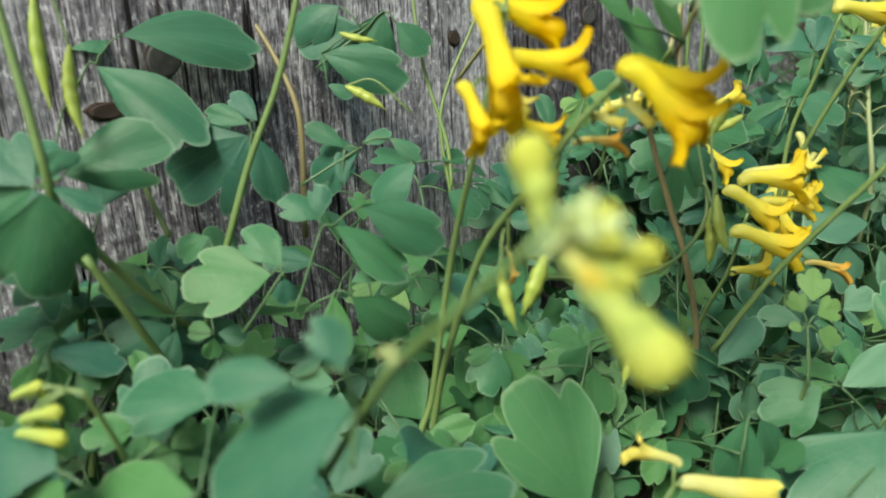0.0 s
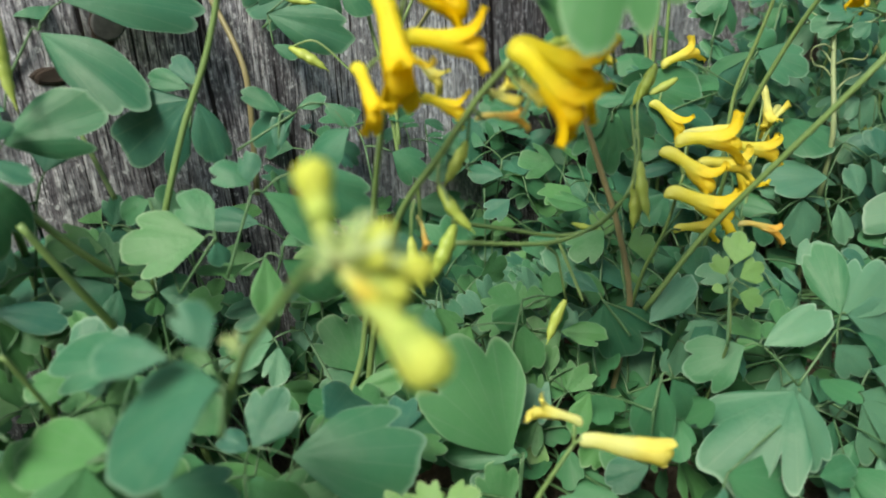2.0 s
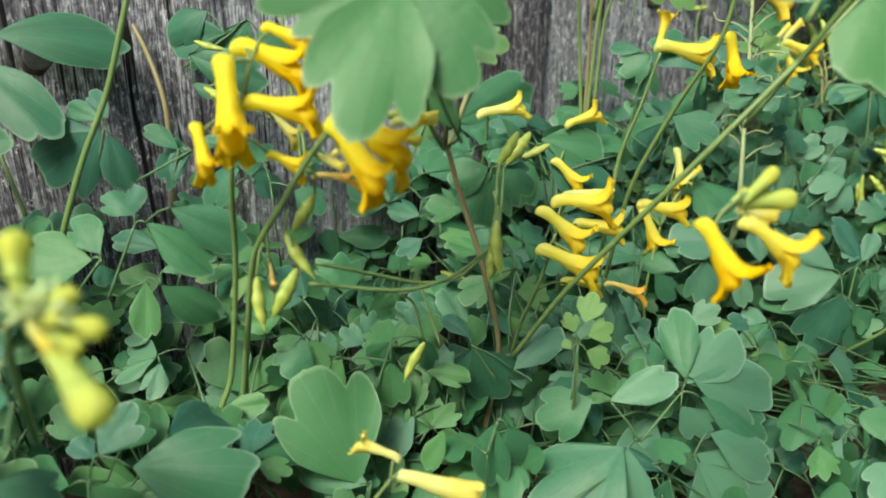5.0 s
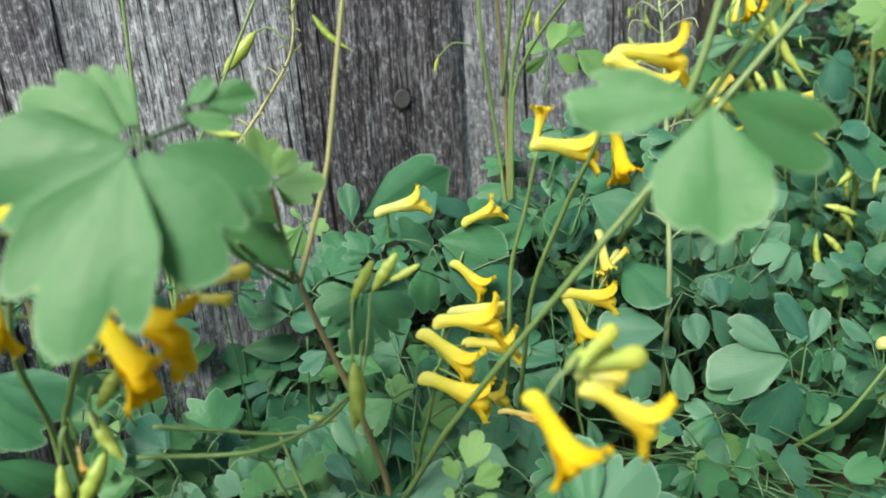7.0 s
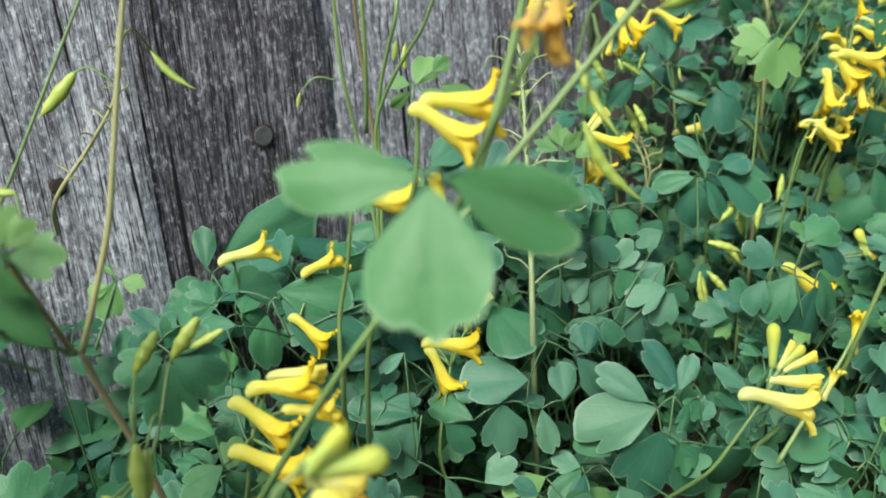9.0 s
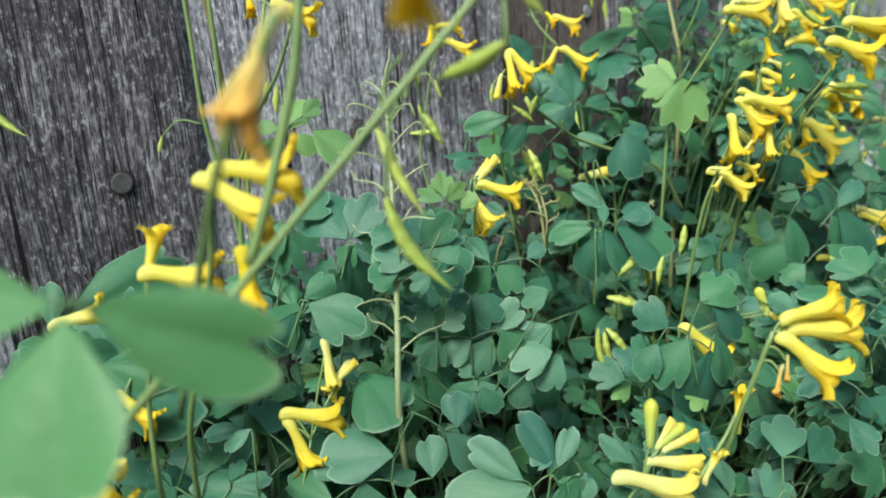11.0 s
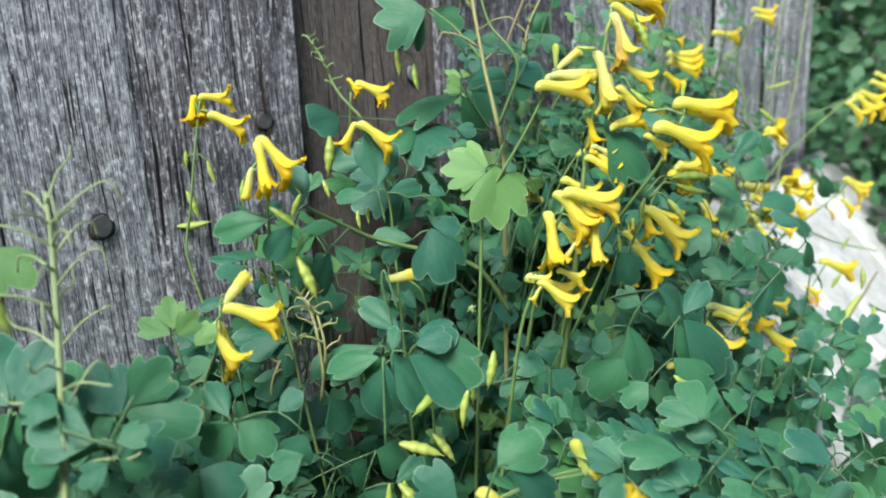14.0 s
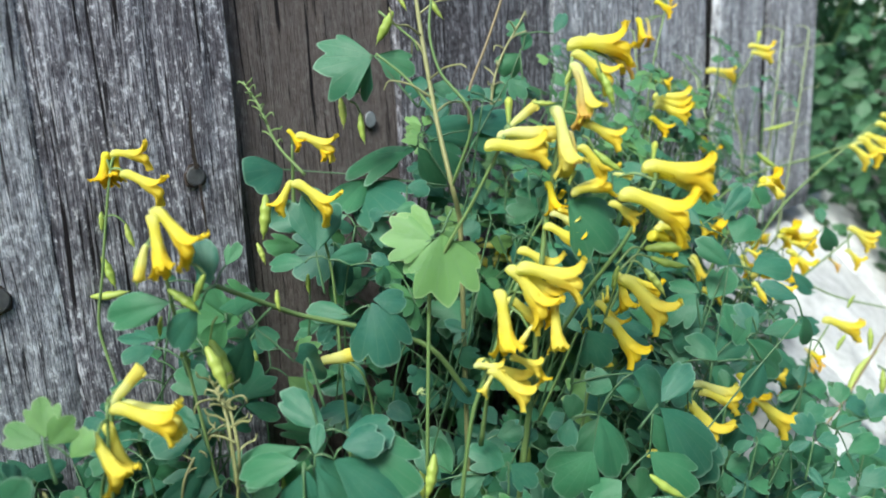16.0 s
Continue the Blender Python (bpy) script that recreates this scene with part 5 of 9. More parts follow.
raceme(PLANTS[3], ((-0.0151, -0.0778, 0.0000), (-0.0218, -0.1057, 0.1061), (-0.0191, -0.1201, 0.1390), (-0.0189, -0.1343, 0.1616), (-0.0181, -0.1378, 0.1801)), 0.0011, 0.0008, [
    ("open", (-0.0209, -0.1397, 0.1835), (-0.0102, -0.1519, 0.1709)),
    ("open", (-0.0178, -0.1378, 0.1838), (-0.0008, -0.1505, 0.1812)),
    ("shut", (-0.0272, -0.1201, 0.1574), (-0.0271, -0.1182, 0.1624))])
raceme(PLANTS[3], ((-0.0209, -0.0781, 0.0000), (-0.0315, -0.1062, 0.0963), (-0.0312, -0.1091, 0.1215), (-0.0298, -0.1152, 0.1400), (-0.0295, -0.1210, 0.1576)), 0.0011, 0.0006, [
    ("open", (-0.0304, -0.1194, 0.1604), (-0.0142, -0.1316, 0.1555)),
    ("open", (-0.0287, -0.1189, 0.1581), (-0.0235, -0.1176, 0.1698)),
    ("gold", (-0.0102, -0.1310, 0.1638), (-0.0117, -0.1365, 0.1473))])
raceme(PLANTS[3], ((-0.0195, -0.0687, 0.0986), (-0.0225, -0.0767, 0.1246)), 0.0011, 0.0006, [
    ("open", (-0.0268, -0.0770, 0.1274), (-0.0136, -0.0836, 0.1322)),
    ("open", (-0.0321, -0.0781, 0.1160), (-0.0244, -0.0876, 0.1043))])
raceme(PLANTS[3], ((-0.0312, -0.0327, 0.0980), (-0.0342, -0.0407, 0.1240)), 0.0011, 0.0006, [
    ("pale", (-0.0398, -0.0401, 0.1272), (-0.0214, -0.0507, 0.1301))])
pod(PLANTS[3], (0.0352, -0.1428, 0.1889), (0.0371, -0.1474, 0.1806), (0.0151, -0.1647, 0.1954))
pod(PLANTS[3], (0.0152, -0.0070, 0.1755), (0.0127, -0.0078, 0.1692), (0.0280, -0.0145, 0.1787))
pod(PLANTS[4], (0.0480, -0.0259, 0.1845), (0.0510, -0.0247, 0.1929))
pod(PLANTS[4], (0.0508, -0.0292, 0.1810), (0.0538, -0.0271, 0.1916))
stem(PLANTS[3], ((-0.0215, -0.1628, 0.1688), (-0.0167, -0.1656, 0.1829), (-0.0102, -0.1673, 0.2031), (-0.0091, -0.1681, 0.2096), (0.0025, -0.1720, 0.2782)), 0.0013, 0.0011, GREEN_STALK)
stem(PLANTS[3], ((0.0339, -0.0253, 0.0965), (0.0332, -0.0206, 0.1397), (0.0252, -0.0243, 0.1815), (0.0245, -0.0252, 0.2103), (0.0226, -0.0263, 0.2802)), 0.0011, 0.0009, GREEN_STALK)
stem(PLANTS[3], ((0.0339, -0.0253, 0.0965), (0.0387, -0.0202, 0.1505), (0.0336, -0.0253, 0.1933), (0.0307, -0.0297, 0.2097), (0.0193, -0.0386, 0.2765)), 0.0011, 0.0009, BROWN_STALK)
stem(PLANTS[4], ((0.0339, -0.0253, 0.0965), (0.0384, -0.0263, 0.1669), (0.0411, -0.0404, 0.2007), (0.0444, -0.0388, 0.2106), (0.0665, -0.0335, 0.2761)), 0.0011, 0.0009, GREEN_STALK)
leaf(PLANTS[3], ((-0.0270, -0.0228, 0.0937), (-0.0330, -0.0112, 0.1132)), [
    ("oval", (-0.0299, -0.0113, 0.1182), (0.0061, -0.0262, 0.1325), (-0.01, -0.94, 0.33)),
    ("oval", (-0.0342, -0.0095, 0.1154), (-0.0314, -0.0042, 0.1311), (-0.26, -0.81, 0.53)),
    ("two", (-0.0287, -0.0130, 0.1159), (-0.0068, -0.0248, 0.1165), (-0.13, -0.78, 0.62)),
    ("round", (-0.0381, -0.0116, 0.1031), (-0.0441, -0.0036, 0.1131), (-0.00, -0.92, 0.40)),
    ("round", (-0.0353, -0.0132, 0.1039), (-0.0259, -0.0190, 0.1086), (-0.46, -0.59, 0.67)),
    ("oval", (-0.0438, -0.0096, 0.0984), (-0.0569, 0.0004, 0.1052), (-0.39, -0.83, 0.40)),
    ("three", (-0.0034, -0.0300, 0.1168), (0.0187, -0.0185, 0.1198), (-0.52, -0.68, 0.52))])
leaf(PLANTS[3], ((-0.0332, -0.0768, 0.1079), (-0.0348, -0.0711, 0.1195)), [
    ("owt", (-0.0327, -0.0716, 0.1219), (-0.0163, -0.0875, 0.1186), (-0.61, -0.69, 0.39)),
    ("two", (-0.0326, -0.0727, 0.1193), (-0.0169, -0.0932, 0.1070), (-0.43, -0.81, 0.40)),
    ("oval", (-0.0370, -0.0712, 0.1153), (-0.0435, -0.0739, 0.0982), (-0.41, -0.65, 0.64)),
    ("three", (-0.0429, -0.0643, 0.1228), (-0.0231, -0.0536, 0.1197), (0.01, -0.70, 0.71)),
    ("oval", (-0.0522, -0.0845, 0.1200), (-0.0612, -0.0774, 0.1224), (-0.18, -0.71, 0.68)),
    ("round", (-0.0102, -0.0892, 0.1164), (-0.0065, -0.0629, 0.1249), (-0.28, -0.54, 0.79))])
leaf(PLANTS[2], ((-0.0777, -0.0991, 0.1194), (-0.0767, -0.0986, 0.1224)), [
    ("deep", (-0.0768, -0.0988, 0.1219), (-0.0811, -0.0997, 0.1051), (-0.37, -0.68, 0.63)),
    ("three", (-0.0774, -0.0979, 0.1229), (-0.0890, -0.0940, 0.1198), (-0.40, -0.80, 0.44)),
    ("three", (-0.0756, -0.0992, 0.1228), (-0.0646, -0.1067, 0.1175), (-0.26, -0.77, 0.59)),
    ("oval", (-0.0742, -0.0999, 0.1234), (-0.0663, -0.1022, 0.1296), (-0.43, -0.82, 0.37))])
leaf(PLANTS[2], ((-0.0874, -0.0662, 0.1182), (-0.0779, -0.0656, 0.1363)), [
    ("three", (-0.0780, -0.0657, 0.1360), (-0.0841, -0.0658, 0.1268), (0.09, -0.70, 0.71)),
    ("three", (-0.0767, -0.0663, 0.1365), (-0.0722, -0.0709, 0.1352), (-0.21, -0.86, 0.46)),
    ("oval", (-0.0780, -0.0649, 0.1379), (-0.0799, -0.0635, 0.1415), (-0.11, -0.70, 0.70)),
    ("round", (-0.0799, -0.0648, 0.1349), (-0.0858, -0.0626, 0.1342), (-0.11, -0.82, 0.56))], 1)
leaf(PLANTS[2], ((-0.0910, 0.0133, 0.0743), (-0.0827, -0.0101, 0.0615)), [
    ("two", (-0.0816, -0.0105, 0.0625), (-0.1000, 0.0070, 0.0753), (0.22, -0.77, 0.60)),
    ("three", (-0.0798, -0.0130, 0.0593), (-0.0710, -0.0283, 0.0412), (0.15, -0.76, 0.63)),
    ("two", (-0.0860, -0.0077, 0.0618), (-0.0835, -0.0001, 0.0860), (0.09, -0.63, 0.77)),
    ("oval", (-0.0853, -0.0098, 0.0577), (-0.1040, 0.0090, 0.0545), (-0.03, -0.75, 0.66)),
    ("oval", (-0.0848, -0.0038, 0.0739), (-0.0674, -0.0159, 0.0746), (-0.50, -0.69, 0.53)),
    ("three", (-0.0978, 0.0064, 0.0771), (-0.1021, 0.0143, 0.0873), (-0.10, -0.72, 0.69)),
    ("oval", (-0.0619, -0.0107, 0.0962), (-0.0796, -0.0040, 0.0906), (-0.27, -0.80, 0.54)),
    ("two", (-0.0551, -0.0156, 0.0956), (-0.0630, -0.0069, 0.1067), (-0.02, -0.86, 0.51))])
leaf(PLANTS[4], ((0.0726, -0.1414, 0.0564), (0.0774, -0.1396, 0.0693)), [
    ("oval", (0.0784, -0.1400, 0.0702), (0.0751, -0.1331, 0.0887), (-0.24, -0.35, 0.91)),
    ("oval", (0.0795, -0.1404, 0.0710), (0.0873, -0.1399, 0.0823), (-0.50, -0.54, 0.68)),
    ("two", (0.0716, -0.1371, 0.0656), (0.0474, -0.1221, 0.0599), (-0.71, -0.56, 0.43)),
    ("three", (0.0709, -0.1395, 0.0581), (0.0624, -0.1391, 0.0335), (-0.23, -0.58, 0.78)),
    ("two", (0.0745, -0.1435, 0.0543), (0.0782, -0.1548, 0.0367), (-0.43, -0.33, 0.84)),
    ("round", (0.0794, -0.1437, 0.0625), (0.0895, -0.1471, 0.0655), (-0.53, -0.60, 0.60)),
    ("oval", (0.0698, -0.1349, 0.0681), (0.0593, -0.1212, 0.0798), (-0.66, -0.51, 0.55)),
    ("three", (0.0836, -0.1508, 0.0516), (0.0941, -0.1538, 0.0299), (-0.70, -0.45, 0.55))])
leaf(PLANTS[3], ((0.0370, -0.1125, 0.0581), (0.0374, -0.1083, 0.0696)), [
    ("round", (0.0398, -0.1070, 0.0771), (0.0209, -0.0927, 0.0797), (-0.28, -0.55, 0.79)),
    ("round", (0.0481, -0.1156, 0.0696), (0.0521, -0.1106, 0.0812), (-0.21, -0.51, 0.84)),
    ("round", (0.0583, -0.1169, 0.0841), (0.0616, -0.1144, 0.0946), (-0.31, -0.63, 0.71)),
    ("three", (0.0302, -0.1031, 0.0703), (0.0288, -0.1066, 0.0520), (-0.43, -0.74, 0.52)),
    ("oval", (0.0410, -0.1116, 0.0674), (0.0385, -0.1193, 0.0538), (-0.49, -0.48, 0.73)),
    ("oval", (0.0208, -0.0986, 0.0653), (0.0111, -0.0858, 0.0728), (-0.59, -0.45, 0.67)),
    ("two", (0.0125, -0.0930, 0.0651), (0.0192, -0.0995, 0.0539), (-0.58, -0.44, 0.69)),
    ("round", (0.0482, -0.1078, 0.0898), (0.0522, -0.0912, 0.0740), (-0.21, -0.47, 0.86)),
    ("oval", (0.0548, -0.1148, 0.0835), (0.0656, -0.1234, 0.0673), (-0.42, -0.64, 0.65))])
leaf(PLANTS[3], ((-0.0033, -0.0972, 0.0591), (0.0018, -0.0951, 0.0735)), [
    ("oval", (0.0011, -0.0946, 0.0736), (-0.0166, -0.0788, 0.0804), (-0.08, -0.64, 0.77)),
    ("round", (-0.0002, -0.0944, 0.0718), (-0.0135, -0.0910, 0.0539), (-0.37, -0.75, 0.55)),
    ("oval", (0.0022, -0.0874, 0.0939), (-0.0069, -0.0848, 0.0897), (-0.27, -0.48, 0.84)),
    ("three", (-0.0205, -0.0776, 0.0792), (-0.0289, -0.0746, 0.0683), (-0.31, -0.71, 0.63)),
    ("oval", (0.0031, -0.1040, 0.0530), (0.0058, -0.1090, 0.0432), (-0.19, -0.57, 0.80)),
    ("three", (0.0135, -0.1122, 0.0502), (0.0221, -0.1172, 0.0577), (-0.44, -0.58, 0.68))])
raceme(PLANTS[4], ((0.0757, -0.1132, 0.0000), (0.0728, -0.1563, 0.0479), (0.0786, -0.1641, 0.0641), (0.0874, -0.1678, 0.0767)), 0.0011, 0.0006, [
    ("bud", (0.0911, -0.1673, 0.0843), (0.0951, -0.1645, 0.0986)),
    ("shut", (0.0923, -0.1682, 0.0842), (0.0991, -0.1697, 0.0924)),
    ("shut", (0.0937, -0.1692, 0.0841), (0.1040, -0.1749, 0.0876)),
    ("shut", (0.0890, -0.1668, 0.0818), (0.1031, -0.1776, 0.0792)),
    ("pale", (0.0787, -0.1641, 0.0805), (0.0985, -0.1810, 0.0721)),
    ("bud", (0.0932, -0.1685, 0.0850), (0.1014, -0.1720, 0.0905))])
raceme(PLANTS[5], ((0.2087, -0.1018, 0.1118), (0.2057, -0.1098, 0.1378)), 0.0011, 0.0006, [
    ("open", (0.2018, -0.1088, 0.1441), (0.2136, -0.1207, 0.1347)),
    ("open", (0.2140, -0.1107, 0.1609), (0.2207, -0.1192, 0.1508)),
    ("open", (0.2205, -0.1097, 0.1746), (0.2293, -0.1189, 0.1666))])
pod(PLANTS[5], (0.1638, -0.0924, 0.1036), (0.1775, -0.0980, 0.1132))
pod(PLANTS[5], (0.1658, -0.0971, 0.0949), (0.1695, -0.1036, 0.0849))
pod(PLANTS[5], (0.1542, -0.0944, 0.0815), (0.1537, -0.0998, 0.0670))
pod(PLANTS[5], (0.1753, -0.0983, 0.1086), (0.1728, -0.1012, 0.0967))
raceme(PLANTS[4], ((0.0826, -0.1759, 0.0574), (0.0933, -0.1781, 0.0704), (0.1082, -0.1813, 0.0883), (0.1149, -0.1820, 0.0983)), 0.0011, 0.0006, [
    ("open", (0.1104, -0.1829, 0.0882), (0.1160, -0.1814, 0.1017)),
    ("pale", (0.0990, -0.1801, 0.0752), (0.1059, -0.1810, 0.0851))])
pod(PLANTS[3], (0.0098, -0.2018, 0.2063), (0.0048, -0.1891, 0.2007), (0.0230, -0.1859, 0.2199))
pod(PLANTS[3], (0.0296, -0.1880, 0.2214), (0.0204, -0.1811, 0.2198), (0.0242, -0.1839, 0.2207))
pod(PLANTS[3], (0.0257, -0.1858, 0.2189), (0.0288, -0.1918, 0.2095), (0.0247, -0.1845, 0.2202))
pod(PLANTS[3], (0.0074, -0.1654, 0.1906), (0.0109, -0.1748, 0.1734), (0.0114, -0.1703, 0.2042))
pod(PLANTS[3], (0.0055, -0.1690, 0.1772), (0.0116, -0.1807, 0.1593), (0.0087, -0.1713, 0.1957))
raceme(PLANTS[3], ((-0.0379, -0.1595, 0.1419), (-0.0379, -0.1853, 0.1788), (-0.0377, -0.1998, 0.1969), (-0.0305, -0.2047, 0.2127)), 0.0009, 0.0007, [
    ("dry", (-0.0288, -0.2028, 0.2142), (-0.0399, -0.2032, 0.1973)),
    ("dry", (-0.0318, -0.2002, 0.2080), (-0.0398, -0.1974, 0.1989))])
raceme(PLANTS[3], ((-0.0173, -0.2189, 0.2410), (-0.0241, -0.2258, 0.2297), (-0.0279, -0.2303, 0.2237)), 0.0011, 0.0006, [
    ("gold", (-0.0280, -0.2303, 0.2235), (-0.0307, -0.2329, 0.2108)),
    ("gold", (-0.0285, -0.2250, 0.2224), (-0.0296, -0.2271, 0.2144))])
raceme(PLANTS[4], ((0.0154, -0.0442, 0.0000), (0.0290, -0.0385, 0.1606), (0.0366, -0.0643, 0.1976), (0.0381, -0.0737, 0.2114)), 0.0011, 0.0006, [
    ("gold", (0.0304, -0.0630, 0.2232), (0.0294, -0.0656, 0.2144)),
    ("gold", (0.0370, -0.0648, 0.2257), (0.0470, -0.0739, 0.2233)),
    ("open", (0.0353, -0.0685, 0.2191), (0.0450, -0.0795, 0.2111)),
    ("gold", (0.0367, -0.0675, 0.2248), (0.0453, -0.0739, 0.2267))])
stem(PLANTS[3], ((0.0293, -0.0311, 0.1593), (0.0255, -0.0428, 0.1915), (0.0250, -0.0443, 0.2220), (0.0255, -0.0401, 0.2344), (0.0285, -0.0288, 0.3005)), 0.001, 0.0009, GREEN_STALK)
spike(PLANTS[4], ((0.0590, -0.0871, 0.0000), (0.0450, -0.1043, 0.0884), (0.0512, -0.0982, 0.1180), (0.0580, -0.0907, 0.1524), (0.0625, -0.0849, 0.1774), (0.0646, -0.0810, 0.1923)), 0.0012, 0.0006, SPENT_STALK, 30, 0.015, 120)
spike(PLANTS[5], ((0.1393, -0.0725, 0.1090), (0.1389, -0.0783, 0.1285), (0.1394, -0.0741, 0.1407), (0.1372, -0.0707, 0.1450)), 0.0005, 0.0004, DRY_STALK, 9, 0.006, 121)
spike(PLANTS[4], ((0.1083, -0.0768, 0.1022), (0.0990, -0.0780, 0.1144), (0.0929, -0.0754, 0.1260), (0.0916, -0.0729, 0.1298)), 0.0006, 0.0004, DRY_STALK, 7, 0.008, 122)
spike(PLANTS[4], ((0.0931, -0.0758, 0.0720), (0.0921, -0.0808, 0.0921), (0.0936, -0.0774, 0.1044)), 0.0007, 0.0006, BROWN_STALK, 4, 0.004, 123)
bracts(PLANTS[4], (0.0936, -0.0774, 0.1044), (0, 0, 1), 0.002, 124)
leaf(PLANTS[4], ((0.0412, -0.0419, 0.1565), (0.0476, -0.0399, 0.1756)), [
    ("round", (0.0479, -0.0403, 0.1753), (0.0568, -0.0391, 0.1862), (-0.44, -0.71, 0.55)),
    ("round", (0.0462, -0.0387, 0.1758), (0.0403, -0.0342, 0.1782), (-0.47, -0.69, 0.54)),
    ("round", (0.0489, -0.0418, 0.1734), (0.0571, -0.0470, 0.1683), (-0.10, -0.89, 0.45)),
    ("three", (0.0555, -0.0466, 0.1749), (0.0646, -0.0565, 0.1662), (0.00, -0.93, 0.37)),
    ("oval", (0.0461, -0.0394, 0.1737), (0.0392, -0.0352, 0.1671), (0.07, -0.97, 0.24)),
    ("three", (0.0540, -0.0434, 0.1800), (0.0588, -0.0473, 0.1850), (-0.26, -0.90, 0.35))], 1)
leaf(PLANTS[3], ((0.0256, -0.0607, 0.1263), (0.0346, -0.0603, 0.1470)), [
    ("three", (0.0353, -0.0608, 0.1470), (0.0237, -0.0565, 0.1404), (-0.16, -0.74, 0.65)),
    ("deep", (0.0342, -0.0605, 0.1454), (0.0277, -0.0576, 0.1321), (-0.43, -0.67, 0.60)),
    ("three", (0.0369, -0.0616, 0.1485), (0.0491, -0.0632, 0.1564), (-0.37, -0.66, 0.65)),
    ("oval", (0.0322, -0.0579, 0.1481), (0.0250, -0.0465, 0.1522), (-0.37, -0.66, 0.66))])
leaf(PLANTS[3], ((0.0221, -0.0770, 0.1112), (0.0294, -0.0775, 0.1256)), [
    ("two", (0.0296, -0.0774, 0.1264), (0.0379, -0.0819, 0.1320), (-0.42, -0.81, 0.41)),
    ("three", (0.0304, -0.0787, 0.1247), (0.0404, -0.0941, 0.1181), (-0.47, -0.75, 0.46)),
    ("two", (0.0279, -0.0766, 0.1250), (0.0172, -0.0696, 0.1104), (-0.05, -0.62, 0.78)),
    ("oval", (0.0284, -0.0782, 0.1217), (0.0370, -0.0806, 0.1283), (0.08, -0.61, 0.78)),
    ("round", (0.0259, -0.0761, 0.1220), (0.0210, -0.0729, 0.1064), (-0.40, -0.84, 0.37)),
    ("three", (0.0074, -0.0604, 0.1237), (0.0102, -0.0672, 0.1160), (-0.20, -0.74, 0.64)),
    ("three", (0.0058, -0.0596, 0.1223), (0.0003, -0.0487, 0.1037), (0.03, -0.86, 0.50))])
leaf(PLANTS[4], ((0.0535, -0.0978, 0.1416), (0.0632, -0.1079, 0.1361)), [
    ("three", (0.0588, -0.1035, 0.1380), (0.0484, -0.0926, 0.1419), (-0.34, -0.76, 0.55)),
    ("three", (0.0624, -0.1066, 0.1377), (0.0678, -0.1104, 0.1404), (-0.19, -0.65, 0.74)),
    ("three", (0.0623, -0.1076, 0.1346), (0.0679, -0.1111, 0.1302), (-0.56, -0.53, 0.64)),
    ("three", (0.0601, -0.1064, 0.1333), (0.0539, -0.1037, 0.1294), (-0.54, -0.67, 0.51)),
    ("round", (0.0532, -0.1000, 0.1354), (0.0447, -0.0918, 0.1325), (-0.03, -0.84, 0.54)),
    ("three", (0.0542, -0.0973, 0.1447), (0.0490, -0.0915, 0.1482), (-0.20, -0.69, 0.70))])
leaf(PLANTS[4], ((0.0794, -0.1021, 0.0724), (0.0814, -0.0984, 0.0864)), [
    ("three", (0.0821, -0.0990, 0.0864), (0.0717, -0.0963, 0.0756), (-0.46, -0.49, 0.74)),
    ("three", (0.0828, -0.0996, 0.0863), (0.0838, -0.1075, 0.0769), (-0.34, -0.66, 0.67)),
    ("three", (0.0809, -0.0977, 0.0874), (0.0778, -0.0950, 0.0918), (-0.41, -0.70, 0.58)),
    ("three", (0.0751, -0.0877, 0.1013), (0.0691, -0.0819, 0.0934), (-0.25, -0.62, 0.74)),
    ("round", (0.0834, -0.0948, 0.1005), (0.0733, -0.0924, 0.0937), (-0.55, -0.64, 0.54)),
    ("two", (0.0920, -0.1060, 0.0890), (0.0958, -0.1112, 0.0750), (-0.41, -0.75, 0.51)),
    ("three", (0.0926, -0.1012, 0.1032), (0.0956, -0.1077, 0.0922), (-0.50, -0.70, 0.50)),
    ("deep", (0.1047, -0.1142, 0.0950), (0.0918, -0.1068, 0.0935), (-0.11, -0.68, 0.72)),
    ("three", (0.0868, -0.0923, 0.1144), (0.0926, -0.1021, 0.1095), (-0.51, -0.46, 0.72)),
    ("three", (0.1084, -0.1093, 0.1160), (0.1004, -0.1041, 0.1113), (-0.58, -0.54, 0.61))])
leaf(PLANTS[5], ((0.1433, -0.1002, 0.1015), (0.1488, -0.0949, 0.1271)), [
    ("oval", (0.1480, -0.0943, 0.1272), (0.1345, -0.0838, 0.1265), (-0.49, -0.48, 0.73)),
    ("two", (0.1491, -0.0960, 0.1251), (0.1436, -0.0959, 0.1069), (-0.59, -0.62, 0.52)),
    ("oval", (0.1509, -0.0971, 0.1259), (0.1556, -0.1073, 0.1106), (-0.27, -0.49, 0.83)),
    ("two", (0.1552, -0.1001, 0.1275), (0.1678, -0.1156, 0.1166), (-0.20, -0.52, 0.83)),
    ("round", (0.1575, -0.1009, 0.1303), (0.1650, -0.1080, 0.1340), (-0.31, -0.60, 0.74)),
    ("oval", (0.1516, -0.0966, 0.1288), (0.1551, -0.0935, 0.1360), (-0.66, -0.62, 0.44))])
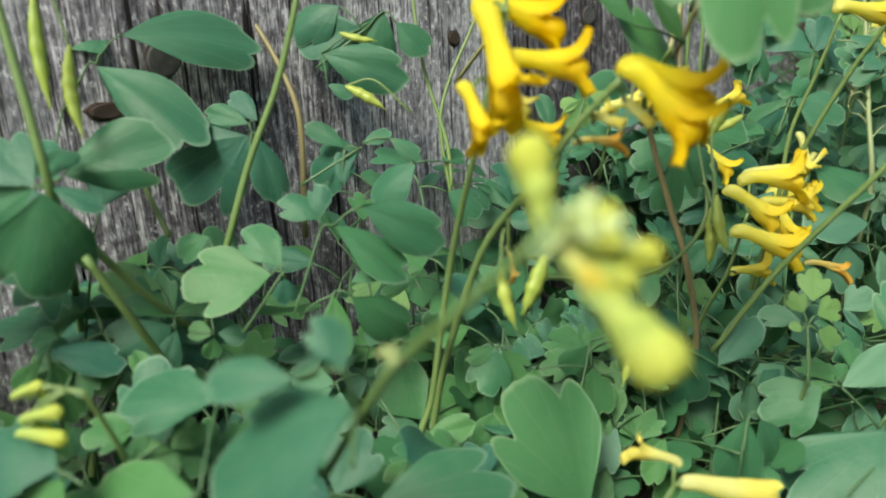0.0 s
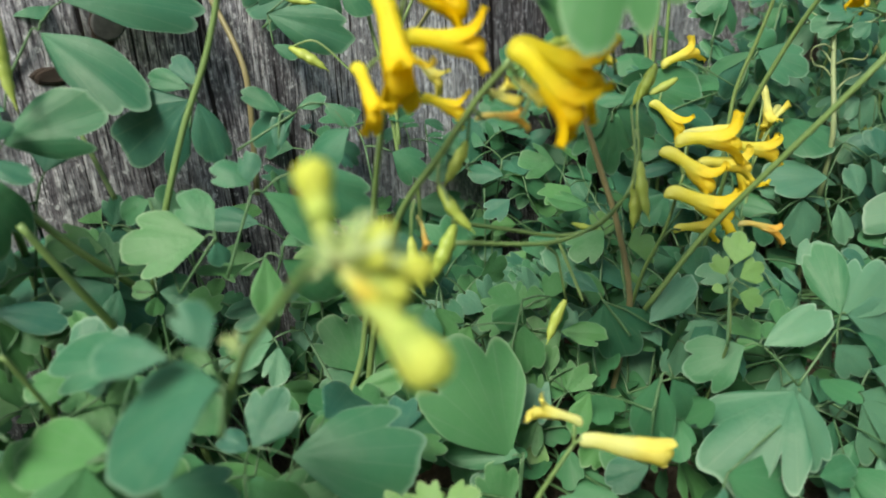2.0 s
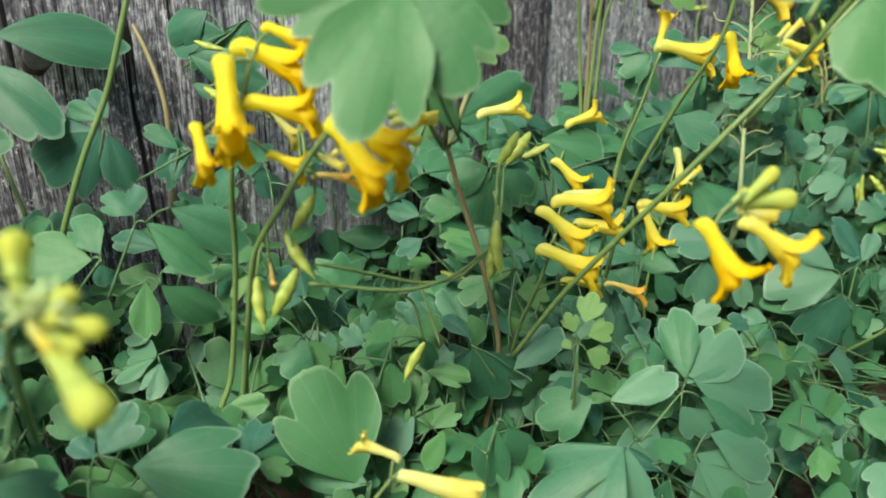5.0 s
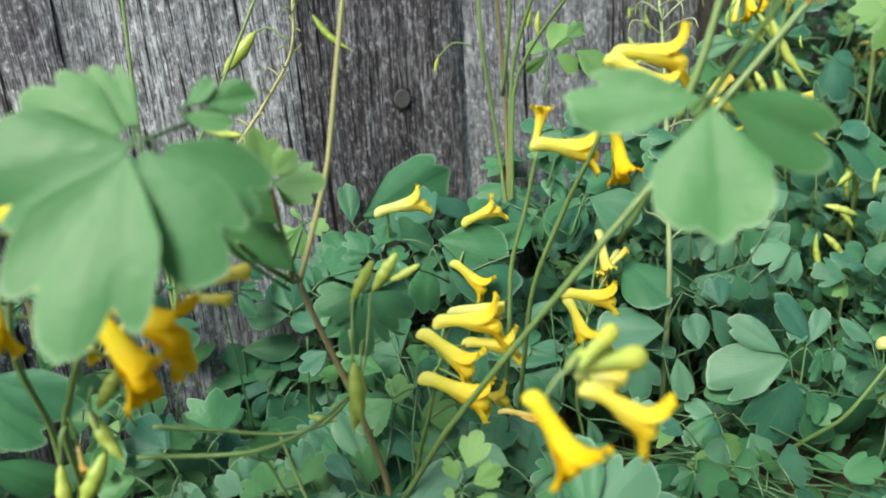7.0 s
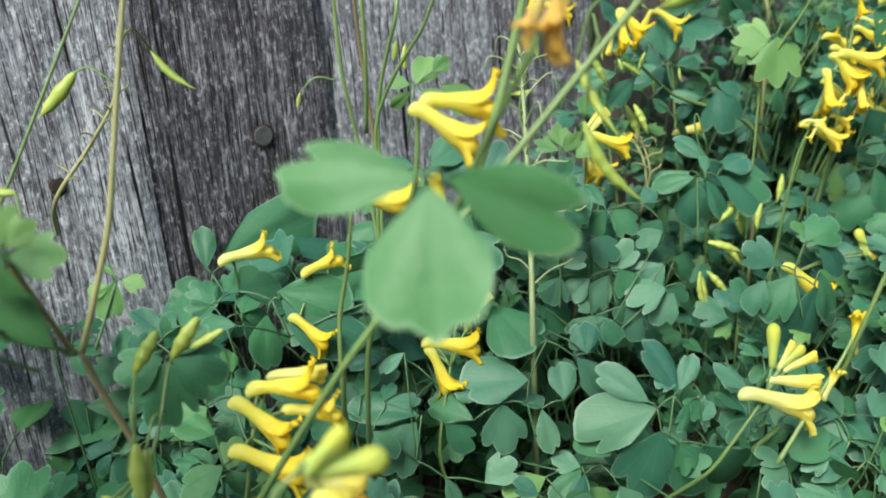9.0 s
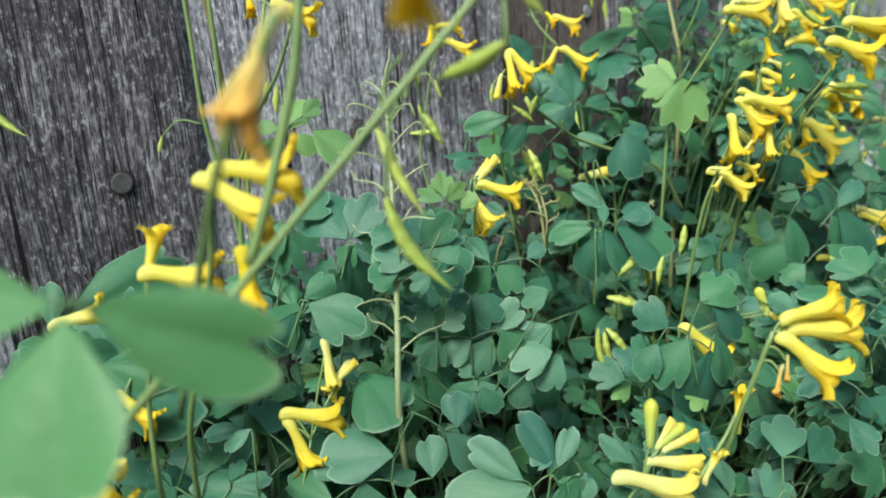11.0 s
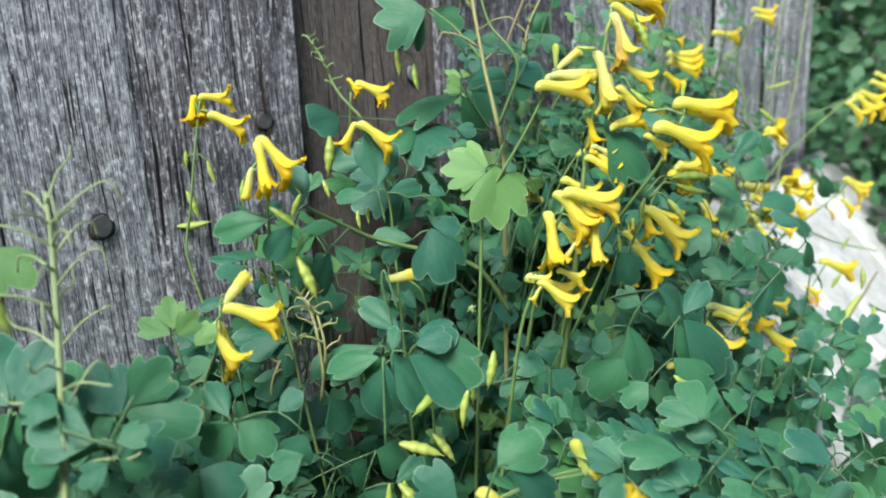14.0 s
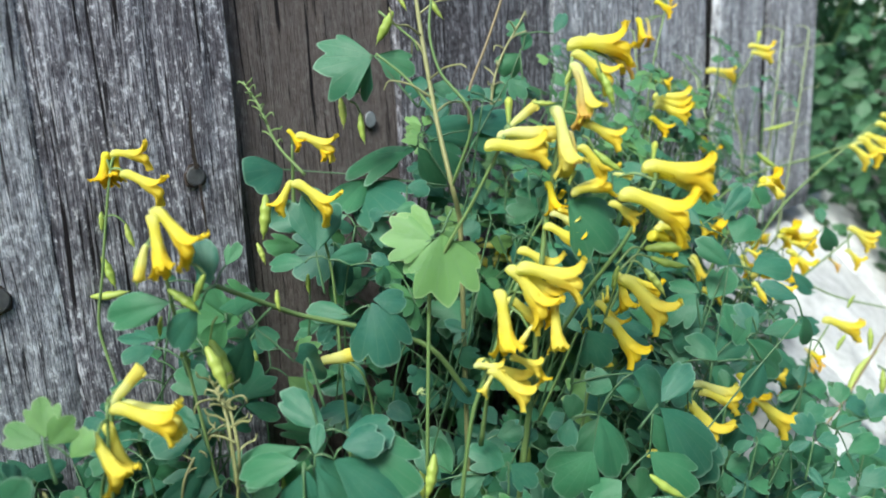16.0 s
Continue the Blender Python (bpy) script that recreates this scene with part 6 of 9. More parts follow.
leaf(PLANTS[5], ((0.1293, -0.0634, 0.0762), (0.1411, -0.0602, 0.1101)), [
    ("three", (0.1411, -0.0602, 0.1101), (0.1304, -0.0518, 0.1089), (-0.63, -0.63, 0.45)),
    ("three", (0.1433, -0.0612, 0.1121), (0.1491, -0.0655, 0.1185), (-0.42, -0.77, 0.48)),
    ("three", (0.1367, -0.0580, 0.1061), (0.1320, -0.0549, 0.0922), (-0.19, -0.89, 0.42)),
    ("three", (0.1469, -0.0667, 0.1052), (0.1510, -0.0711, 0.0930), (-0.19, -0.79, 0.58)),
    ("three", (0.1244, -0.0509, 0.0985), (0.1112, -0.0453, 0.0917), (-0.18, -0.75, 0.64)),
    ("oval", (0.1163, -0.0407, 0.1080), (0.1041, -0.0373, 0.0990), (-0.36, -0.70, 0.62)),
    ("two", (0.1257, -0.0553, 0.0896), (0.1119, -0.0496, 0.0781), (-0.20, -0.77, 0.61)),
    ("three", (0.1546, -0.0799, 0.0870), (0.1642, -0.0857, 0.0804), (-0.34, -0.81, 0.47)),
    ("three", (0.1481, -0.0793, 0.0744), (0.1563, -0.0865, 0.0688), (-0.49, -0.62, 0.62)),
    ("oval", (0.1571, -0.0861, 0.0758), (0.1665, -0.0898, 0.0833), (-0.16, -0.70, 0.70)),
    ("three", (0.1398, -0.0772, 0.0621), (0.1301, -0.0768, 0.0485), (-0.48, -0.60, 0.64)),
    ("three", (0.1413, -0.0843, 0.0466), (0.1421, -0.0889, 0.0355), (-0.23, -0.67, 0.71)),
    ("two", (0.1361, -0.0692, 0.0755), (0.1280, -0.0617, 0.0786), (-0.38, -0.53, 0.75)),
    ("three", (0.1307, -0.0678, 0.0673), (0.1353, -0.0787, 0.0595), (-0.35, -0.75, 0.56))])
pod(PLANTS[5], (0.1613, -0.1078, 0.1166), (0.1521, -0.1034, 0.1084))
pod(PLANTS[5], (0.1363, -0.0717, 0.1582), (0.1380, -0.0779, 0.1455))
pod(PLANTS[5], (0.1540, -0.0810, 0.1716), (0.1533, -0.0827, 0.1657))
pod(PLANTS[5], (0.1471, -0.1021, 0.1008), (0.1571, -0.1121, 0.0959))
pod(PLANTS[5], (0.1419, -0.1023, 0.0892), (0.1412, -0.1089, 0.0702))
pod(PLANTS[5], (0.1442, -0.1042, 0.0890), (0.1488, -0.1120, 0.0785))
pod(PLANTS[4], (0.1140, -0.0831, 0.0797), (0.1202, -0.0884, 0.0792))
pod(PLANTS[5], (0.1765, -0.1165, 0.1263), (0.1720, -0.1173, 0.1146))
pod(PLANTS[5], (0.1674, -0.1133, 0.1151), (0.1633, -0.1143, 0.1037))
raceme(PLANTS[4], ((0.0979, -0.0668, 0.0000), (0.1098, -0.0635, 0.0977), (0.1071, -0.0704, 0.1269), (0.1093, -0.0702, 0.1502)), 0.0008, 0.0006, [
    ("shut", (0.1097, -0.0706, 0.1502), (0.1180, -0.0742, 0.1584)),
    ("open", (0.1102, -0.0709, 0.1501), (0.1220, -0.0835, 0.1423)),
    ("open", (0.1023, -0.0763, 0.1474), (0.1065, -0.0847, 0.1343))])
raceme(PLANTS[4], ((0.0982, -0.1243, 0.0000), (0.1103, -0.1785, 0.0789), (0.1079, -0.1857, 0.0976), (0.1129, -0.1912, 0.1224)), 0.0012, 0.0009, [
    ("open", (0.1148, -0.1915, 0.1256), (0.1302, -0.2026, 0.1293)),
    ("open", (0.1173, -0.1910, 0.1217), (0.1356, -0.2064, 0.1204)),
    ("open", (0.1126, -0.1934, 0.1229), (0.1219, -0.2067, 0.1077)),
    ("open", (0.1205, -0.1894, 0.1220), (0.1351, -0.2010, 0.1227)),
    ("dry", (0.1129, -0.1945, 0.1136), (0.1092, -0.1947, 0.1047)),
    ("dry", (0.1146, -0.1949, 0.1161), (0.1127, -0.1963, 0.1082))])
raceme(PLANTS[5], ((0.1572, -0.1173, 0.0000), (0.1520, -0.1447, 0.0522), (0.1458, -0.1438, 0.0767), (0.1481, -0.1388, 0.0948)), 0.0011, 0.0006, [
    ("open", (0.1477, -0.1368, 0.0994), (0.1564, -0.1497, 0.0840)),
    ("gold", (0.1477, -0.1377, 0.0862), (0.1504, -0.1442, 0.0748)),
    ("bud", (0.1719, -0.1563, 0.1000), (0.1708, -0.1515, 0.1102)),
    ("shut", (0.1707, -0.1538, 0.1037), (0.1739, -0.1583, 0.0989))])
leaf(PLANTS[5], ((0.1395, -0.1500, 0.0820), (0.1409, -0.1446, 0.0996)), [
    ("two", (0.1405, -0.1449, 0.0978), (0.1277, -0.1414, 0.0837), (-0.68, -0.50, 0.54)),
    ("oval", (0.1452, -0.1502, 0.0939), (0.1394, -0.1522, 0.0664), (-0.26, -0.60, 0.75)),
    ("oval", (0.1478, -0.1505, 0.0989), (0.1510, -0.1568, 0.0797), (-0.25, -0.29, 0.92)),
    ("three", (0.1359, -0.1397, 0.1018), (0.1286, -0.1321, 0.1099), (-0.78, -0.36, 0.51)),
    ("three", (0.1462, -0.1451, 0.1097), (0.1565, -0.1506, 0.1176), (-0.44, -0.58, 0.68)),
    ("oval", (0.1489, -0.1474, 0.1094), (0.1608, -0.1563, 0.0959), (-0.58, -0.42, 0.69)),
    ("two", (0.1319, -0.1383, 0.0969), (0.1233, -0.1383, 0.0864), (-0.55, -0.50, 0.66))])
leaf(PLANTS[4], ((0.0730, -0.1116, 0.0760), (0.0732, -0.1073, 0.0879)), [
    ("three", (0.0745, -0.1085, 0.0877), (0.0653, -0.1056, 0.0810), (-0.35, -0.80, 0.50)),
    ("round", (0.0763, -0.1093, 0.0893), (0.0779, -0.1145, 0.0810), (-0.62, -0.45, 0.65)),
    ("round", (0.0455, -0.0818, 0.0955), (0.0416, -0.1065, 0.0930), (-0.37, -0.54, 0.76)),
    ("three", (0.0732, -0.0808, 0.0871), (0.0800, -0.0893, 0.0791), (-0.45, -0.51, 0.73))])
raceme(PLANTS[5], ((0.1443, -0.0481, 0.0000), (0.1305, -0.0061, 0.1472), (0.1333, -0.0085, 0.1700), (0.1371, -0.0116, 0.1936), (0.1394, -0.0110, 0.2022)), 0.0007, 0.0005, [
    ("gold", (0.1392, -0.0091, 0.2079), (0.1366, -0.0102, 0.1968)),
    ("gold", (0.1426, -0.0094, 0.2081), (0.1407, -0.0107, 0.1981)),
    ("open", (0.1404, -0.0103, 0.2075), (0.1498, -0.0193, 0.2059)),
    ("open", (0.1419, -0.0135, 0.2017), (0.1513, -0.0243, 0.1940)),
    ("gold", (0.1414, -0.0073, 0.2069), (0.1392, -0.0070, 0.1966))])
pod(PLANTS[5], (0.1321, 0.0097, 0.1807), (0.1297, 0.0085, 0.1697), (0.1390, 0.0041, 0.1828))
pod(PLANTS[5], (0.1399, 0.0048, 0.1876), (0.1388, 0.0035, 0.1802))
pod(PLANTS[5], (0.1452, -0.0015, 0.1830), (0.1460, -0.0049, 0.1742), (0.1396, 0.0041, 0.1847))
pod(PLANTS[5], (0.1373, 0.0025, 0.1723), (0.1387, -0.0021, 0.1616))
pod(PLANTS[5], (0.1320, 0.0033, 0.1596), (0.1421, -0.0054, 0.1608))
raceme(PLANTS[5], ((0.1485, -0.0723, 0.0000), (0.1375, -0.0547, 0.1493), (0.1298, -0.0679, 0.1738), (0.1265, -0.0728, 0.1931)), 0.0007, 0.0005, [
    ("open", (0.1272, -0.0719, 0.1979), (0.1330, -0.0812, 0.1850)),
    ("open", (0.1256, -0.0737, 0.1965), (0.1248, -0.0779, 0.1804)),
    ("shut", (0.1237, -0.0714, 0.1891), (0.1208, -0.0717, 0.1795))])
pod(PLANTS[5], (0.1350, -0.0790, 0.1798), (0.1313, -0.0781, 0.1720), (0.1320, -0.0756, 0.1822))
pod(PLANTS[5], (0.1275, -0.0732, 0.1765), (0.1323, -0.0796, 0.1699), (0.1278, -0.0717, 0.1824))
pod(PLANTS[5], (0.1234, -0.0670, 0.1849), (0.1217, -0.0678, 0.1772), (0.1286, -0.0711, 0.1867))
pod(PLANTS[5], (0.1420, -0.0622, 0.1563), (0.1441, -0.0687, 0.1409), (0.1448, -0.0627, 0.1627))
raceme(PLANTS[5], ((0.1841, -0.0674, 0.0000), (0.1968, -0.0448, 0.1581), (0.1942, -0.0420, 0.1820), (0.1879, -0.0397, 0.1933)), 0.0007, 0.0005, [
    ("open", (0.1874, -0.0389, 0.1946), (0.1815, -0.0370, 0.1835)),
    ("open", (0.1871, -0.0413, 0.1948), (0.1957, -0.0525, 0.1837))])
raceme(PLANTS[5], ((0.2053, -0.0096, 0.1781), (0.2023, -0.0176, 0.2041)), 0.0011, 0.0006, [
    ("gold", (0.2007, -0.0186, 0.2098), (0.2031, -0.0229, 0.2029)),
    ("open", (0.2026, -0.0208, 0.2083), (0.2122, -0.0317, 0.2011)),
    ("gold", (0.2074, -0.0259, 0.2060), (0.2090, -0.0296, 0.1985))])
pod(PLANTS[6], (0.2117, -0.0364, 0.2201), (0.2105, -0.0386, 0.2094), (0.2174, -0.0413, 0.2211))
pod(PLANTS[6], (0.2158, -0.0419, 0.2144), (0.2149, -0.0444, 0.2036), (0.2140, -0.0390, 0.2184))
pod(PLANTS[5], (0.1863, -0.0232, 0.1884), (0.1827, -0.0246, 0.1731))
pod(PLANTS[5], (0.1920, -0.0368, 0.1609), (0.1909, -0.0380, 0.1538))
pod(PLANTS[5], (0.1810, -0.0234, 0.1723), (0.1817, -0.0264, 0.1645))
raceme(PLANTS[5], ((0.1817, -0.0787, 0.0000), (0.1929, -0.0674, 0.1180), (0.1871, -0.0709, 0.1347), (0.1828, -0.0653, 0.1403)), 0.0006, 0.0005, [
    ("shut", (0.1765, -0.0600, 0.1389), (0.1894, -0.0710, 0.1413))])
raceme(PLANTS[4], ((0.0987, -0.0578, 0.0000), (0.1111, -0.0455, 0.1103), (0.1118, -0.0588, 0.1322), (0.1133, -0.0632, 0.1492)), 0.0008, 0.0006, [
    ("pale", (0.1143, -0.0646, 0.1474), (0.1264, -0.0772, 0.1425)),
    ("open", (0.1096, -0.0668, 0.1445), (0.1107, -0.0725, 0.1292)),
    ("shut", (0.1138, -0.0637, 0.1492), (0.1201, -0.0672, 0.1563))])
raceme(PLANTS[6], ((0.2319, -0.0818, 0.0000), (0.2198, -0.1136, 0.1282), (0.2222, -0.1168, 0.1696), (0.2237, -0.1174, 0.1814), (0.2272, -0.1200, 0.2059), (0.2328, -0.1215, 0.2309)), 0.0013, 0.0007, [
    ("open", (0.2319, -0.1199, 0.2334), (0.2461, -0.1332, 0.2319)),
    ("open", (0.2329, -0.1215, 0.2312), (0.2401, -0.1311, 0.2209)),
    ("pale", (0.2302, -0.1241, 0.2281), (0.2308, -0.1297, 0.2118)),
    ("dry", (0.2292, -0.1252, 0.2262), (0.2284, -0.1295, 0.2100)),
    ("pale", (0.2233, -0.1228, 0.2165), (0.2226, -0.1283, 0.1969)),
    ("dry", (0.2280, -0.1239, 0.2091), (0.2277, -0.1269, 0.1981)),
    ("open", (0.2314, -0.1263, 0.2113), (0.2385, -0.1348, 0.2044)),
    ("open", (0.2294, -0.1263, 0.2051), (0.2338, -0.1336, 0.1945)),
    ("open", (0.2247, -0.1261, 0.1920), (0.2344, -0.1343, 0.1941)),
    ("gold", (0.2245, -0.1182, 0.1947), (0.2244, -0.1211, 0.1850)),
    ("open", (0.2223, -0.1186, 0.1826), (0.2294, -0.1273, 0.1748)),
    ("pale", (0.2226, -0.1205, 0.1861), (0.2284, -0.1271, 0.1816)),
    ("shut", (0.2262, -0.1270, 0.1934), (0.2312, -0.1312, 0.1947)),
    ("open", (0.2417, -0.1198, 0.2356), (0.2498, -0.1298, 0.2269)),
    ("dry", (0.2427, -0.1269, 0.2289), (0.2479, -0.1330, 0.2245))])
pod(PLANTS[6], (0.2324, -0.1314, 0.2244), (0.2332, -0.1351, 0.2148), (0.2307, -0.1280, 0.2306))
pod(PLANTS[6], (0.2268, -0.1326, 0.2040), (0.2319, -0.1392, 0.1975), (0.2252, -0.1300, 0.2079))
pod(PLANTS[6], (0.2244, -0.1250, 0.2218), (0.2264, -0.1254, 0.2263))
pod(PLANTS[6], (0.2255, -0.1276, 0.1984), (0.2229, -0.1266, 0.1939))
pod(PLANTS[6], (0.2349, -0.1277, 0.2259), (0.2364, -0.1314, 0.2180))
pod(PLANTS[6], (0.2167, -0.1192, 0.2178), (0.2218, -0.1240, 0.2171))
raceme(PLANTS[6], ((0.1876, -0.0891, 0.0000), (0.2026, -0.0881, 0.1604), (0.2038, -0.0956, 0.1755), (0.2085, -0.1026, 0.1891), (0.2134, -0.1112, 0.2070)), 0.0008, 0.0006, [
    ("shut", (0.2137, -0.1106, 0.2101), (0.2252, -0.1216, 0.2080)),
    ("open", (0.2081, -0.1092, 0.2071), (0.2215, -0.1225, 0.2030)),
    ("shut", (0.2154, -0.1117, 0.2113), (0.2226, -0.1166, 0.2169)),
    ("bud", (0.2154, -0.1117, 0.2113), (0.2169, -0.1107, 0.2191)),
    ("pale", (0.2148, -0.1077, 0.2091), (0.2257, -0.1185, 0.2060))])
raceme(PLANTS[6], ((0.2465, -0.0700, 0.0000), (0.2390, -0.0960, 0.1150), (0.2330, -0.1220, 0.1560), (0.2310, -0.1400, 0.1784), (0.2342, -0.1475, 0.1954)), 0.0009, 0.0007, [
    ("open", (0.2327, -0.1446, 0.2003), (0.2468, -0.1591, 0.1948)),
    ("open", (0.2252, -0.1426, 0.1939), (0.2389, -0.1578, 0.1848)),
    ("open", (0.2276, -0.1376, 0.1901), (0.2328, -0.1443, 0.1836)),
    ("bud", (0.2347, -0.1463, 0.2006), (0.2362, -0.1462, 0.2058)),
    ("open", (0.2372, -0.1439, 0.1979), (0.2493, -0.1568, 0.1917)),
    ("shut", (0.2296, -0.1371, 0.1976), (0.2333, -0.1410, 0.1958))])
raceme(PLANTS[6], ((0.1825, -0.0983, 0.0000), (0.1942, -0.1066, 0.0980), (0.1973, -0.1101, 0.1275), (0.2018, -0.1143, 0.1449), (0.2097, -0.1195, 0.1693)), 0.0009, 0.0007, [
    ("open", (0.2083, -0.1172, 0.1729), (0.2142, -0.1273, 0.1571)),
    ("open", (0.2083, -0.1198, 0.1733), (0.2220, -0.1342, 0.1665)),
    ("open", (0.2170, -0.1256, 0.1620), (0.2150, -0.1285, 0.1465)),
    ("open", (0.2028, -0.1181, 0.1670), (0.2011, -0.1225, 0.1479)),
    ("shut", (0.2097, -0.1236, 0.1559), (0.2058, -0.1218, 0.1503)),
    ("pale", (0.1954, -0.1138, 0.1458), (0.2025, -0.1207, 0.1442)),
    ("open", (0.1988, -0.1171, 0.1448), (0.2055, -0.1265, 0.1340)),
    ("pale", (0.1989, -0.1178, 0.1428), (0.1951, -0.1163, 0.1368)),
    ("open", (0.2123, -0.1172, 0.1709), (0.2198, -0.1274, 0.1599)),
    ("gold", (0.2156, -0.1225, 0.1592), (0.2164, -0.1249, 0.1535)),
    ("open", (0.2037, -0.1207, 0.1476), (0.2108, -0.1260, 0.1425)),
    ("gold", (0.2130, -0.1221, 0.1434), (0.2136, -0.1246, 0.1369))])
raceme(PLANTS[6], ((0.2478, -0.0773, 0.0000), (0.2463, -0.1046, 0.0737), (0.2588, -0.1081, 0.1263), (0.2665, -0.1121, 0.1537)), 0.0009, 0.0006, [
    ("open", (0.2679, -0.1123, 0.1571), (0.2676, -0.1164, 0.1431)),
    ("open", (0.2671, -0.1144, 0.1569), (0.2760, -0.1279, 0.1393)),
    ("open", (0.2626, -0.1120, 0.1425), (0.2676, -0.1216, 0.1260)),
    ("shut", (0.2583, -0.1109, 0.1333), (0.2596, -0.1145, 0.1256)),
    ("open", (0.2722, -0.1128, 0.1546), (0.2804, -0.1222, 0.1482))])
pod(PLANTS[6], (0.2437, -0.1380, 0.1734), (0.2541, -0.1476, 0.1727), (0.2367, -0.1330, 0.1690))
pod(PLANTS[6], (0.2445, -0.1394, 0.1709), (0.2525, -0.1477, 0.1676), (0.2370, -0.1338, 0.1673))
pod(PLANTS[6], (0.2678, -0.1224, 0.1600), (0.2712, -0.1285, 0.1505), (0.2640, -0.1183, 0.1621))
pod(PLANTS[6], (0.2618, -0.1165, 0.1613), (0.2586, -0.1165, 0.1523))
pod(PLANTS[6], (0.2516, -0.1114, 0.1482), (0.2509, -0.1130, 0.1408))
pod(PLANTS[5], (0.2021, -0.0811, 0.1007), (0.1996, -0.0828, 0.0879))
pod(PLANTS[6], (0.2285, -0.1039, 0.1044), (0.2251, -0.1041, 0.0935))
pod(PLANTS[6], (0.2404, -0.1427, 0.1035), (0.2473, -0.1513, 0.0959))
raceme(PLANTS[7], ((0.2700, -0.0828, 0.0000), (0.2833, -0.1155, 0.0616), (0.2903, -0.1205, 0.0886), (0.2957, -0.1261, 0.1087)), 0.0009, 0.0006, [
    ("pale", (0.2960, -0.1254, 0.1118), (0.3073, -0.1378, 0.1048)),
    ("open", (0.2972, -0.1275, 0.1086), (0.3070, -0.1385, 0.1018)),
    ("open", (0.2924, -0.1240, 0.1059), (0.3000, -0.1359, 0.0896)),
    ("open", (0.2706, -0.1222, 0.0923), (0.2820, -0.1335, 0.0891)),
    ("gold", (0.2975, -0.1196, 0.0902), (0.3034, -0.1270, 0.0835))])
raceme(PLANTS[7], ((0.3353, -0.0952, 0.0000), (0.3354, -0.1204, 0.0508), (0.3451, -0.1222, 0.0736), (0.3522, -0.1244, 0.0872)), 0.0008, 0.0006, [
    ("open", (0.3504, -0.1227, 0.0873), (0.3592, -0.1356, 0.0715)),
    ("open", (0.3548, -0.1239, 0.0964), (0.3622, -0.1315, 0.0936)),
    ("open", (0.3539, -0.1274, 0.0824), (0.3604, -0.1356, 0.0749)),
    ("gold", (0.3478, -0.1175, 0.0969), (0.3513, -0.1250, 0.0826))])
raceme(PLANTS[8], ((0.3556, -0.0583, 0.0000), (0.3693, -0.0467, 0.1429), (0.3822, -0.0476, 0.1777), (0.3925, -0.0471, 0.2098)), 0.0008, 0.0006, [
    ("open", (0.3916, -0.0461, 0.2105), (0.4059, -0.0602, 0.2067)),
    ("open", (0.3915, -0.0471, 0.2066), (0.4037, -0.0608, 0.1981)),
    ("gold", (0.3891, -0.0468, 0.2005), (0.3943, -0.0544, 0.1911)),
    ("gold", (0.3941, -0.0460, 0.2180), (0.3997, -0.0520, 0.2148)),
    ("open", (0.3923, -0.0473, 0.2085), (0.4044, -0.0602, 0.2022))])
raceme(PLANTS[8], ((0.3946, -0.0396, 0.1729), (0.4048, -0.0359, 0.2149), (0.4190, -0.0364, 0.2552)), 0.0008, 0.0006, [
    ("gold", (0.4151, -0.0323, 0.2569), (0.4205, -0.0395, 0.2494)),
    ("open", (0.4172, -0.0325, 0.2625), (0.4225, -0.0391, 0.2564)),
    ("gold", (0.4071, -0.0275, 0.2489), (0.4065, -0.0313, 0.2347)),
    ("dry", (0.4103, -0.0304, 0.2487), (0.4097, -0.0343, 0.2345))])
raceme(PLANTS[9], ((0.4967, 0.0018, 0.1582), (0.5186, -0.0087, 0.1887), (0.5445, -0.0207, 0.2261), (0.5509, -0.0227, 0.2381)), 0.0008, 0.0006, [
    ("open", (0.5447, -0.0184, 0.2339), (0.5562, -0.0306, 0.2281)),
    ("bud", (0.5485, -0.0222, 0.2329), (0.5515, -0.0222, 0.2416)),
    ("open", (0.5219, -0.0021, 0.2198), (0.5363, -0.0169, 0.2142)),
    ("open", (0.5452, -0.0202, 0.2296), (0.5548, -0.0307, 0.2236))])
raceme(PLANTS[9], ((0.4088, -0.0606, 0.1463), (0.4605, -0.0613, 0.1615), (0.5153, -0.0684, 0.1649), (0.5378, -0.0863, 0.1732)), 0.0009, 0.0006, [
    ("open", (0.5378, -0.0863, 0.1732), (0.5454, -0.0968, 0.1612)),
    ("open", (0.5424, -0.0890, 0.1778), (0.5513, -0.1018, 0.1624)),
    ("open", (0.5452, -0.0910, 0.1792), (0.5558, -0.1034, 0.1703)),
    ("open", (0.5513, -0.0947, 0.1853), (0.5619, -0.1070, 0.1764)),
    ("shut", (0.5378, -0.0863, 0.1732), (0.5468, -0.0938, 0.1748)),
    ("open", (0.5485, -0.0946, 0.1773), (0.5570, -0.1065, 0.1637)),
    ("open", (0.5546, -0.0963, 0.1900), (0.5628, -0.1064, 0.1813))])
stem(PLANTS[9], ((0.4272, -0.0821, 0.1308), (0.4709, -0.0761, 0.1439), (0.5186, -0.0740, 0.1565), (0.5364, -0.0853, 0.1723)), 0.0009, 0.0007, GREEN_STALK)
raceme(PLANTS[9], ((0.4000, -0.0855, 0.0845), (0.4554, -0.0721, 0.1113), (0.4904, -0.0732, 0.1208)), 0.0008, 0.0006, [
    ("open", (0.4899, -0.0709, 0.1266), (0.5032, -0.0848, 0.1206)),
    ("open", (0.4898, -0.0737, 0.1177), (0.4975, -0.0849, 0.1037)),
    ("open", (0.4853, -0.0710, 0.1132), (0.4913, -0.0784, 0.1063)),
    ("open", (0.4895, -0.0719, 0.1225), (0.5017, -0.0847, 0.1168))])
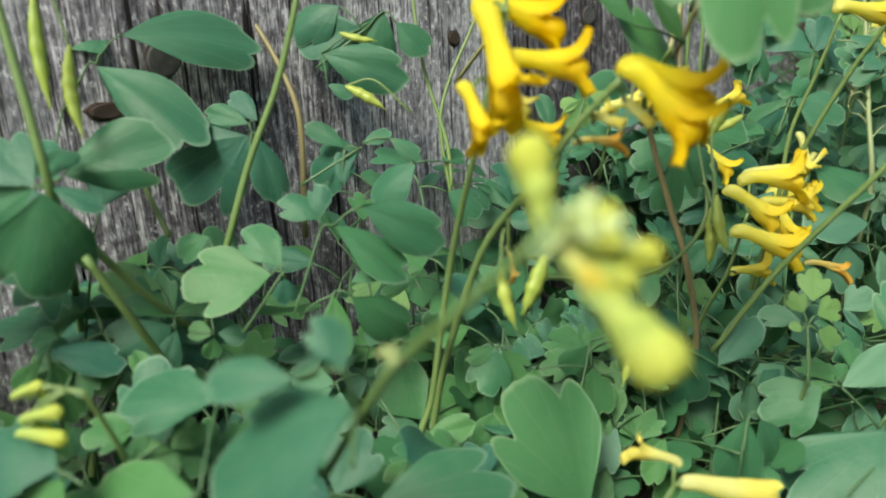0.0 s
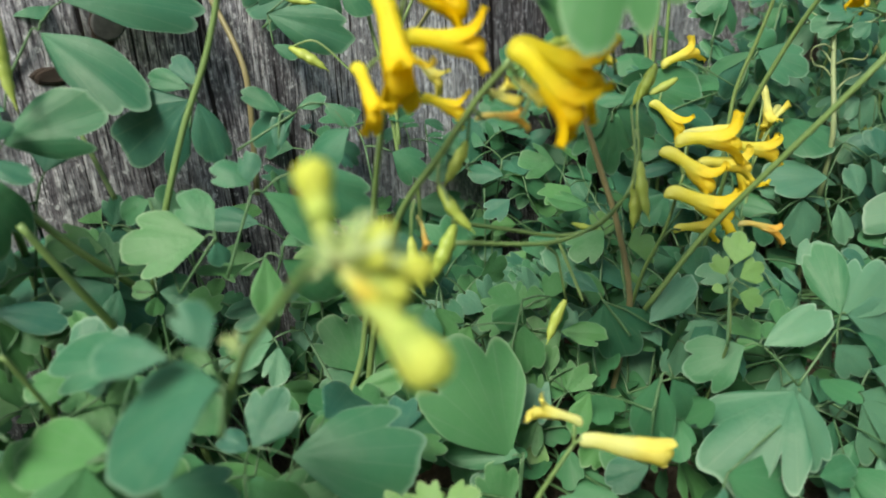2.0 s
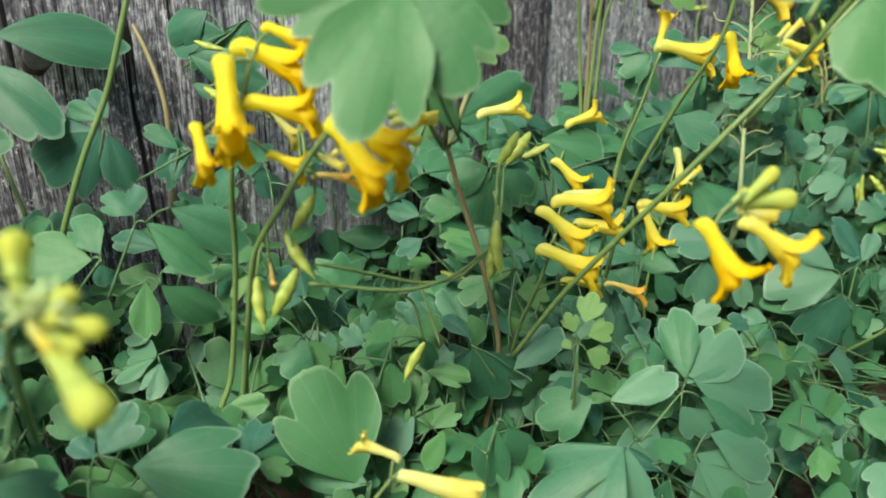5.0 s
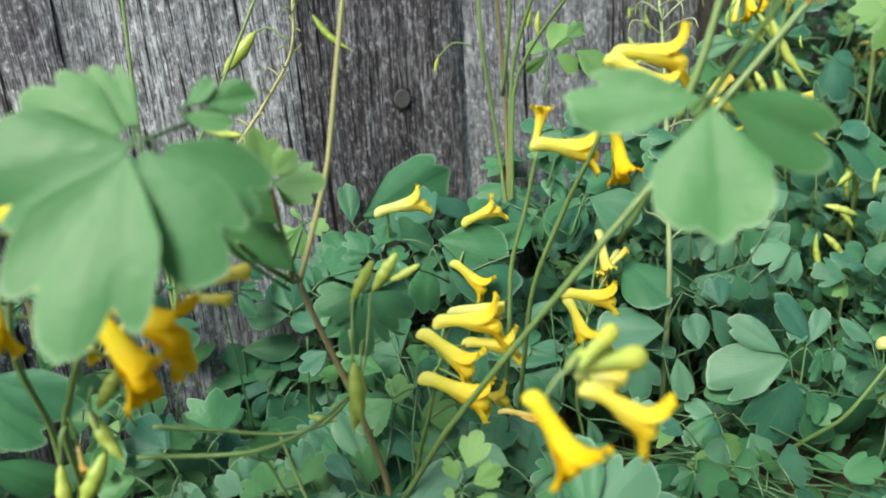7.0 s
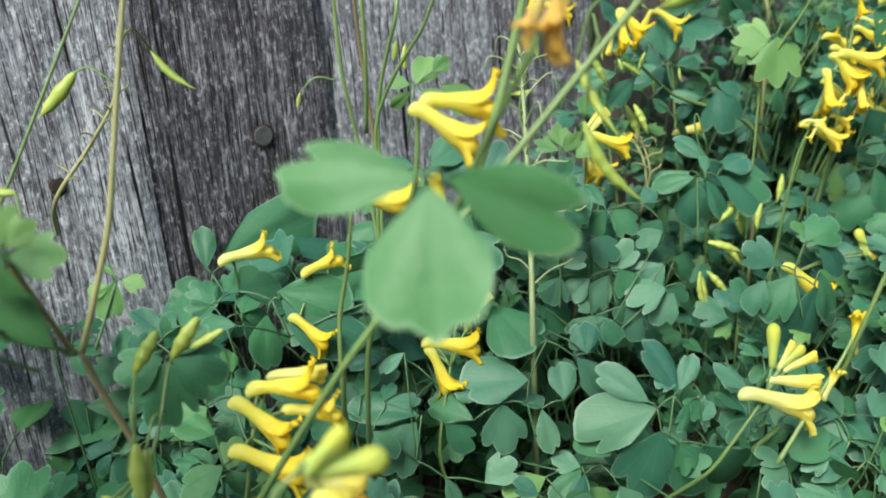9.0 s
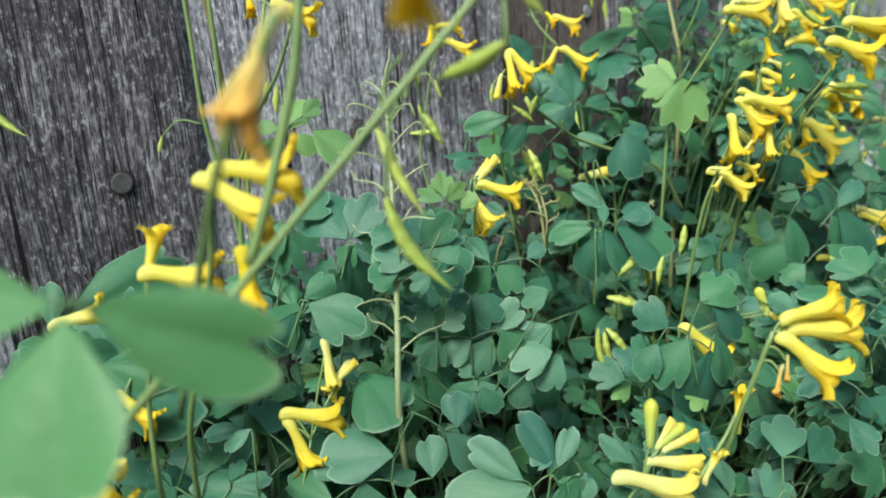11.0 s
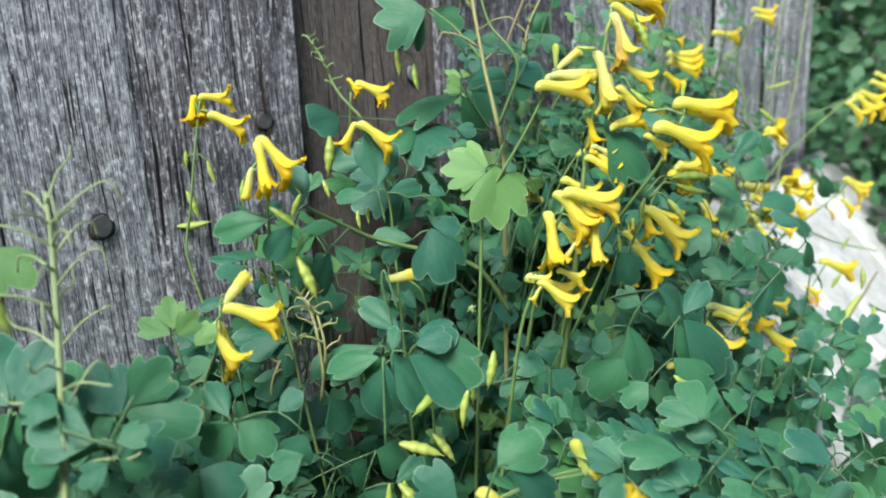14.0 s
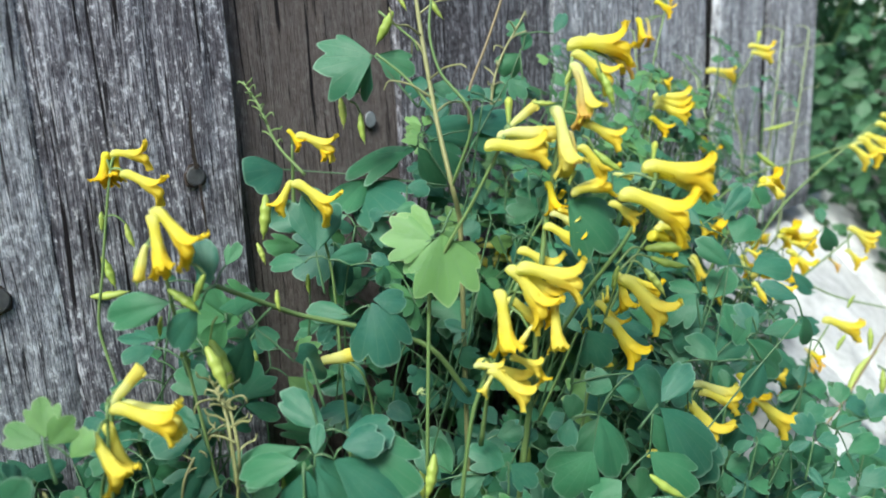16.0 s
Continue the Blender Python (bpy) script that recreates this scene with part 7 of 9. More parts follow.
raceme(PLANTS[9], ((0.4114, -0.0910, 0.1003), (0.4829, -0.0853, 0.1042), (0.5157, -0.0962, 0.1207)), 0.0008, 0.0006, [
    ("open", (0.5179, -0.0958, 0.1285), (0.5278, -0.1079, 0.1182)),
    ("open", (0.5143, -0.0964, 0.1160), (0.5194, -0.1040, 0.1060)),
    ("dry", (0.5056, -0.0897, 0.1118), (0.5103, -0.0961, 0.1050)),
    ("open", (0.5193, -0.0975, 0.1268), (0.5255, -0.1067, 0.1152))])
stem(PLANTS[9], ((0.4008, -0.0866, 0.1280), (0.4588, -0.0893, 0.1101), (0.4846, -0.1034, 0.0955), (0.5035, -0.1228, 0.0881)), 0.0008, 0.0006, GREEN_STALK)
raceme(PLANTS[8], ((0.3996, -0.1174, 0.0695), (0.4407, -0.1104, 0.0786), (0.4597, -0.1106, 0.0888)), 0.0007, 0.0005, [
    ("open", (0.4576, -0.1079, 0.0913), (0.4709, -0.1229, 0.0816))])
raceme(PLANTS[8], ((0.3657, -0.1237, 0.0392), (0.3956, -0.1170, 0.0592), (0.4181, -0.1169, 0.0808)), 0.0007, 0.0005, [
    ("dry", (0.4190, -0.1156, 0.0875), (0.4210, -0.1214, 0.0747)),
    ("dry", (0.4136, -0.1135, 0.0784), (0.4146, -0.1177, 0.0676)),
    ("dry", (0.4212, -0.1181, 0.0860), (0.4238, -0.1234, 0.0764)),
    ("gold", (0.4192, -0.1162, 0.0862), (0.4231, -0.1216, 0.0805)),
    ("gold", (0.4071, -0.1083, 0.0762), (0.4074, -0.1120, 0.0653))])
raceme(PLANTS[8], ((0.3904, -0.0668, 0.0878), (0.3874, -0.0748, 0.1138)), 0.0011, 0.0006, [
    ("open", (0.3837, -0.0740, 0.1189), (0.3945, -0.0851, 0.1144)),
    ("open", (0.3873, -0.0725, 0.1344), (0.3881, -0.0775, 0.1202)),
    ("open", (0.4063, -0.0942, 0.1201), (0.4088, -0.0999, 0.1085)),
    ("open", (0.4063, -0.0893, 0.1358), (0.4106, -0.0945, 0.1314)),
    ("gold", (0.4143, -0.1017, 0.1190), (0.4193, -0.1080, 0.1132)),
    ("open", (0.3951, -0.0759, 0.1460), (0.3997, -0.0809, 0.1438)),
    ("gold", (0.4043, -0.1053, 0.0777), (0.4084, -0.1106, 0.0728)),
    ("shut", (0.3855, -0.0712, 0.1331), (0.3882, -0.0758, 0.1262))])
pod(PLANTS[8], (0.4491, -0.1251, 0.0552), (0.4650, -0.1329, 0.0769))
pod(PLANTS[9], (0.4640, -0.1285, 0.0884), (0.4611, -0.1298, 0.0758))
pod(PLANTS[8], (0.4574, -0.1193, 0.0988), (0.4620, -0.1213, 0.1056))
pod(PLANTS[8], (0.4617, -0.1369, 0.0544), (0.4649, -0.1354, 0.0684))
pod(PLANTS[8], (0.4492, -0.1182, 0.0780), (0.4550, -0.1210, 0.0862))
pod(PLANTS[9], (0.5017, -0.0502, 0.1838), (0.5160, -0.0620, 0.1878))
pod(PLANTS[9], (0.4968, -0.0497, 0.1711), (0.5047, -0.0600, 0.1607))
pod(PLANTS[9], (0.4768, -0.0345, 0.2067), (0.4804, -0.0398, 0.2000))
stem(PLANTS[9], ((0.4150, -0.1076, 0.0120), (0.4320, -0.1164, 0.0336), (0.4491, -0.1251, 0.0552), (0.4694, -0.1343, 0.0852)), 0.0009, 0.0007, BROWN_STALK)
stem(PLANTS[5], ((0.2250, -0.0803, 0.1170), (0.2088, -0.0795, 0.1391), (0.1894, -0.0726, 0.1492), (0.1793, -0.0691, 0.1534), (0.1673, -0.0664, 0.1586), (0.1415, -0.0702, 0.1738)), 0.0012, 0.0009, GREEN_STALK)
leaf(PLANTS[5], ((0.1385, -0.0766, 0.1756), (0.1324, -0.0720, 0.1724)), [
    ("oval", (0.1292, -0.0693, 0.1719), (0.1149, -0.0580, 0.1694), (-0.19, -0.89, 0.41)),
    ("oval", (0.1343, -0.0746, 0.1696), (0.1262, -0.0662, 0.1584), (-0.44, -0.75, 0.50)),
    ("oval", (0.1377, -0.0758, 0.1757), (0.1361, -0.0735, 0.1878), (-0.58, -0.62, 0.52)),
    ("two", (0.1506, -0.0597, 0.1759), (0.1542, -0.0611, 0.1821), (-0.49, -0.73, 0.49))])
leaf(PLANTS[5], ((0.1578, -0.0701, 0.1634), (0.1519, -0.0666, 0.1574)), [
    ("oval", (0.1514, -0.0665, 0.1563), (0.1456, -0.0659, 0.1396), (-0.07, -0.84, 0.53)),
    ("round", (0.1532, -0.0676, 0.1581), (0.1565, -0.0737, 0.1543), (-0.20, -0.73, 0.65)),
    ("two", (0.1503, -0.0638, 0.1615), (0.1638, -0.0471, 0.1658), (-0.62, -0.65, 0.44)),
    ("oval", (0.1597, -0.0766, 0.1481), (0.1805, -0.0690, 0.1437), (-0.66, -0.63, 0.41))])
leaf(PLANTS[5], ((0.1870, -0.0729, 0.1503), (0.1903, -0.0738, 0.1570)), [
    ("three", (0.1908, -0.0741, 0.1579), (0.1891, -0.0834, 0.1410), (-0.44, -0.58, 0.69)),
    ("round", (0.1912, -0.0742, 0.1587), (0.2000, -0.0802, 0.1577), (-0.61, -0.52, 0.60)),
    ("oval", (0.1851, -0.0701, 0.1539), (0.1746, -0.0627, 0.1579), (-0.26, -0.84, 0.48)),
    ("oval", (0.1825, -0.0677, 0.1541), (0.1747, -0.0658, 0.1483), (-0.22, -0.66, 0.72))])
leaf(PLANTS[5], ((0.1587, -0.0923, 0.1391), (0.1571, -0.0870, 0.1514), (0.1562, -0.0923, 0.1316)), [
    ("oval", (0.1518, -0.0892, 0.1288), (0.1359, -0.0773, 0.1199), (-0.50, -0.72, 0.48)),
    ("oval", (0.1528, -0.0909, 0.1260), (0.1484, -0.0865, 0.1103), (-0.46, -0.73, 0.51)),
    ("oval", (0.1540, -0.0919, 0.1264), (0.1585, -0.1044, 0.1148), (-0.38, -0.59, 0.71)),
    ("two", (0.1623, -0.0981, 0.1309), (0.1715, -0.1153, 0.1175), (-0.53, -0.56, 0.64)),
    ("oval", (0.1575, -0.0931, 0.1327), (0.1511, -0.0838, 0.1442), (-0.42, -0.64, 0.64)),
    ("round", (0.1613, -0.0970, 0.1316), (0.1703, -0.1063, 0.1334), (-0.34, -0.57, 0.75))])
leaf(PLANTS[5], ((0.1896, -0.0499, 0.1566), (0.1899, -0.0463, 0.1687)), [
    ("three", (0.1902, -0.0461, 0.1705), (0.1941, -0.0418, 0.1907), (-0.29, -0.74, 0.61)),
    ("oval", (0.1925, -0.0490, 0.1676), (0.2049, -0.0555, 0.1699), (-0.49, -0.80, 0.35)),
    ("oval", (0.1867, -0.0440, 0.1671), (0.1778, -0.0360, 0.1697), (-0.13, -0.82, 0.56)),
    ("round", (0.2060, -0.0621, 0.1648), (0.2050, -0.0625, 0.1576), (-0.14, -0.79, 0.59)),
    ("two", (0.1976, -0.0544, 0.1654), (0.2134, -0.0401, 0.1684), (-0.45, -0.75, 0.48))])
leaf(PLANTS[5], ((0.2079, -0.0945, 0.1867), (0.2030, -0.0929, 0.1774)), [
    ("five", (0.2040, -0.0940, 0.1800), (0.2012, -0.0978, 0.1600), (-0.60, -0.72, 0.34)),
    ("five", (0.2018, -0.0917, 0.1779), (0.1911, -0.0823, 0.1796), (-0.52, -0.70, 0.49)),
    ("three", (0.2062, -0.0945, 0.1770), (0.2122, -0.1002, 0.1690), (-0.58, -0.70, 0.42)),
    ("three", (0.2028, -0.0921, 0.1796), (0.1962, -0.0819, 0.1848), (-0.71, -0.61, 0.36)),
    ("three", (0.1989, -0.0897, 0.1756), (0.1935, -0.0877, 0.1695), (-0.67, -0.43, 0.61))], 1)
leaf(PLANTS[5], ((0.2058, -0.0751, 0.1761), (0.2032, -0.0705, 0.1834)), [
    ("round", (0.2019, -0.0692, 0.1838), (0.1986, -0.0646, 0.1832), (-0.43, -0.81, 0.40)),
    ("round", (0.2047, -0.0716, 0.1842), (0.2093, -0.0768, 0.1848), (-0.73, -0.60, 0.34)),
    ("round", (0.2001, -0.0726, 0.1676), (0.1961, -0.0694, 0.1716), (-0.46, -0.48, 0.75)),
    ("round", (0.2215, -0.0577, 0.1891), (0.2272, -0.0630, 0.1887), (-0.44, -0.75, 0.49))])
leaf(PLANTS[6], ((0.2262, -0.0606, 0.2156), (0.2186, -0.0482, 0.2335)), [
    ("five", (0.2182, -0.0480, 0.2332), (0.2018, -0.0383, 0.2322), (-0.39, -0.78, 0.48)),
    ("three", (0.2194, -0.0490, 0.2335), (0.2278, -0.0575, 0.2278), (-0.51, -0.79, 0.34)),
    ("deep", (0.2173, -0.0475, 0.2323), (0.2101, -0.0383, 0.2229), (-0.50, -0.81, 0.32)),
    ("three", (0.2304, -0.0623, 0.2229), (0.2255, -0.0547, 0.2233), (-0.59, -0.60, 0.55)),
    ("three", (0.2311, -0.0629, 0.2228), (0.2353, -0.0681, 0.2207), (-0.41, -0.88, 0.24))])
leaf(PLANTS[6], ((0.2533, -0.0465, 0.1839), (0.2474, -0.0352, 0.2035)), [
    ("two", (0.2466, -0.0345, 0.1990), (0.2221, -0.0219, 0.1965), (0.05, -0.42, 0.91)),
    ("oval", (0.2492, -0.0365, 0.2045), (0.2699, -0.0467, 0.2072), (-0.53, -0.78, 0.34)),
    ("two", (0.2502, -0.0384, 0.2012), (0.2595, -0.0467, 0.1897), (-0.61, -0.62, 0.48)),
    ("oval", (0.2435, -0.0328, 0.1996), (0.2316, -0.0225, 0.1917), (-0.61, -0.68, 0.41)),
    ("two", (0.2621, -0.0481, 0.2047), (0.2768, -0.0555, 0.2122), (-0.87, -0.44, 0.23)),
    ("three", (0.2769, -0.0559, 0.2229), (0.2793, -0.0621, 0.2163), (-0.74, -0.57, 0.36)),
    ("two", (0.2609, -0.0490, 0.1983), (0.2715, -0.0540, 0.2018), (-0.79, -0.57, 0.23)),
    ("oval", (0.2466, -0.0357, 0.1993), (0.2526, -0.0441, 0.1838), (-0.65, -0.73, 0.19)),
    ("round", (0.2070, -0.0016, 0.1935), (0.1880, -0.0118, 0.1944), (-0.22, -0.84, 0.49)),
    ("oval", (0.2299, -0.0242, 0.1877), (0.2094, -0.0341, 0.1849), (-0.56, -0.66, 0.50)),
    ("three", (0.2279, -0.0230, 0.1857), (0.2229, -0.0463, 0.1850), (-0.48, -0.56, 0.68))])
leaf(PLANTS[6], ((0.2299, -0.1130, 0.1692), (0.2313, -0.1100, 0.1828)), [
    ("three", (0.2308, -0.1093, 0.1837), (0.2233, -0.1033, 0.1852), (-0.81, -0.48, 0.35)),
    ("three", (0.2310, -0.1081, 0.1879), (0.2328, -0.1089, 0.1912), (-0.81, -0.46, 0.36)),
    ("three", (0.2260, -0.1240, 0.1892), (0.2352, -0.1360, 0.1773), (-0.56, -0.51, 0.66)),
    ("oval", (0.2304, -0.1216, 0.1875), (0.2335, -0.1214, 0.1971), (-0.87, -0.33, 0.35)),
    ("oval", (0.2319, -0.1137, 0.1725), (0.2418, -0.1210, 0.1644), (-0.46, -0.60, 0.66))])
leaf(PLANTS[6], ((0.2353, -0.1167, 0.1278), (0.2416, -0.1177, 0.1433)), [
    ("three", (0.2425, -0.1182, 0.1442), (0.2465, -0.1234, 0.1318), (-0.69, -0.42, 0.59)),
    ("oval", (0.2410, -0.1171, 0.1434), (0.2388, -0.1120, 0.1486), (-0.65, -0.52, 0.56)),
    ("three", (0.2449, -0.1261, 0.1253), (0.2399, -0.1199, 0.1301), (-0.73, -0.29, 0.62)),
    ("two", (0.2455, -0.1267, 0.1253), (0.2536, -0.1319, 0.1241), (-0.74, -0.41, 0.53)),
    ("round", (0.2333, -0.1181, 0.1172), (0.2291, -0.1190, 0.1093), (-0.64, -0.26, 0.72)),
    ("oval", (0.2400, -0.1241, 0.1177), (0.2410, -0.1341, 0.0991), (-0.41, -0.53, 0.74)),
    ("three", (0.2365, -0.1244, 0.1063), (0.2271, -0.1179, 0.0919), (-0.69, -0.58, 0.43)),
    ("round", (0.2505, -0.1297, 0.1303), (0.2667, -0.1342, 0.1184), (-0.49, -0.46, 0.74))])
leaf(PLANTS[6], ((0.2469, -0.1343, 0.1135), (0.2529, -0.1375, 0.1211)), [
    ("oval", (0.2528, -0.1377, 0.1202), (0.2661, -0.1551, 0.0995), (-0.56, -0.49, 0.67)),
    ("oval", (0.2537, -0.1381, 0.1215), (0.2615, -0.1422, 0.1339), (-0.60, -0.39, 0.70)),
    ("oval", (0.2511, -0.1367, 0.1185), (0.2559, -0.1431, 0.1032), (-0.66, -0.44, 0.61)),
    ("two", (0.2481, -0.1377, 0.1064), (0.2549, -0.1517, 0.0951), (-0.63, -0.50, 0.59)),
    ("three", (0.2399, -0.1328, 0.0981), (0.2305, -0.1288, 0.0927), (-0.50, -0.44, 0.74))])
leaf(PLANTS[6], ((0.2153, -0.0684, 0.0908), (0.2153, -0.0635, 0.1068)), [
    ("round", (0.2137, -0.0623, 0.1059), (0.2089, -0.0559, 0.1121), (-0.34, -0.69, 0.64)),
    ("round", (0.2005, -0.0498, 0.1078), (0.1955, -0.0431, 0.1086), (-0.34, -0.55, 0.76)),
    ("round", (0.2187, -0.0612, 0.1245), (0.2158, -0.0582, 0.1225), (-0.30, -0.80, 0.52)),
    ("two", (0.2250, -0.0688, 0.1181), (0.2351, -0.0756, 0.1123), (-0.16, -0.86, 0.48)),
    ("two", (0.2288, -0.0686, 0.1298), (0.2349, -0.0765, 0.1256), (-0.69, -0.63, 0.37)),
    ("three", (0.2349, -0.0835, 0.0994), (0.2416, -0.0911, 0.1005), (-0.70, -0.52, 0.49)),
    ("three", (0.2297, -0.0800, 0.0958), (0.2352, -0.0854, 0.0867), (-0.43, -0.58, 0.70)),
    ("oval", (0.2049, -0.0612, 0.0836), (0.1988, -0.0498, 0.0885), (-0.27, -0.73, 0.63)),
    ("two", (0.2204, -0.0744, 0.0865), (0.2168, -0.0674, 0.0987), (-0.43, -0.69, 0.58)),
    ("three", (0.2382, -0.0884, 0.0932), (0.2331, -0.0844, 0.0827), (-0.39, -0.41, 0.82)),
    ("oval", (0.2343, -0.0720, 0.1354), (0.2306, -0.0645, 0.1411), (-0.29, -0.48, 0.83)),
    ("oval", (0.2407, -0.0724, 0.1529), (0.2427, -0.0782, 0.1408), (-0.42, -0.55, 0.73))])
leaf(PLANTS[7], ((0.3002, -0.1283, 0.1011), (0.3048, -0.1276, 0.1173)), [
    ("oval", (0.3033, -0.1262, 0.1174), (0.3199, -0.1350, 0.1259), (-0.65, -0.57, 0.51)),
    ("two", (0.3037, -0.1271, 0.1154), (0.3097, -0.1364, 0.1092), (-0.67, -0.41, 0.62)),
    ("two", (0.3041, -0.1231, 0.1298), (0.2969, -0.1183, 0.1219), (-0.54, -0.67, 0.51)),
    ("oval", (0.3141, -0.1311, 0.1332), (0.3215, -0.1386, 0.1263), (-0.70, -0.56, 0.44)),
    ("oval", (0.3161, -0.1272, 0.1517), (0.3072, -0.1206, 0.1611), (-0.84, -0.44, 0.31)),
    ("three", (0.3050, -0.1201, 0.1421), (0.2930, -0.1157, 0.1355), (-0.63, -0.25, 0.74)),
    ("two", (0.3125, -0.1322, 0.1251), (0.3126, -0.1295, 0.1377), (-0.43, -0.75, 0.50)),
    ("oval", (0.3206, -0.1390, 0.1266), (0.3288, -0.1498, 0.1311), (-0.77, -0.28, 0.57)),
    ("two", (0.3218, -0.1332, 0.1492), (0.3339, -0.1422, 0.1545), (-0.48, -0.45, 0.75)),
    ("oval", (0.3105, -0.1386, 0.0984), (0.3042, -0.1356, 0.0838), (-0.59, -0.54, 0.60))])
leaf(PLANTS[7], ((0.3115, -0.1478, 0.0715), (0.3185, -0.1504, 0.0834)), [
    ("three", (0.3170, -0.1490, 0.0835), (0.3119, -0.1425, 0.0900), (-0.48, -0.57, 0.67)),
    ("three", (0.3200, -0.1518, 0.0833), (0.3299, -0.1580, 0.0838), (-0.82, -0.30, 0.48)),
    ("three", (0.3254, -0.1530, 0.0953), (0.3333, -0.1578, 0.0985), (-0.53, -0.50, 0.68)),
    ("three", (0.3339, -0.1621, 0.0906), (0.3406, -0.1673, 0.0943), (-0.70, -0.14, 0.70)),
    ("oval", (0.3353, -0.1660, 0.0822), (0.3447, -0.1741, 0.0881), (-0.54, -0.50, 0.68)),
    ("three", (0.3257, -0.1603, 0.0725), (0.3322, -0.1675, 0.0771), (-0.58, -0.14, 0.81)),
    ("two", (0.3361, -0.1705, 0.0698), (0.3423, -0.1772, 0.0766), (-0.65, -0.33, 0.68)),
    ("three", (0.3073, -0.1432, 0.0738), (0.2997, -0.1384, 0.0729), (-0.76, -0.41, 0.50)),
    ("two", (0.3173, -0.1537, 0.0690), (0.3239, -0.1594, 0.0660), (-0.76, -0.43, 0.49)),
    ("three", (0.3438, -0.1701, 0.0940), (0.3489, -0.1732, 0.1022), (-0.53, -0.57, 0.62))])
leaf(PLANTS[8], ((0.4239, -0.0878, 0.1025), (0.4383, -0.0949, 0.1215)), [
    ("two", (0.4383, -0.0949, 0.1215), (0.4307, -0.0863, 0.1307), (-0.46, -0.71, 0.54)),
    ("oval", (0.4398, -0.0973, 0.1185), (0.4441, -0.1074, 0.1073), (-0.73, -0.53, 0.43)),
    ("oval", (0.4568, -0.1061, 0.1401), (0.4604, -0.1097, 0.1251), (-0.83, -0.28, 0.47)),
    ("oval", (0.4560, -0.1049, 0.1416), (0.4585, -0.1021, 0.1498), (-0.85, -0.42, 0.32)),
    ("two", (0.4352, -0.0834, 0.1502), (0.4294, -0.0769, 0.1592), (-0.63, -0.56, 0.54)),
    ("two", (0.4331, -0.0779, 0.1617), (0.4409, -0.0864, 0.1554), (-0.61, -0.53, 0.58)),
    ("three", (0.4230, -0.0747, 0.1425), (0.4202, -0.0666, 0.1539), (-0.67, -0.54, 0.51)),
    ("two", (0.4376, -0.1022, 0.0959), (0.4422, -0.1121, 0.0877), (-0.81, -0.22, 0.54)),
    ("oval", (0.4366, -0.0995, 0.1017), (0.4265, -0.0927, 0.0968), (-0.76, -0.42, 0.50))])
stem(PLANTS[6], ((0.2395, -0.0610, 0.0000), (0.2325, -0.0720, 0.1748), (0.2262, -0.0755, 0.1897), (0.2266, -0.0686, 0.2137), (0.2292, -0.0590, 0.2524), (0.2337, -0.0506, 0.3203)), 0.0012, 0.0008, DRY_STALK)
spike(PLANTS[6], ((0.2262, -0.0755, 0.1897), (0.2266, -0.0686, 0.2137), (0.2292, -0.0590, 0.2524), (0.2320, -0.0540, 0.2900)), 0.0009, 0.0006, DRY_STALK, 12, 0.015, 240)
stem(PLANTS[6], ((0.2266, -0.0686, 0.2137), (0.2219, -0.0607, 0.2252), (0.2159, -0.0526, 0.2339)), 0.0007, 0.0005, GREEN_STALK)
stem(PLANTS[6], ((0.2262, -0.0755, 0.1897), (0.2281, -0.0843, 0.2119), (0.2235, -0.0757, 0.2265), (0.2232, -0.0716, 0.2390), (0.2266, -0.0703, 0.2530), (0.2429, -0.0673, 0.3208)), 0.0007, 0.0005, GREEN_STALK)
stem(PLANTS[7], ((0.2625, -0.0479, 0.2068), (0.2650, -0.0462, 0.2194), (0.2730, -0.0483, 0.2360), (0.2814, -0.0502, 0.2546), (0.3100, -0.0534, 0.3181)), 0.0008, 0.0006, BROWN_STALK)
spike(PLANTS[5], ((0.2020, -0.0248, 0.1934), (0.1967, -0.0165, 0.2047), (0.1947, -0.0107, 0.2178), (0.1920, -0.0054, 0.2270)), 0.0006, 0.0004, GREEN_STALK, 16, 0.004, 228)
spike(PLANTS[5], ((0.1371, -0.0788, 0.1191), (0.1383, -0.0752, 0.1344), (0.1404, -0.0679, 0.1416), (0.1414, -0.0613, 0.1437)), 0.0006, 0.0004, DRY_STALK, 10, 0.006, 229)
spike(PLANTS[4], ((0.1128, 0.0341, 0.0997), (0.1150, 0.0256, 0.1235), (0.1159, 0.0308, 0.1430), (0.1181, 0.0347, 0.1624)), 0.0006, 0.0004, DRY_STALK, 14, 0.008, 230)
spike(PLANTS[7], ((0.2911, -0.0410, 0.1784), (0.2908, -0.0327, 0.2042), (0.2970, -0.0312, 0.2273), (0.3102, -0.0362, 0.2499)), 0.0007, 0.0004, DRY_STALK, 14, 0.006, 231)
spike(PLANTS[5], ((0.1298, -0.0554, 0.1060), (0.1328, -0.0553, 0.1156), (0.1418, -0.0538, 0.1244), (0.1476, -0.0529, 0.1219)), 0.0005, 0.0004, DRY_STALK, 8, 0.006, 232)
bracts(PLANTS[5], (0.2058, -0.0774, 0.1236), (0,-0.5,0.8), 0.0025, 233)
stem(PLANTS[6], ((0.2192, -0.0514, 0.2476), (0.2257, -0.0603, 0.2379), (0.2264, -0.0621, 0.2341)), 0.0006, 0.0004, GREEN_STALK)
pod(PLANTS[6], (0.2226, -0.0546, 0.2473), (0.2164, -0.0522, 0.2367))
pod(PLANTS[6], (0.2325, -0.0623, 0.2513), (0.2345, -0.0664, 0.2437))
pod(PLANTS[6], (0.2244, -0.0545, 0.2528), (0.2261, -0.0578, 0.2471))
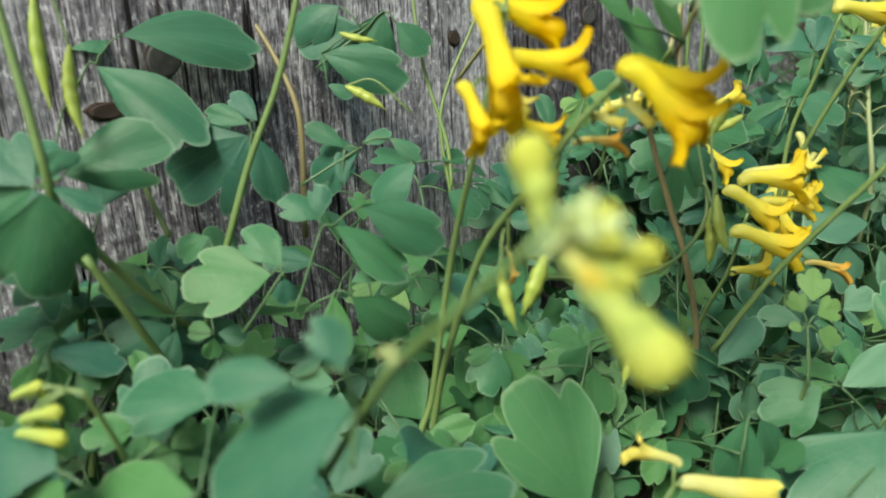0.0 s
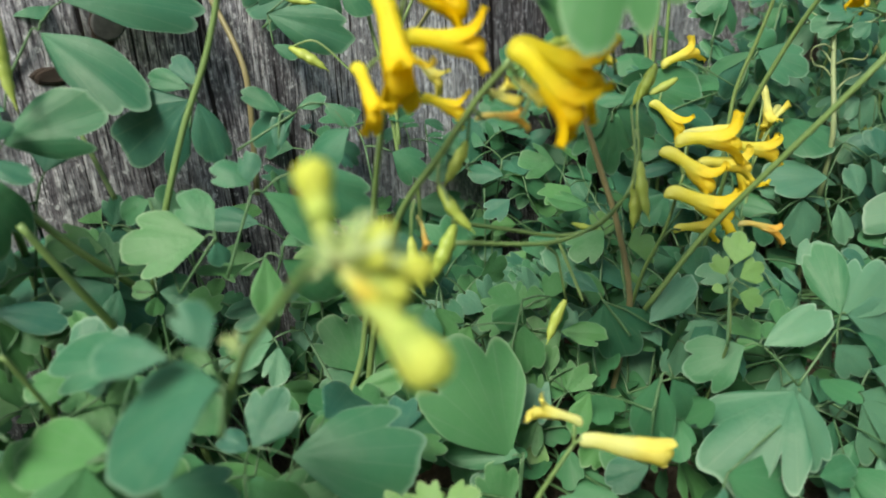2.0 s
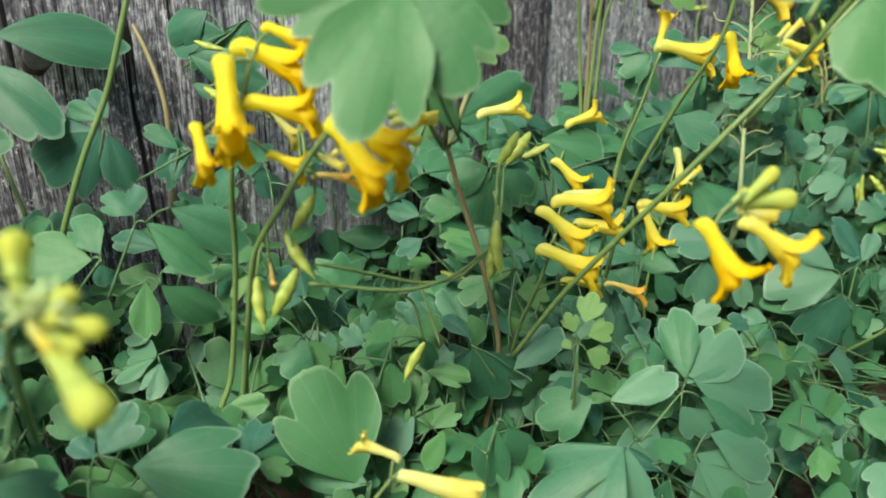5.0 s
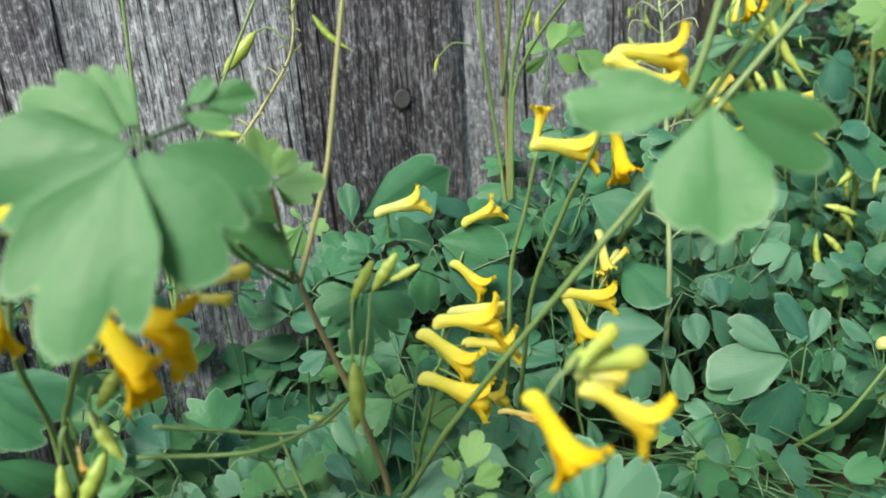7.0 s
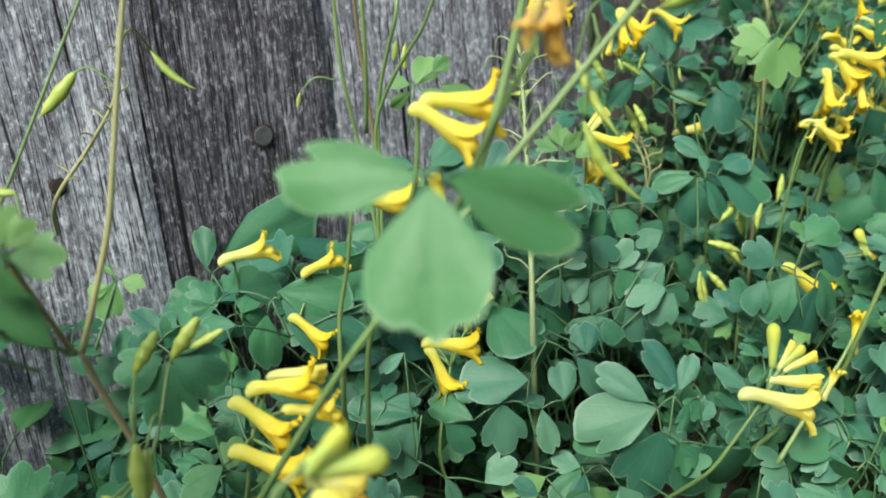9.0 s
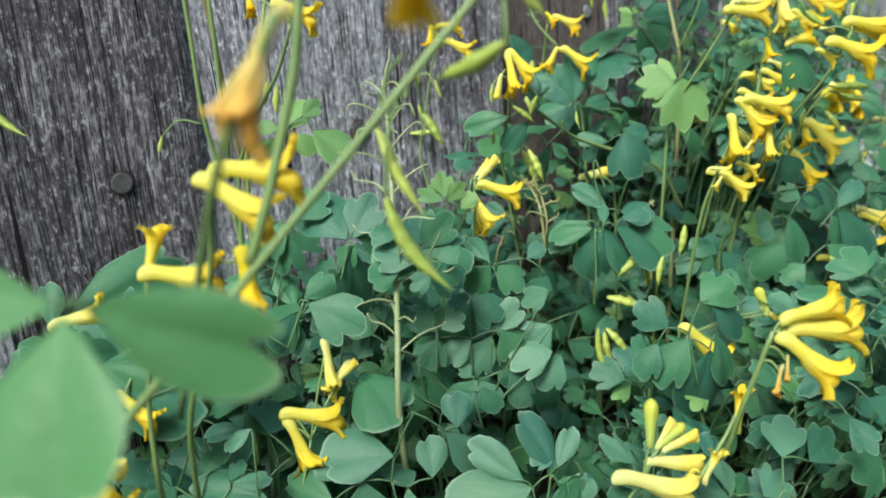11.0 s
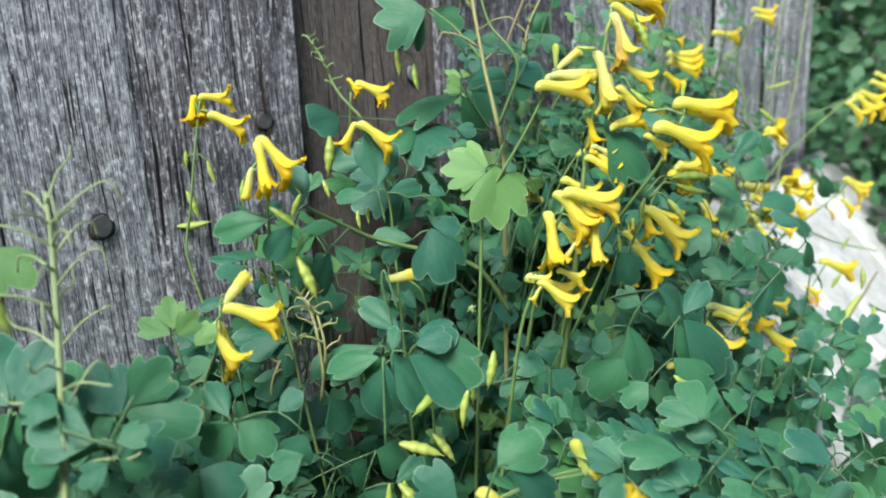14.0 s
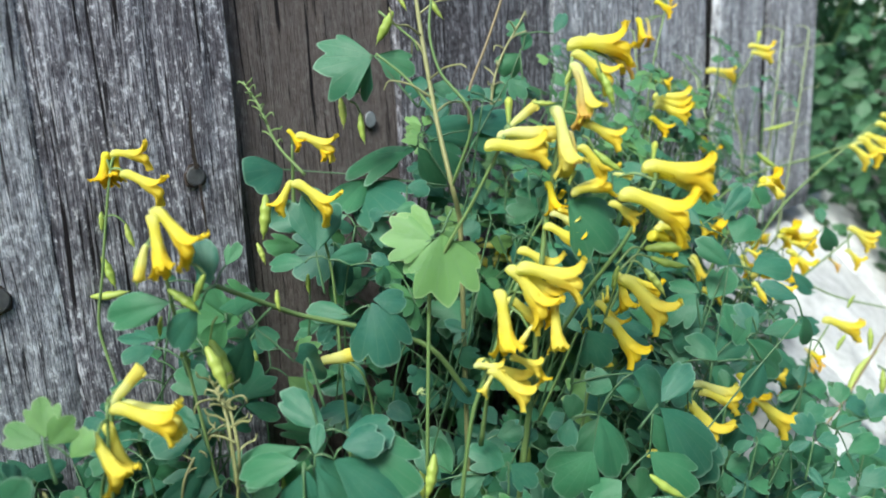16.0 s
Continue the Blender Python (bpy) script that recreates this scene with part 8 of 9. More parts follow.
leaf(PLANTS[7], ((0.3021, -0.0418, 0.2082), (0.3053, -0.0368, 0.2338)), [
    ("three", (0.3051, -0.0369, 0.2326), (0.2982, -0.0332, 0.2249), (-0.45, -0.88, 0.15)),
    ("two", (0.3062, -0.0376, 0.2337), (0.3111, -0.0382, 0.2405), (-0.35, -0.93, 0.14)),
    ("two", (0.2991, -0.0354, 0.2201), (0.2936, -0.0306, 0.2158), (-0.79, -0.60, 0.14)),
    ("three", (0.3084, -0.0375, 0.2406), (0.3040, -0.0320, 0.2456), (-0.71, -0.60, 0.35)),
    ("oval", (0.3171, -0.0456, 0.2400), (0.3226, -0.0474, 0.2491), (-0.54, -0.63, 0.55))])
pod(PLANTS[5], (0.1484, -0.0259, 0.1447), (0.1486, -0.0290, 0.1347))
pod(PLANTS[5], (0.1305, -0.0585, 0.1655), (0.1291, -0.0591, 0.1595))
pod(PLANTS[5], (0.1656, -0.0423, 0.1417), (0.1649, -0.0439, 0.1345))
pod(PLANTS[5], (0.1466, -0.0869, 0.1208), (0.1466, -0.0888, 0.1147))
leaf(PLANTS[4], ((0.0447, -0.0758, 0.1283), (0.0495, -0.0752, 0.1406)), [
    ("two", (0.0491, -0.0745, 0.1414), (0.0433, -0.0575, 0.1575), (-0.43, -0.76, 0.48)),
    ("three", (0.0503, -0.0756, 0.1413), (0.0592, -0.0759, 0.1553), (-0.53, -0.64, 0.56)),
    ("three", (0.0509, -0.0771, 0.1389), (0.0456, -0.0730, 0.1325), (0.07, -0.72, 0.69)),
    ("two", (0.0508, -0.0752, 0.1437), (0.0682, -0.0779, 0.1391), (-0.00, -0.81, 0.59)),
    ("oval", (0.0497, -0.0760, 0.1390), (0.0502, -0.0747, 0.1075), (-0.08, -0.76, 0.65))])
leaf(PLANTS[3], ((0.0234, -0.0596, 0.1055), (0.0261, -0.0577, 0.1166)), [
    ("oval", (0.0259, -0.0578, 0.1158), (0.0249, -0.0636, 0.1027), (-0.30, -0.67, 0.69)),
    ("oval", (0.0248, -0.0566, 0.1168), (0.0137, -0.0491, 0.1130), (-0.31, -0.73, 0.61)),
    ("two", (0.0185, -0.0492, 0.1222), (0.0092, -0.0465, 0.1027), (-0.16, -0.90, 0.40)),
    ("three", (0.0348, -0.0573, 0.1370), (0.0293, -0.0474, 0.1433), (-0.07, -0.84, 0.53)),
    ("oval", (0.0327, -0.0629, 0.1177), (0.0322, -0.0565, 0.1304), (-0.17, -0.59, 0.79))])
leaf(PLANTS[4], ((0.0706, -0.0988, 0.1435), (0.0629, -0.0967, 0.1318)), [
    ("three", (0.0617, -0.0957, 0.1319), (0.0517, -0.0865, 0.1378), (-0.43, -0.75, 0.51)),
    ("deep", (0.0641, -0.0978, 0.1317), (0.0754, -0.1040, 0.1278), (-0.55, -0.68, 0.48)),
    ("three", (0.0626, -0.0970, 0.1302), (0.0576, -0.0947, 0.1243), (-0.43, -0.64, 0.64)),
    ("three", (0.0608, -0.0925, 0.1382), (0.0541, -0.0826, 0.1420), (-0.48, -0.79, 0.39))])
leaf(PLANTS[4], ((0.0674, -0.0949, 0.0927), (0.0705, -0.0926, 0.1057)), [
    ("three", (0.0701, -0.0919, 0.1066), (0.0664, -0.0882, 0.1133), (-0.55, -0.52, 0.65)),
    ("three", (0.0716, -0.0928, 0.1073), (0.0780, -0.0978, 0.1122), (-0.42, -0.63, 0.65)),
    ("deep", (0.0701, -0.0929, 0.1041), (0.0659, -0.0910, 0.0937), (-0.01, -0.55, 0.84)),
    ("three", (0.0754, -0.0931, 0.1153), (0.0809, -0.0976, 0.1184), (-0.49, -0.76, 0.42))])
leaf(PLANTS[4], ((0.0907, -0.1023, 0.0891), (0.0905, -0.0981, 0.0995)), [
    ("two", (0.0907, -0.0980, 0.1004), (0.0809, -0.0978, 0.0877), (-0.24, -0.80, 0.55)),
    ("three", (0.0922, -0.0990, 0.1011), (0.0985, -0.1013, 0.1131), (-0.12, -0.53, 0.84)),
    ("three", (0.0880, -0.0914, 0.1118), (0.0779, -0.0847, 0.0977), (-0.07, -0.74, 0.67)),
    ("three", (0.0995, -0.1087, 0.0918), (0.0899, -0.1025, 0.0836), (-0.44, -0.73, 0.52)),
    ("deep", (0.1076, -0.1112, 0.1033), (0.0976, -0.1057, 0.0954), (-0.54, -0.70, 0.47)),
    ("three", (0.1078, -0.1153, 0.0929), (0.0993, -0.1132, 0.0818), (-0.09, -0.58, 0.81)),
    ("round", (0.0872, -0.1005, 0.0860), (0.0809, -0.0959, 0.0788), (-0.26, -0.71, 0.65))])
leaf(PLANTS[4], ((0.0726, -0.0807, 0.1223), (0.0723, -0.0775, 0.1308)), [
    ("deep", (0.0722, -0.0776, 0.1301), (0.0606, -0.0711, 0.1222), (-0.10, -0.60, 0.79)),
    ("three", (0.0734, -0.0785, 0.1307), (0.0705, -0.0729, 0.1442), (-0.33, -0.78, 0.54)),
    ("three", (0.0745, -0.0794, 0.1314), (0.0859, -0.0935, 0.1293), (-0.47, -0.76, 0.46)),
    ("three", (0.0760, -0.0801, 0.1334), (0.0841, -0.0861, 0.1448), (-0.10, -0.80, 0.59)),
    ("oval", (0.0674, -0.0723, 0.1326), (0.0643, -0.0623, 0.1448), (-0.45, -0.70, 0.56)),
    ("three", (0.0611, -0.0698, 0.1231), (0.0544, -0.0599, 0.1303), (-0.01, -0.71, 0.71))])
leaf(PLANTS[4], ((0.0995, -0.0940, 0.1155), (0.0989, -0.0908, 0.1230)), [
    ("three", (0.0983, -0.0903, 0.1230), (0.0913, -0.0835, 0.1133), (-0.23, -0.78, 0.58)),
    ("three", (0.1001, -0.0917, 0.1236), (0.1043, -0.1006, 0.1159), (-0.34, -0.77, 0.53)),
    ("oval", (0.0981, -0.0895, 0.1245), (0.0966, -0.0822, 0.1343), (-0.35, -0.69, 0.63)),
    ("round", (0.1083, -0.0987, 0.1253), (0.1147, -0.1006, 0.1300), (-0.41, -0.62, 0.67)),
    ("three", (0.1125, -0.1048, 0.1190), (0.1078, -0.1021, 0.1099), (-0.40, -0.69, 0.60))])
leaf(PLANTS[4], ((0.0939, -0.0746, 0.1363), (0.0936, -0.0711, 0.1455)), [
    ("three", (0.0930, -0.0706, 0.1455), (0.0881, -0.0633, 0.1503), (-0.14, -0.85, 0.51)),
    ("three", (0.0941, -0.0711, 0.1470), (0.0949, -0.0680, 0.1559), (-0.35, -0.72, 0.60)),
    ("three", (0.0945, -0.0720, 0.1454), (0.0987, -0.0762, 0.1518), (-0.26, -0.89, 0.38)),
    ("round", (0.0974, -0.0758, 0.1422), (0.1018, -0.0788, 0.1482), (-0.40, -0.65, 0.65))], 1)
leaf(PLANTS[6], ((0.2543, -0.1136, 0.1041), (0.2569, -0.1118, 0.1174)), [
    ("round", (0.2478, -0.1066, 0.1075), (0.2488, -0.1071, 0.1167), (-0.61, -0.41, 0.68)),
    ("round", (0.2601, -0.1154, 0.1153), (0.2538, -0.1105, 0.1232), (-0.59, -0.48, 0.65)),
    ("oval", (0.2553, -0.1129, 0.1089), (0.2566, -0.1212, 0.0867), (-0.66, -0.47, 0.59)),
    ("oval", (0.2574, -0.1149, 0.1087), (0.2452, -0.1108, 0.0982), (-0.51, -0.45, 0.73)),
    ("three", (0.2644, -0.1205, 0.1111), (0.2745, -0.1274, 0.1160), (-0.47, -0.31, 0.83))])
leaf(PLANTS[6], ((0.2690, -0.1395, 0.0989), (0.2732, -0.1411, 0.1061)), [
    ("oval", (0.2637, -0.1309, 0.1114), (0.2713, -0.1526, 0.0925), (-0.65, -0.43, 0.63)),
    ("oval", (0.2663, -0.1324, 0.1140), (0.2785, -0.1364, 0.0920), (-0.48, -0.52, 0.71)),
    ("oval", (0.2740, -0.1350, 0.1284), (0.2679, -0.1314, 0.1172), (-0.56, -0.27, 0.78)),
    ("two", (0.2816, -0.1420, 0.1279), (0.2792, -0.1349, 0.1369), (-0.50, -0.56, 0.66)),
    ("oval", (0.2928, -0.1478, 0.1420), (0.2877, -0.1447, 0.1328), (-0.88, -0.27, 0.40)),
    ("two", (0.2931, -0.1498, 0.1364), (0.2909, -0.1446, 0.1458), (-0.64, -0.30, 0.71)),
    ("oval", (0.2927, -0.1523, 0.1271), (0.2875, -0.1514, 0.1144), (-0.42, -0.50, 0.75)),
    ("oval", (0.2899, -0.1475, 0.1348), (0.3037, -0.1572, 0.1209), (-0.67, -0.27, 0.70)),
    ("oval", (0.3049, -0.1573, 0.1468), (0.2971, -0.1511, 0.1534), (-0.61, -0.38, 0.70)),
    ("oval", (0.3052, -0.1593, 0.1412), (0.3094, -0.1637, 0.1310), (-0.49, -0.61, 0.63))])
leaf(PLANTS[7], ((0.3097, -0.1179, 0.1181), (0.3161, -0.1186, 0.1347)), [
    ("three", (0.3153, -0.1179, 0.1348), (0.3057, -0.1105, 0.1244), (-0.57, -0.26, 0.78)),
    ("two", (0.3173, -0.1191, 0.1368), (0.3280, -0.1211, 0.1483), (-0.72, -0.37, 0.58)),
    ("oval", (0.3153, -0.1166, 0.1391), (0.3115, -0.1067, 0.1450), (-0.48, -0.54, 0.69)),
    ("oval", (0.3185, -0.1221, 0.1303), (0.3293, -0.1301, 0.1337), (-0.54, -0.38, 0.75)),
    ("two", (0.3142, -0.1122, 0.1498), (0.3104, -0.1047, 0.1562), (-0.42, -0.61, 0.67)),
    ("three", (0.3285, -0.1229, 0.1574), (0.3365, -0.1253, 0.1673), (-0.54, -0.56, 0.63)),
    ("oval", (0.3274, -0.1185, 0.1681), (0.3363, -0.1250, 0.1783), (-0.67, -0.67, 0.33)),
    ("oval", (0.3202, -0.1132, 0.1644), (0.3182, -0.1046, 0.1727), (-0.69, -0.48, 0.55))])
leaf(PLANTS[6], ((0.2140, -0.1079, 0.0936), (0.2160, -0.1065, 0.1042)), [
    ("three", (0.2152, -0.1060, 0.1033), (0.2083, -0.0993, 0.1106), (-0.34, -0.48, 0.81)),
    ("three", (0.2167, -0.1071, 0.1041), (0.2214, -0.1135, 0.0966), (-0.55, -0.61, 0.57)),
    ("round", (0.2149, -0.1030, 0.1123), (0.2195, -0.1087, 0.1163), (-0.62, -0.62, 0.49)),
    ("round", (0.2207, -0.1086, 0.1110), (0.2253, -0.1106, 0.1138), (-0.24, -0.72, 0.65)),
    ("two", (0.2101, -0.1021, 0.1010), (0.2005, -0.0961, 0.0968), (-0.44, -0.67, 0.60)),
    ("oval", (0.1992, -0.0925, 0.1000), (0.1958, -0.0861, 0.1089), (-0.46, -0.60, 0.66)),
    ("three", (0.1906, -0.0856, 0.0970), (0.1868, -0.0823, 0.1033), (-0.46, -0.49, 0.74)),
    ("oval", (0.1816, -0.0768, 0.0994), (0.1772, -0.0682, 0.1040), (-0.61, -0.52, 0.59))])
leaf(PLANTS[8], ((0.3735, -0.1067, 0.0724), (0.3797, -0.1070, 0.0899)), [
    ("three", (0.3794, -0.1063, 0.0914), (0.3797, -0.1006, 0.0999), (-0.65, -0.60, 0.46)),
    ("three", (0.3807, -0.1079, 0.0898), (0.3915, -0.1131, 0.0917), (-0.53, -0.30, 0.79)),
    ("oval", (0.3787, -0.1062, 0.0894), (0.3696, -0.1013, 0.0882), (-0.65, -0.35, 0.67)),
    ("three", (0.3795, -0.1072, 0.0886), (0.3821, -0.1096, 0.0776), (-0.80, -0.15, 0.58))])
leaf(PLANTS[7], ((0.3003, -0.1341, 0.0916), (0.3053, -0.1344, 0.1056)), [
    ("oval", (0.3051, -0.1338, 0.1069), (0.3044, -0.1317, 0.1145), (-0.76, -0.38, 0.53)),
    ("three", (0.3061, -0.1351, 0.1056), (0.3122, -0.1404, 0.1064), (-0.76, -0.20, 0.62)),
    ("oval", (0.3045, -0.1337, 0.1053), (0.2983, -0.1293, 0.1039), (-0.48, -0.59, 0.65)),
    ("three", (0.3051, -0.1345, 0.1046), (0.3041, -0.1379, 0.0973), (-0.75, -0.16, 0.65))])
leaf(PLANTS[7], ((0.3168, -0.1447, 0.0609), (0.3219, -0.1449, 0.0754)), [
    ("three", (0.3217, -0.1443, 0.0767), (0.3233, -0.1430, 0.0841), (-0.56, -0.32, 0.76)),
    ("three", (0.3227, -0.1456, 0.0754), (0.3285, -0.1515, 0.0747), (-0.74, -0.51, 0.43)),
    ("oval", (0.3211, -0.1442, 0.0751), (0.3150, -0.1395, 0.0734), (-0.82, -0.25, 0.52)),
    ("three", (0.3217, -0.1450, 0.0744), (0.3212, -0.1483, 0.0666), (-0.75, -0.37, 0.55))])
leaf(PLANTS[8], ((0.3881, -0.1243, 0.0585), (0.3944, -0.1246, 0.0760)), [
    ("three", (0.3941, -0.1238, 0.0776), (0.3992, -0.1233, 0.0859), (-0.69, -0.58, 0.43)),
    ("three", (0.3954, -0.1254, 0.0760), (0.4057, -0.1310, 0.0781), (-0.58, -0.44, 0.69)),
    ("oval", (0.3934, -0.1237, 0.0756), (0.3844, -0.1187, 0.0743), (-0.48, -0.19, 0.86)),
    ("three", (0.3942, -0.1247, 0.0748), (0.3925, -0.1290, 0.0657), (-0.71, -0.20, 0.67))])
leaf(PLANTS[7], ((0.3106, -0.1612, 0.0792), (0.3155, -0.1614, 0.0927)), [
    ("three", (0.3153, -0.1608, 0.0939), (0.3129, -0.1577, 0.1016), (-0.69, -0.46, 0.56)),
    ("three", (0.3162, -0.1621, 0.0927), (0.3211, -0.1676, 0.0939), (-0.62, -0.14, 0.77)),
    ("oval", (0.3147, -0.1608, 0.0924), (0.3093, -0.1562, 0.0907), (-0.41, -0.47, 0.79)),
    ("three", (0.3153, -0.1615, 0.0917), (0.3171, -0.1636, 0.0832), (-0.74, -0.18, 0.64))])
leaf(PLANTS[7], ((0.3245, -0.1642, 0.0654), (0.3296, -0.1644, 0.0794)), [
    ("oval", (0.3293, -0.1638, 0.0806), (0.3311, -0.1608, 0.0870), (-0.67, -0.11, 0.73)),
    ("three", (0.3303, -0.1651, 0.0793), (0.3380, -0.1701, 0.0775), (-0.54, -0.57, 0.62)),
    ("oval", (0.3287, -0.1638, 0.0790), (0.3237, -0.1588, 0.0770), (-0.58, -0.38, 0.72)),
    ("three", (0.3294, -0.1646, 0.0784), (0.3293, -0.1675, 0.0706), (-0.72, -0.46, 0.52))])
leaf(PLANTS[8], ((0.4037, -0.1474, 0.0293), (0.4100, -0.1477, 0.0468)), [
    ("three", (0.4097, -0.1469, 0.0483), (0.4115, -0.1455, 0.0573), (-0.70, -0.40, 0.59)),
    ("three", (0.4109, -0.1486, 0.0467), (0.4216, -0.1542, 0.0485), (-0.55, -0.17, 0.81)),
    ("oval", (0.4089, -0.1469, 0.0463), (0.3999, -0.1417, 0.0452), (-0.48, -0.61, 0.63)),
    ("three", (0.4097, -0.1478, 0.0455), (0.4115, -0.1508, 0.0347), (-0.57, -0.30, 0.77))])
leaf(PLANTS[8], ((0.4046, -0.1529, 0.0138), (0.4109, -0.1532, 0.0313)), [
    ("two", (0.4106, -0.1525, 0.0329), (0.4151, -0.1523, 0.0413), (-0.70, -0.45, 0.55)),
    ("three", (0.4118, -0.1541, 0.0313), (0.4179, -0.1613, 0.0331), (-0.73, -0.06, 0.68)),
    ("oval", (0.4098, -0.1524, 0.0309), (0.4022, -0.1467, 0.0291), (-0.61, -0.35, 0.71)),
    ("three", (0.4106, -0.1534, 0.0301), (0.4112, -0.1568, 0.0199), (-0.69, -0.09, 0.71))])
leaf(PLANTS[7], ((0.2959, -0.1476, 0.0802), (0.3008, -0.1478, 0.0937)), [
    ("two", (0.3006, -0.1472, 0.0949), (0.2976, -0.1444, 0.1029), (-0.59, -0.47, 0.66)),
    ("three", (0.3015, -0.1485, 0.0937), (0.3068, -0.1540, 0.0931), (-0.66, -0.42, 0.62)),
    ("oval", (0.3000, -0.1471, 0.0934), (0.2946, -0.1426, 0.0917), (-0.66, -0.31, 0.68)),
    ("three", (0.3006, -0.1479, 0.0928), (0.3027, -0.1497, 0.0840), (-0.59, -0.22, 0.78))])
leaf(PLANTS[7], ((0.2937, -0.1362, 0.0654), (0.2987, -0.1365, 0.0794)), [
    ("three", (0.2985, -0.1359, 0.0807), (0.2990, -0.1332, 0.0878), (-0.54, -0.27, 0.79)),
    ("three", (0.2995, -0.1372, 0.0794), (0.3050, -0.1428, 0.0824), (-0.67, -0.58, 0.47)),
    ("oval", (0.2979, -0.1358, 0.0791), (0.2929, -0.1307, 0.0770), (-0.71, -0.52, 0.47)),
    ("three", (0.2985, -0.1366, 0.0784), (0.2973, -0.1401, 0.0714), (-0.51, -0.50, 0.70))])
leaf(PLANTS[7], ((0.3397, -0.1594, 0.0806), (0.3449, -0.1596, 0.0951)), [
    ("three", (0.3446, -0.1590, 0.0963), (0.3468, -0.1576, 0.1035), (-0.58, -0.35, 0.73)),
    ("three", (0.3457, -0.1604, 0.0950), (0.3542, -0.1652, 0.0949), (-0.76, -0.25, 0.60)),
    ("oval", (0.3440, -0.1590, 0.0947), (0.3375, -0.1544, 0.0933), (-0.46, -0.32, 0.83)),
    ("three", (0.3447, -0.1598, 0.0940), (0.3437, -0.1631, 0.0863), (-0.48, -0.47, 0.75))])
leaf(PLANTS[7], ((0.3294, -0.1461, 0.0485), (0.3347, -0.1463, 0.0635)), [
    ("three", (0.3345, -0.1457, 0.0648), (0.3383, -0.1454, 0.0720), (-0.70, -0.44, 0.57)),
    ("three", (0.3355, -0.1471, 0.0634), (0.3439, -0.1522, 0.0614), (-0.54, -0.38, 0.75)),
    ("oval", (0.3338, -0.1456, 0.0631), (0.3284, -0.1403, 0.0609), (-0.72, -0.51, 0.47)),
    ("three", (0.3345, -0.1464, 0.0624), (0.3353, -0.1492, 0.0535), (-0.59, -0.13, 0.80))])
leaf(PLANTS[7], ((0.3102, -0.1662, 0.0614), (0.3150, -0.1665, 0.0749)), [
    ("oval", (0.3148, -0.1659, 0.0761), (0.3149, -0.1618, 0.0826), (-0.38, -0.42, 0.82)),
    ("three", (0.3158, -0.1671, 0.0749), (0.3221, -0.1721, 0.0772), (-0.69, -0.19, 0.70)),
    ("oval", (0.3142, -0.1658, 0.0746), (0.3076, -0.1618, 0.0736), (-0.35, -0.34, 0.87)),
    ("three", (0.3148, -0.1666, 0.0740), (0.3155, -0.1691, 0.0660), (-0.69, -0.35, 0.63))])
leaf(PLANTS[7], ((0.2986, -0.1427, 0.0589), (0.3036, -0.1429, 0.0729)), [
    ("two", (0.3034, -0.1423, 0.0742), (0.3022, -0.1405, 0.0822), (-0.54, -0.55, 0.63)),
    ("three", (0.3044, -0.1436, 0.0729), (0.3119, -0.1484, 0.0729), (-0.53, -0.31, 0.79)),
    ("oval", (0.3028, -0.1423, 0.0726), (0.2961, -0.1381, 0.0716), (-0.42, -0.50, 0.76)),
    ("three", (0.3035, -0.1431, 0.0719), (0.3046, -0.1454, 0.0633), (-0.61, -0.50, 0.61))])
bracts(PLANTS[1], (-0.2149, -0.1818, 0.1398), (0.6,-0.4,0.2), 0.0065, 269)
bracts(PLANTS[1], (-0.2165, -0.1821, 0.1422), (0.3,-0.5,0.4), 0.005, 270)
raceme(PLANTS[0], ((-0.2322, -0.0726, 0.0638), (-0.2373, -0.0868, 0.0859), (-0.2424, -0.0904, 0.1011), (-0.2445, -0.0883, 0.1022)), 0.0008, 0.0006, [
    ("bud", (-0.2530, -0.0817, 0.1016), (-0.2476, -0.0854, 0.1032)),
    ("bud", (-0.2527, -0.0835, 0.0976), (-0.2460, -0.0885, 0.0985)),
    ("bud", (-0.2535, -0.0835, 0.0957), (-0.2467, -0.0899, 0.0933)),
    ("bud", (-0.2510, -0.0833, 0.1016), (-0.2468, -0.0821, 0.0997)),
    ("bud", (-0.2520, -0.0842, 0.0973), (-0.2478, -0.0836, 0.0937))])


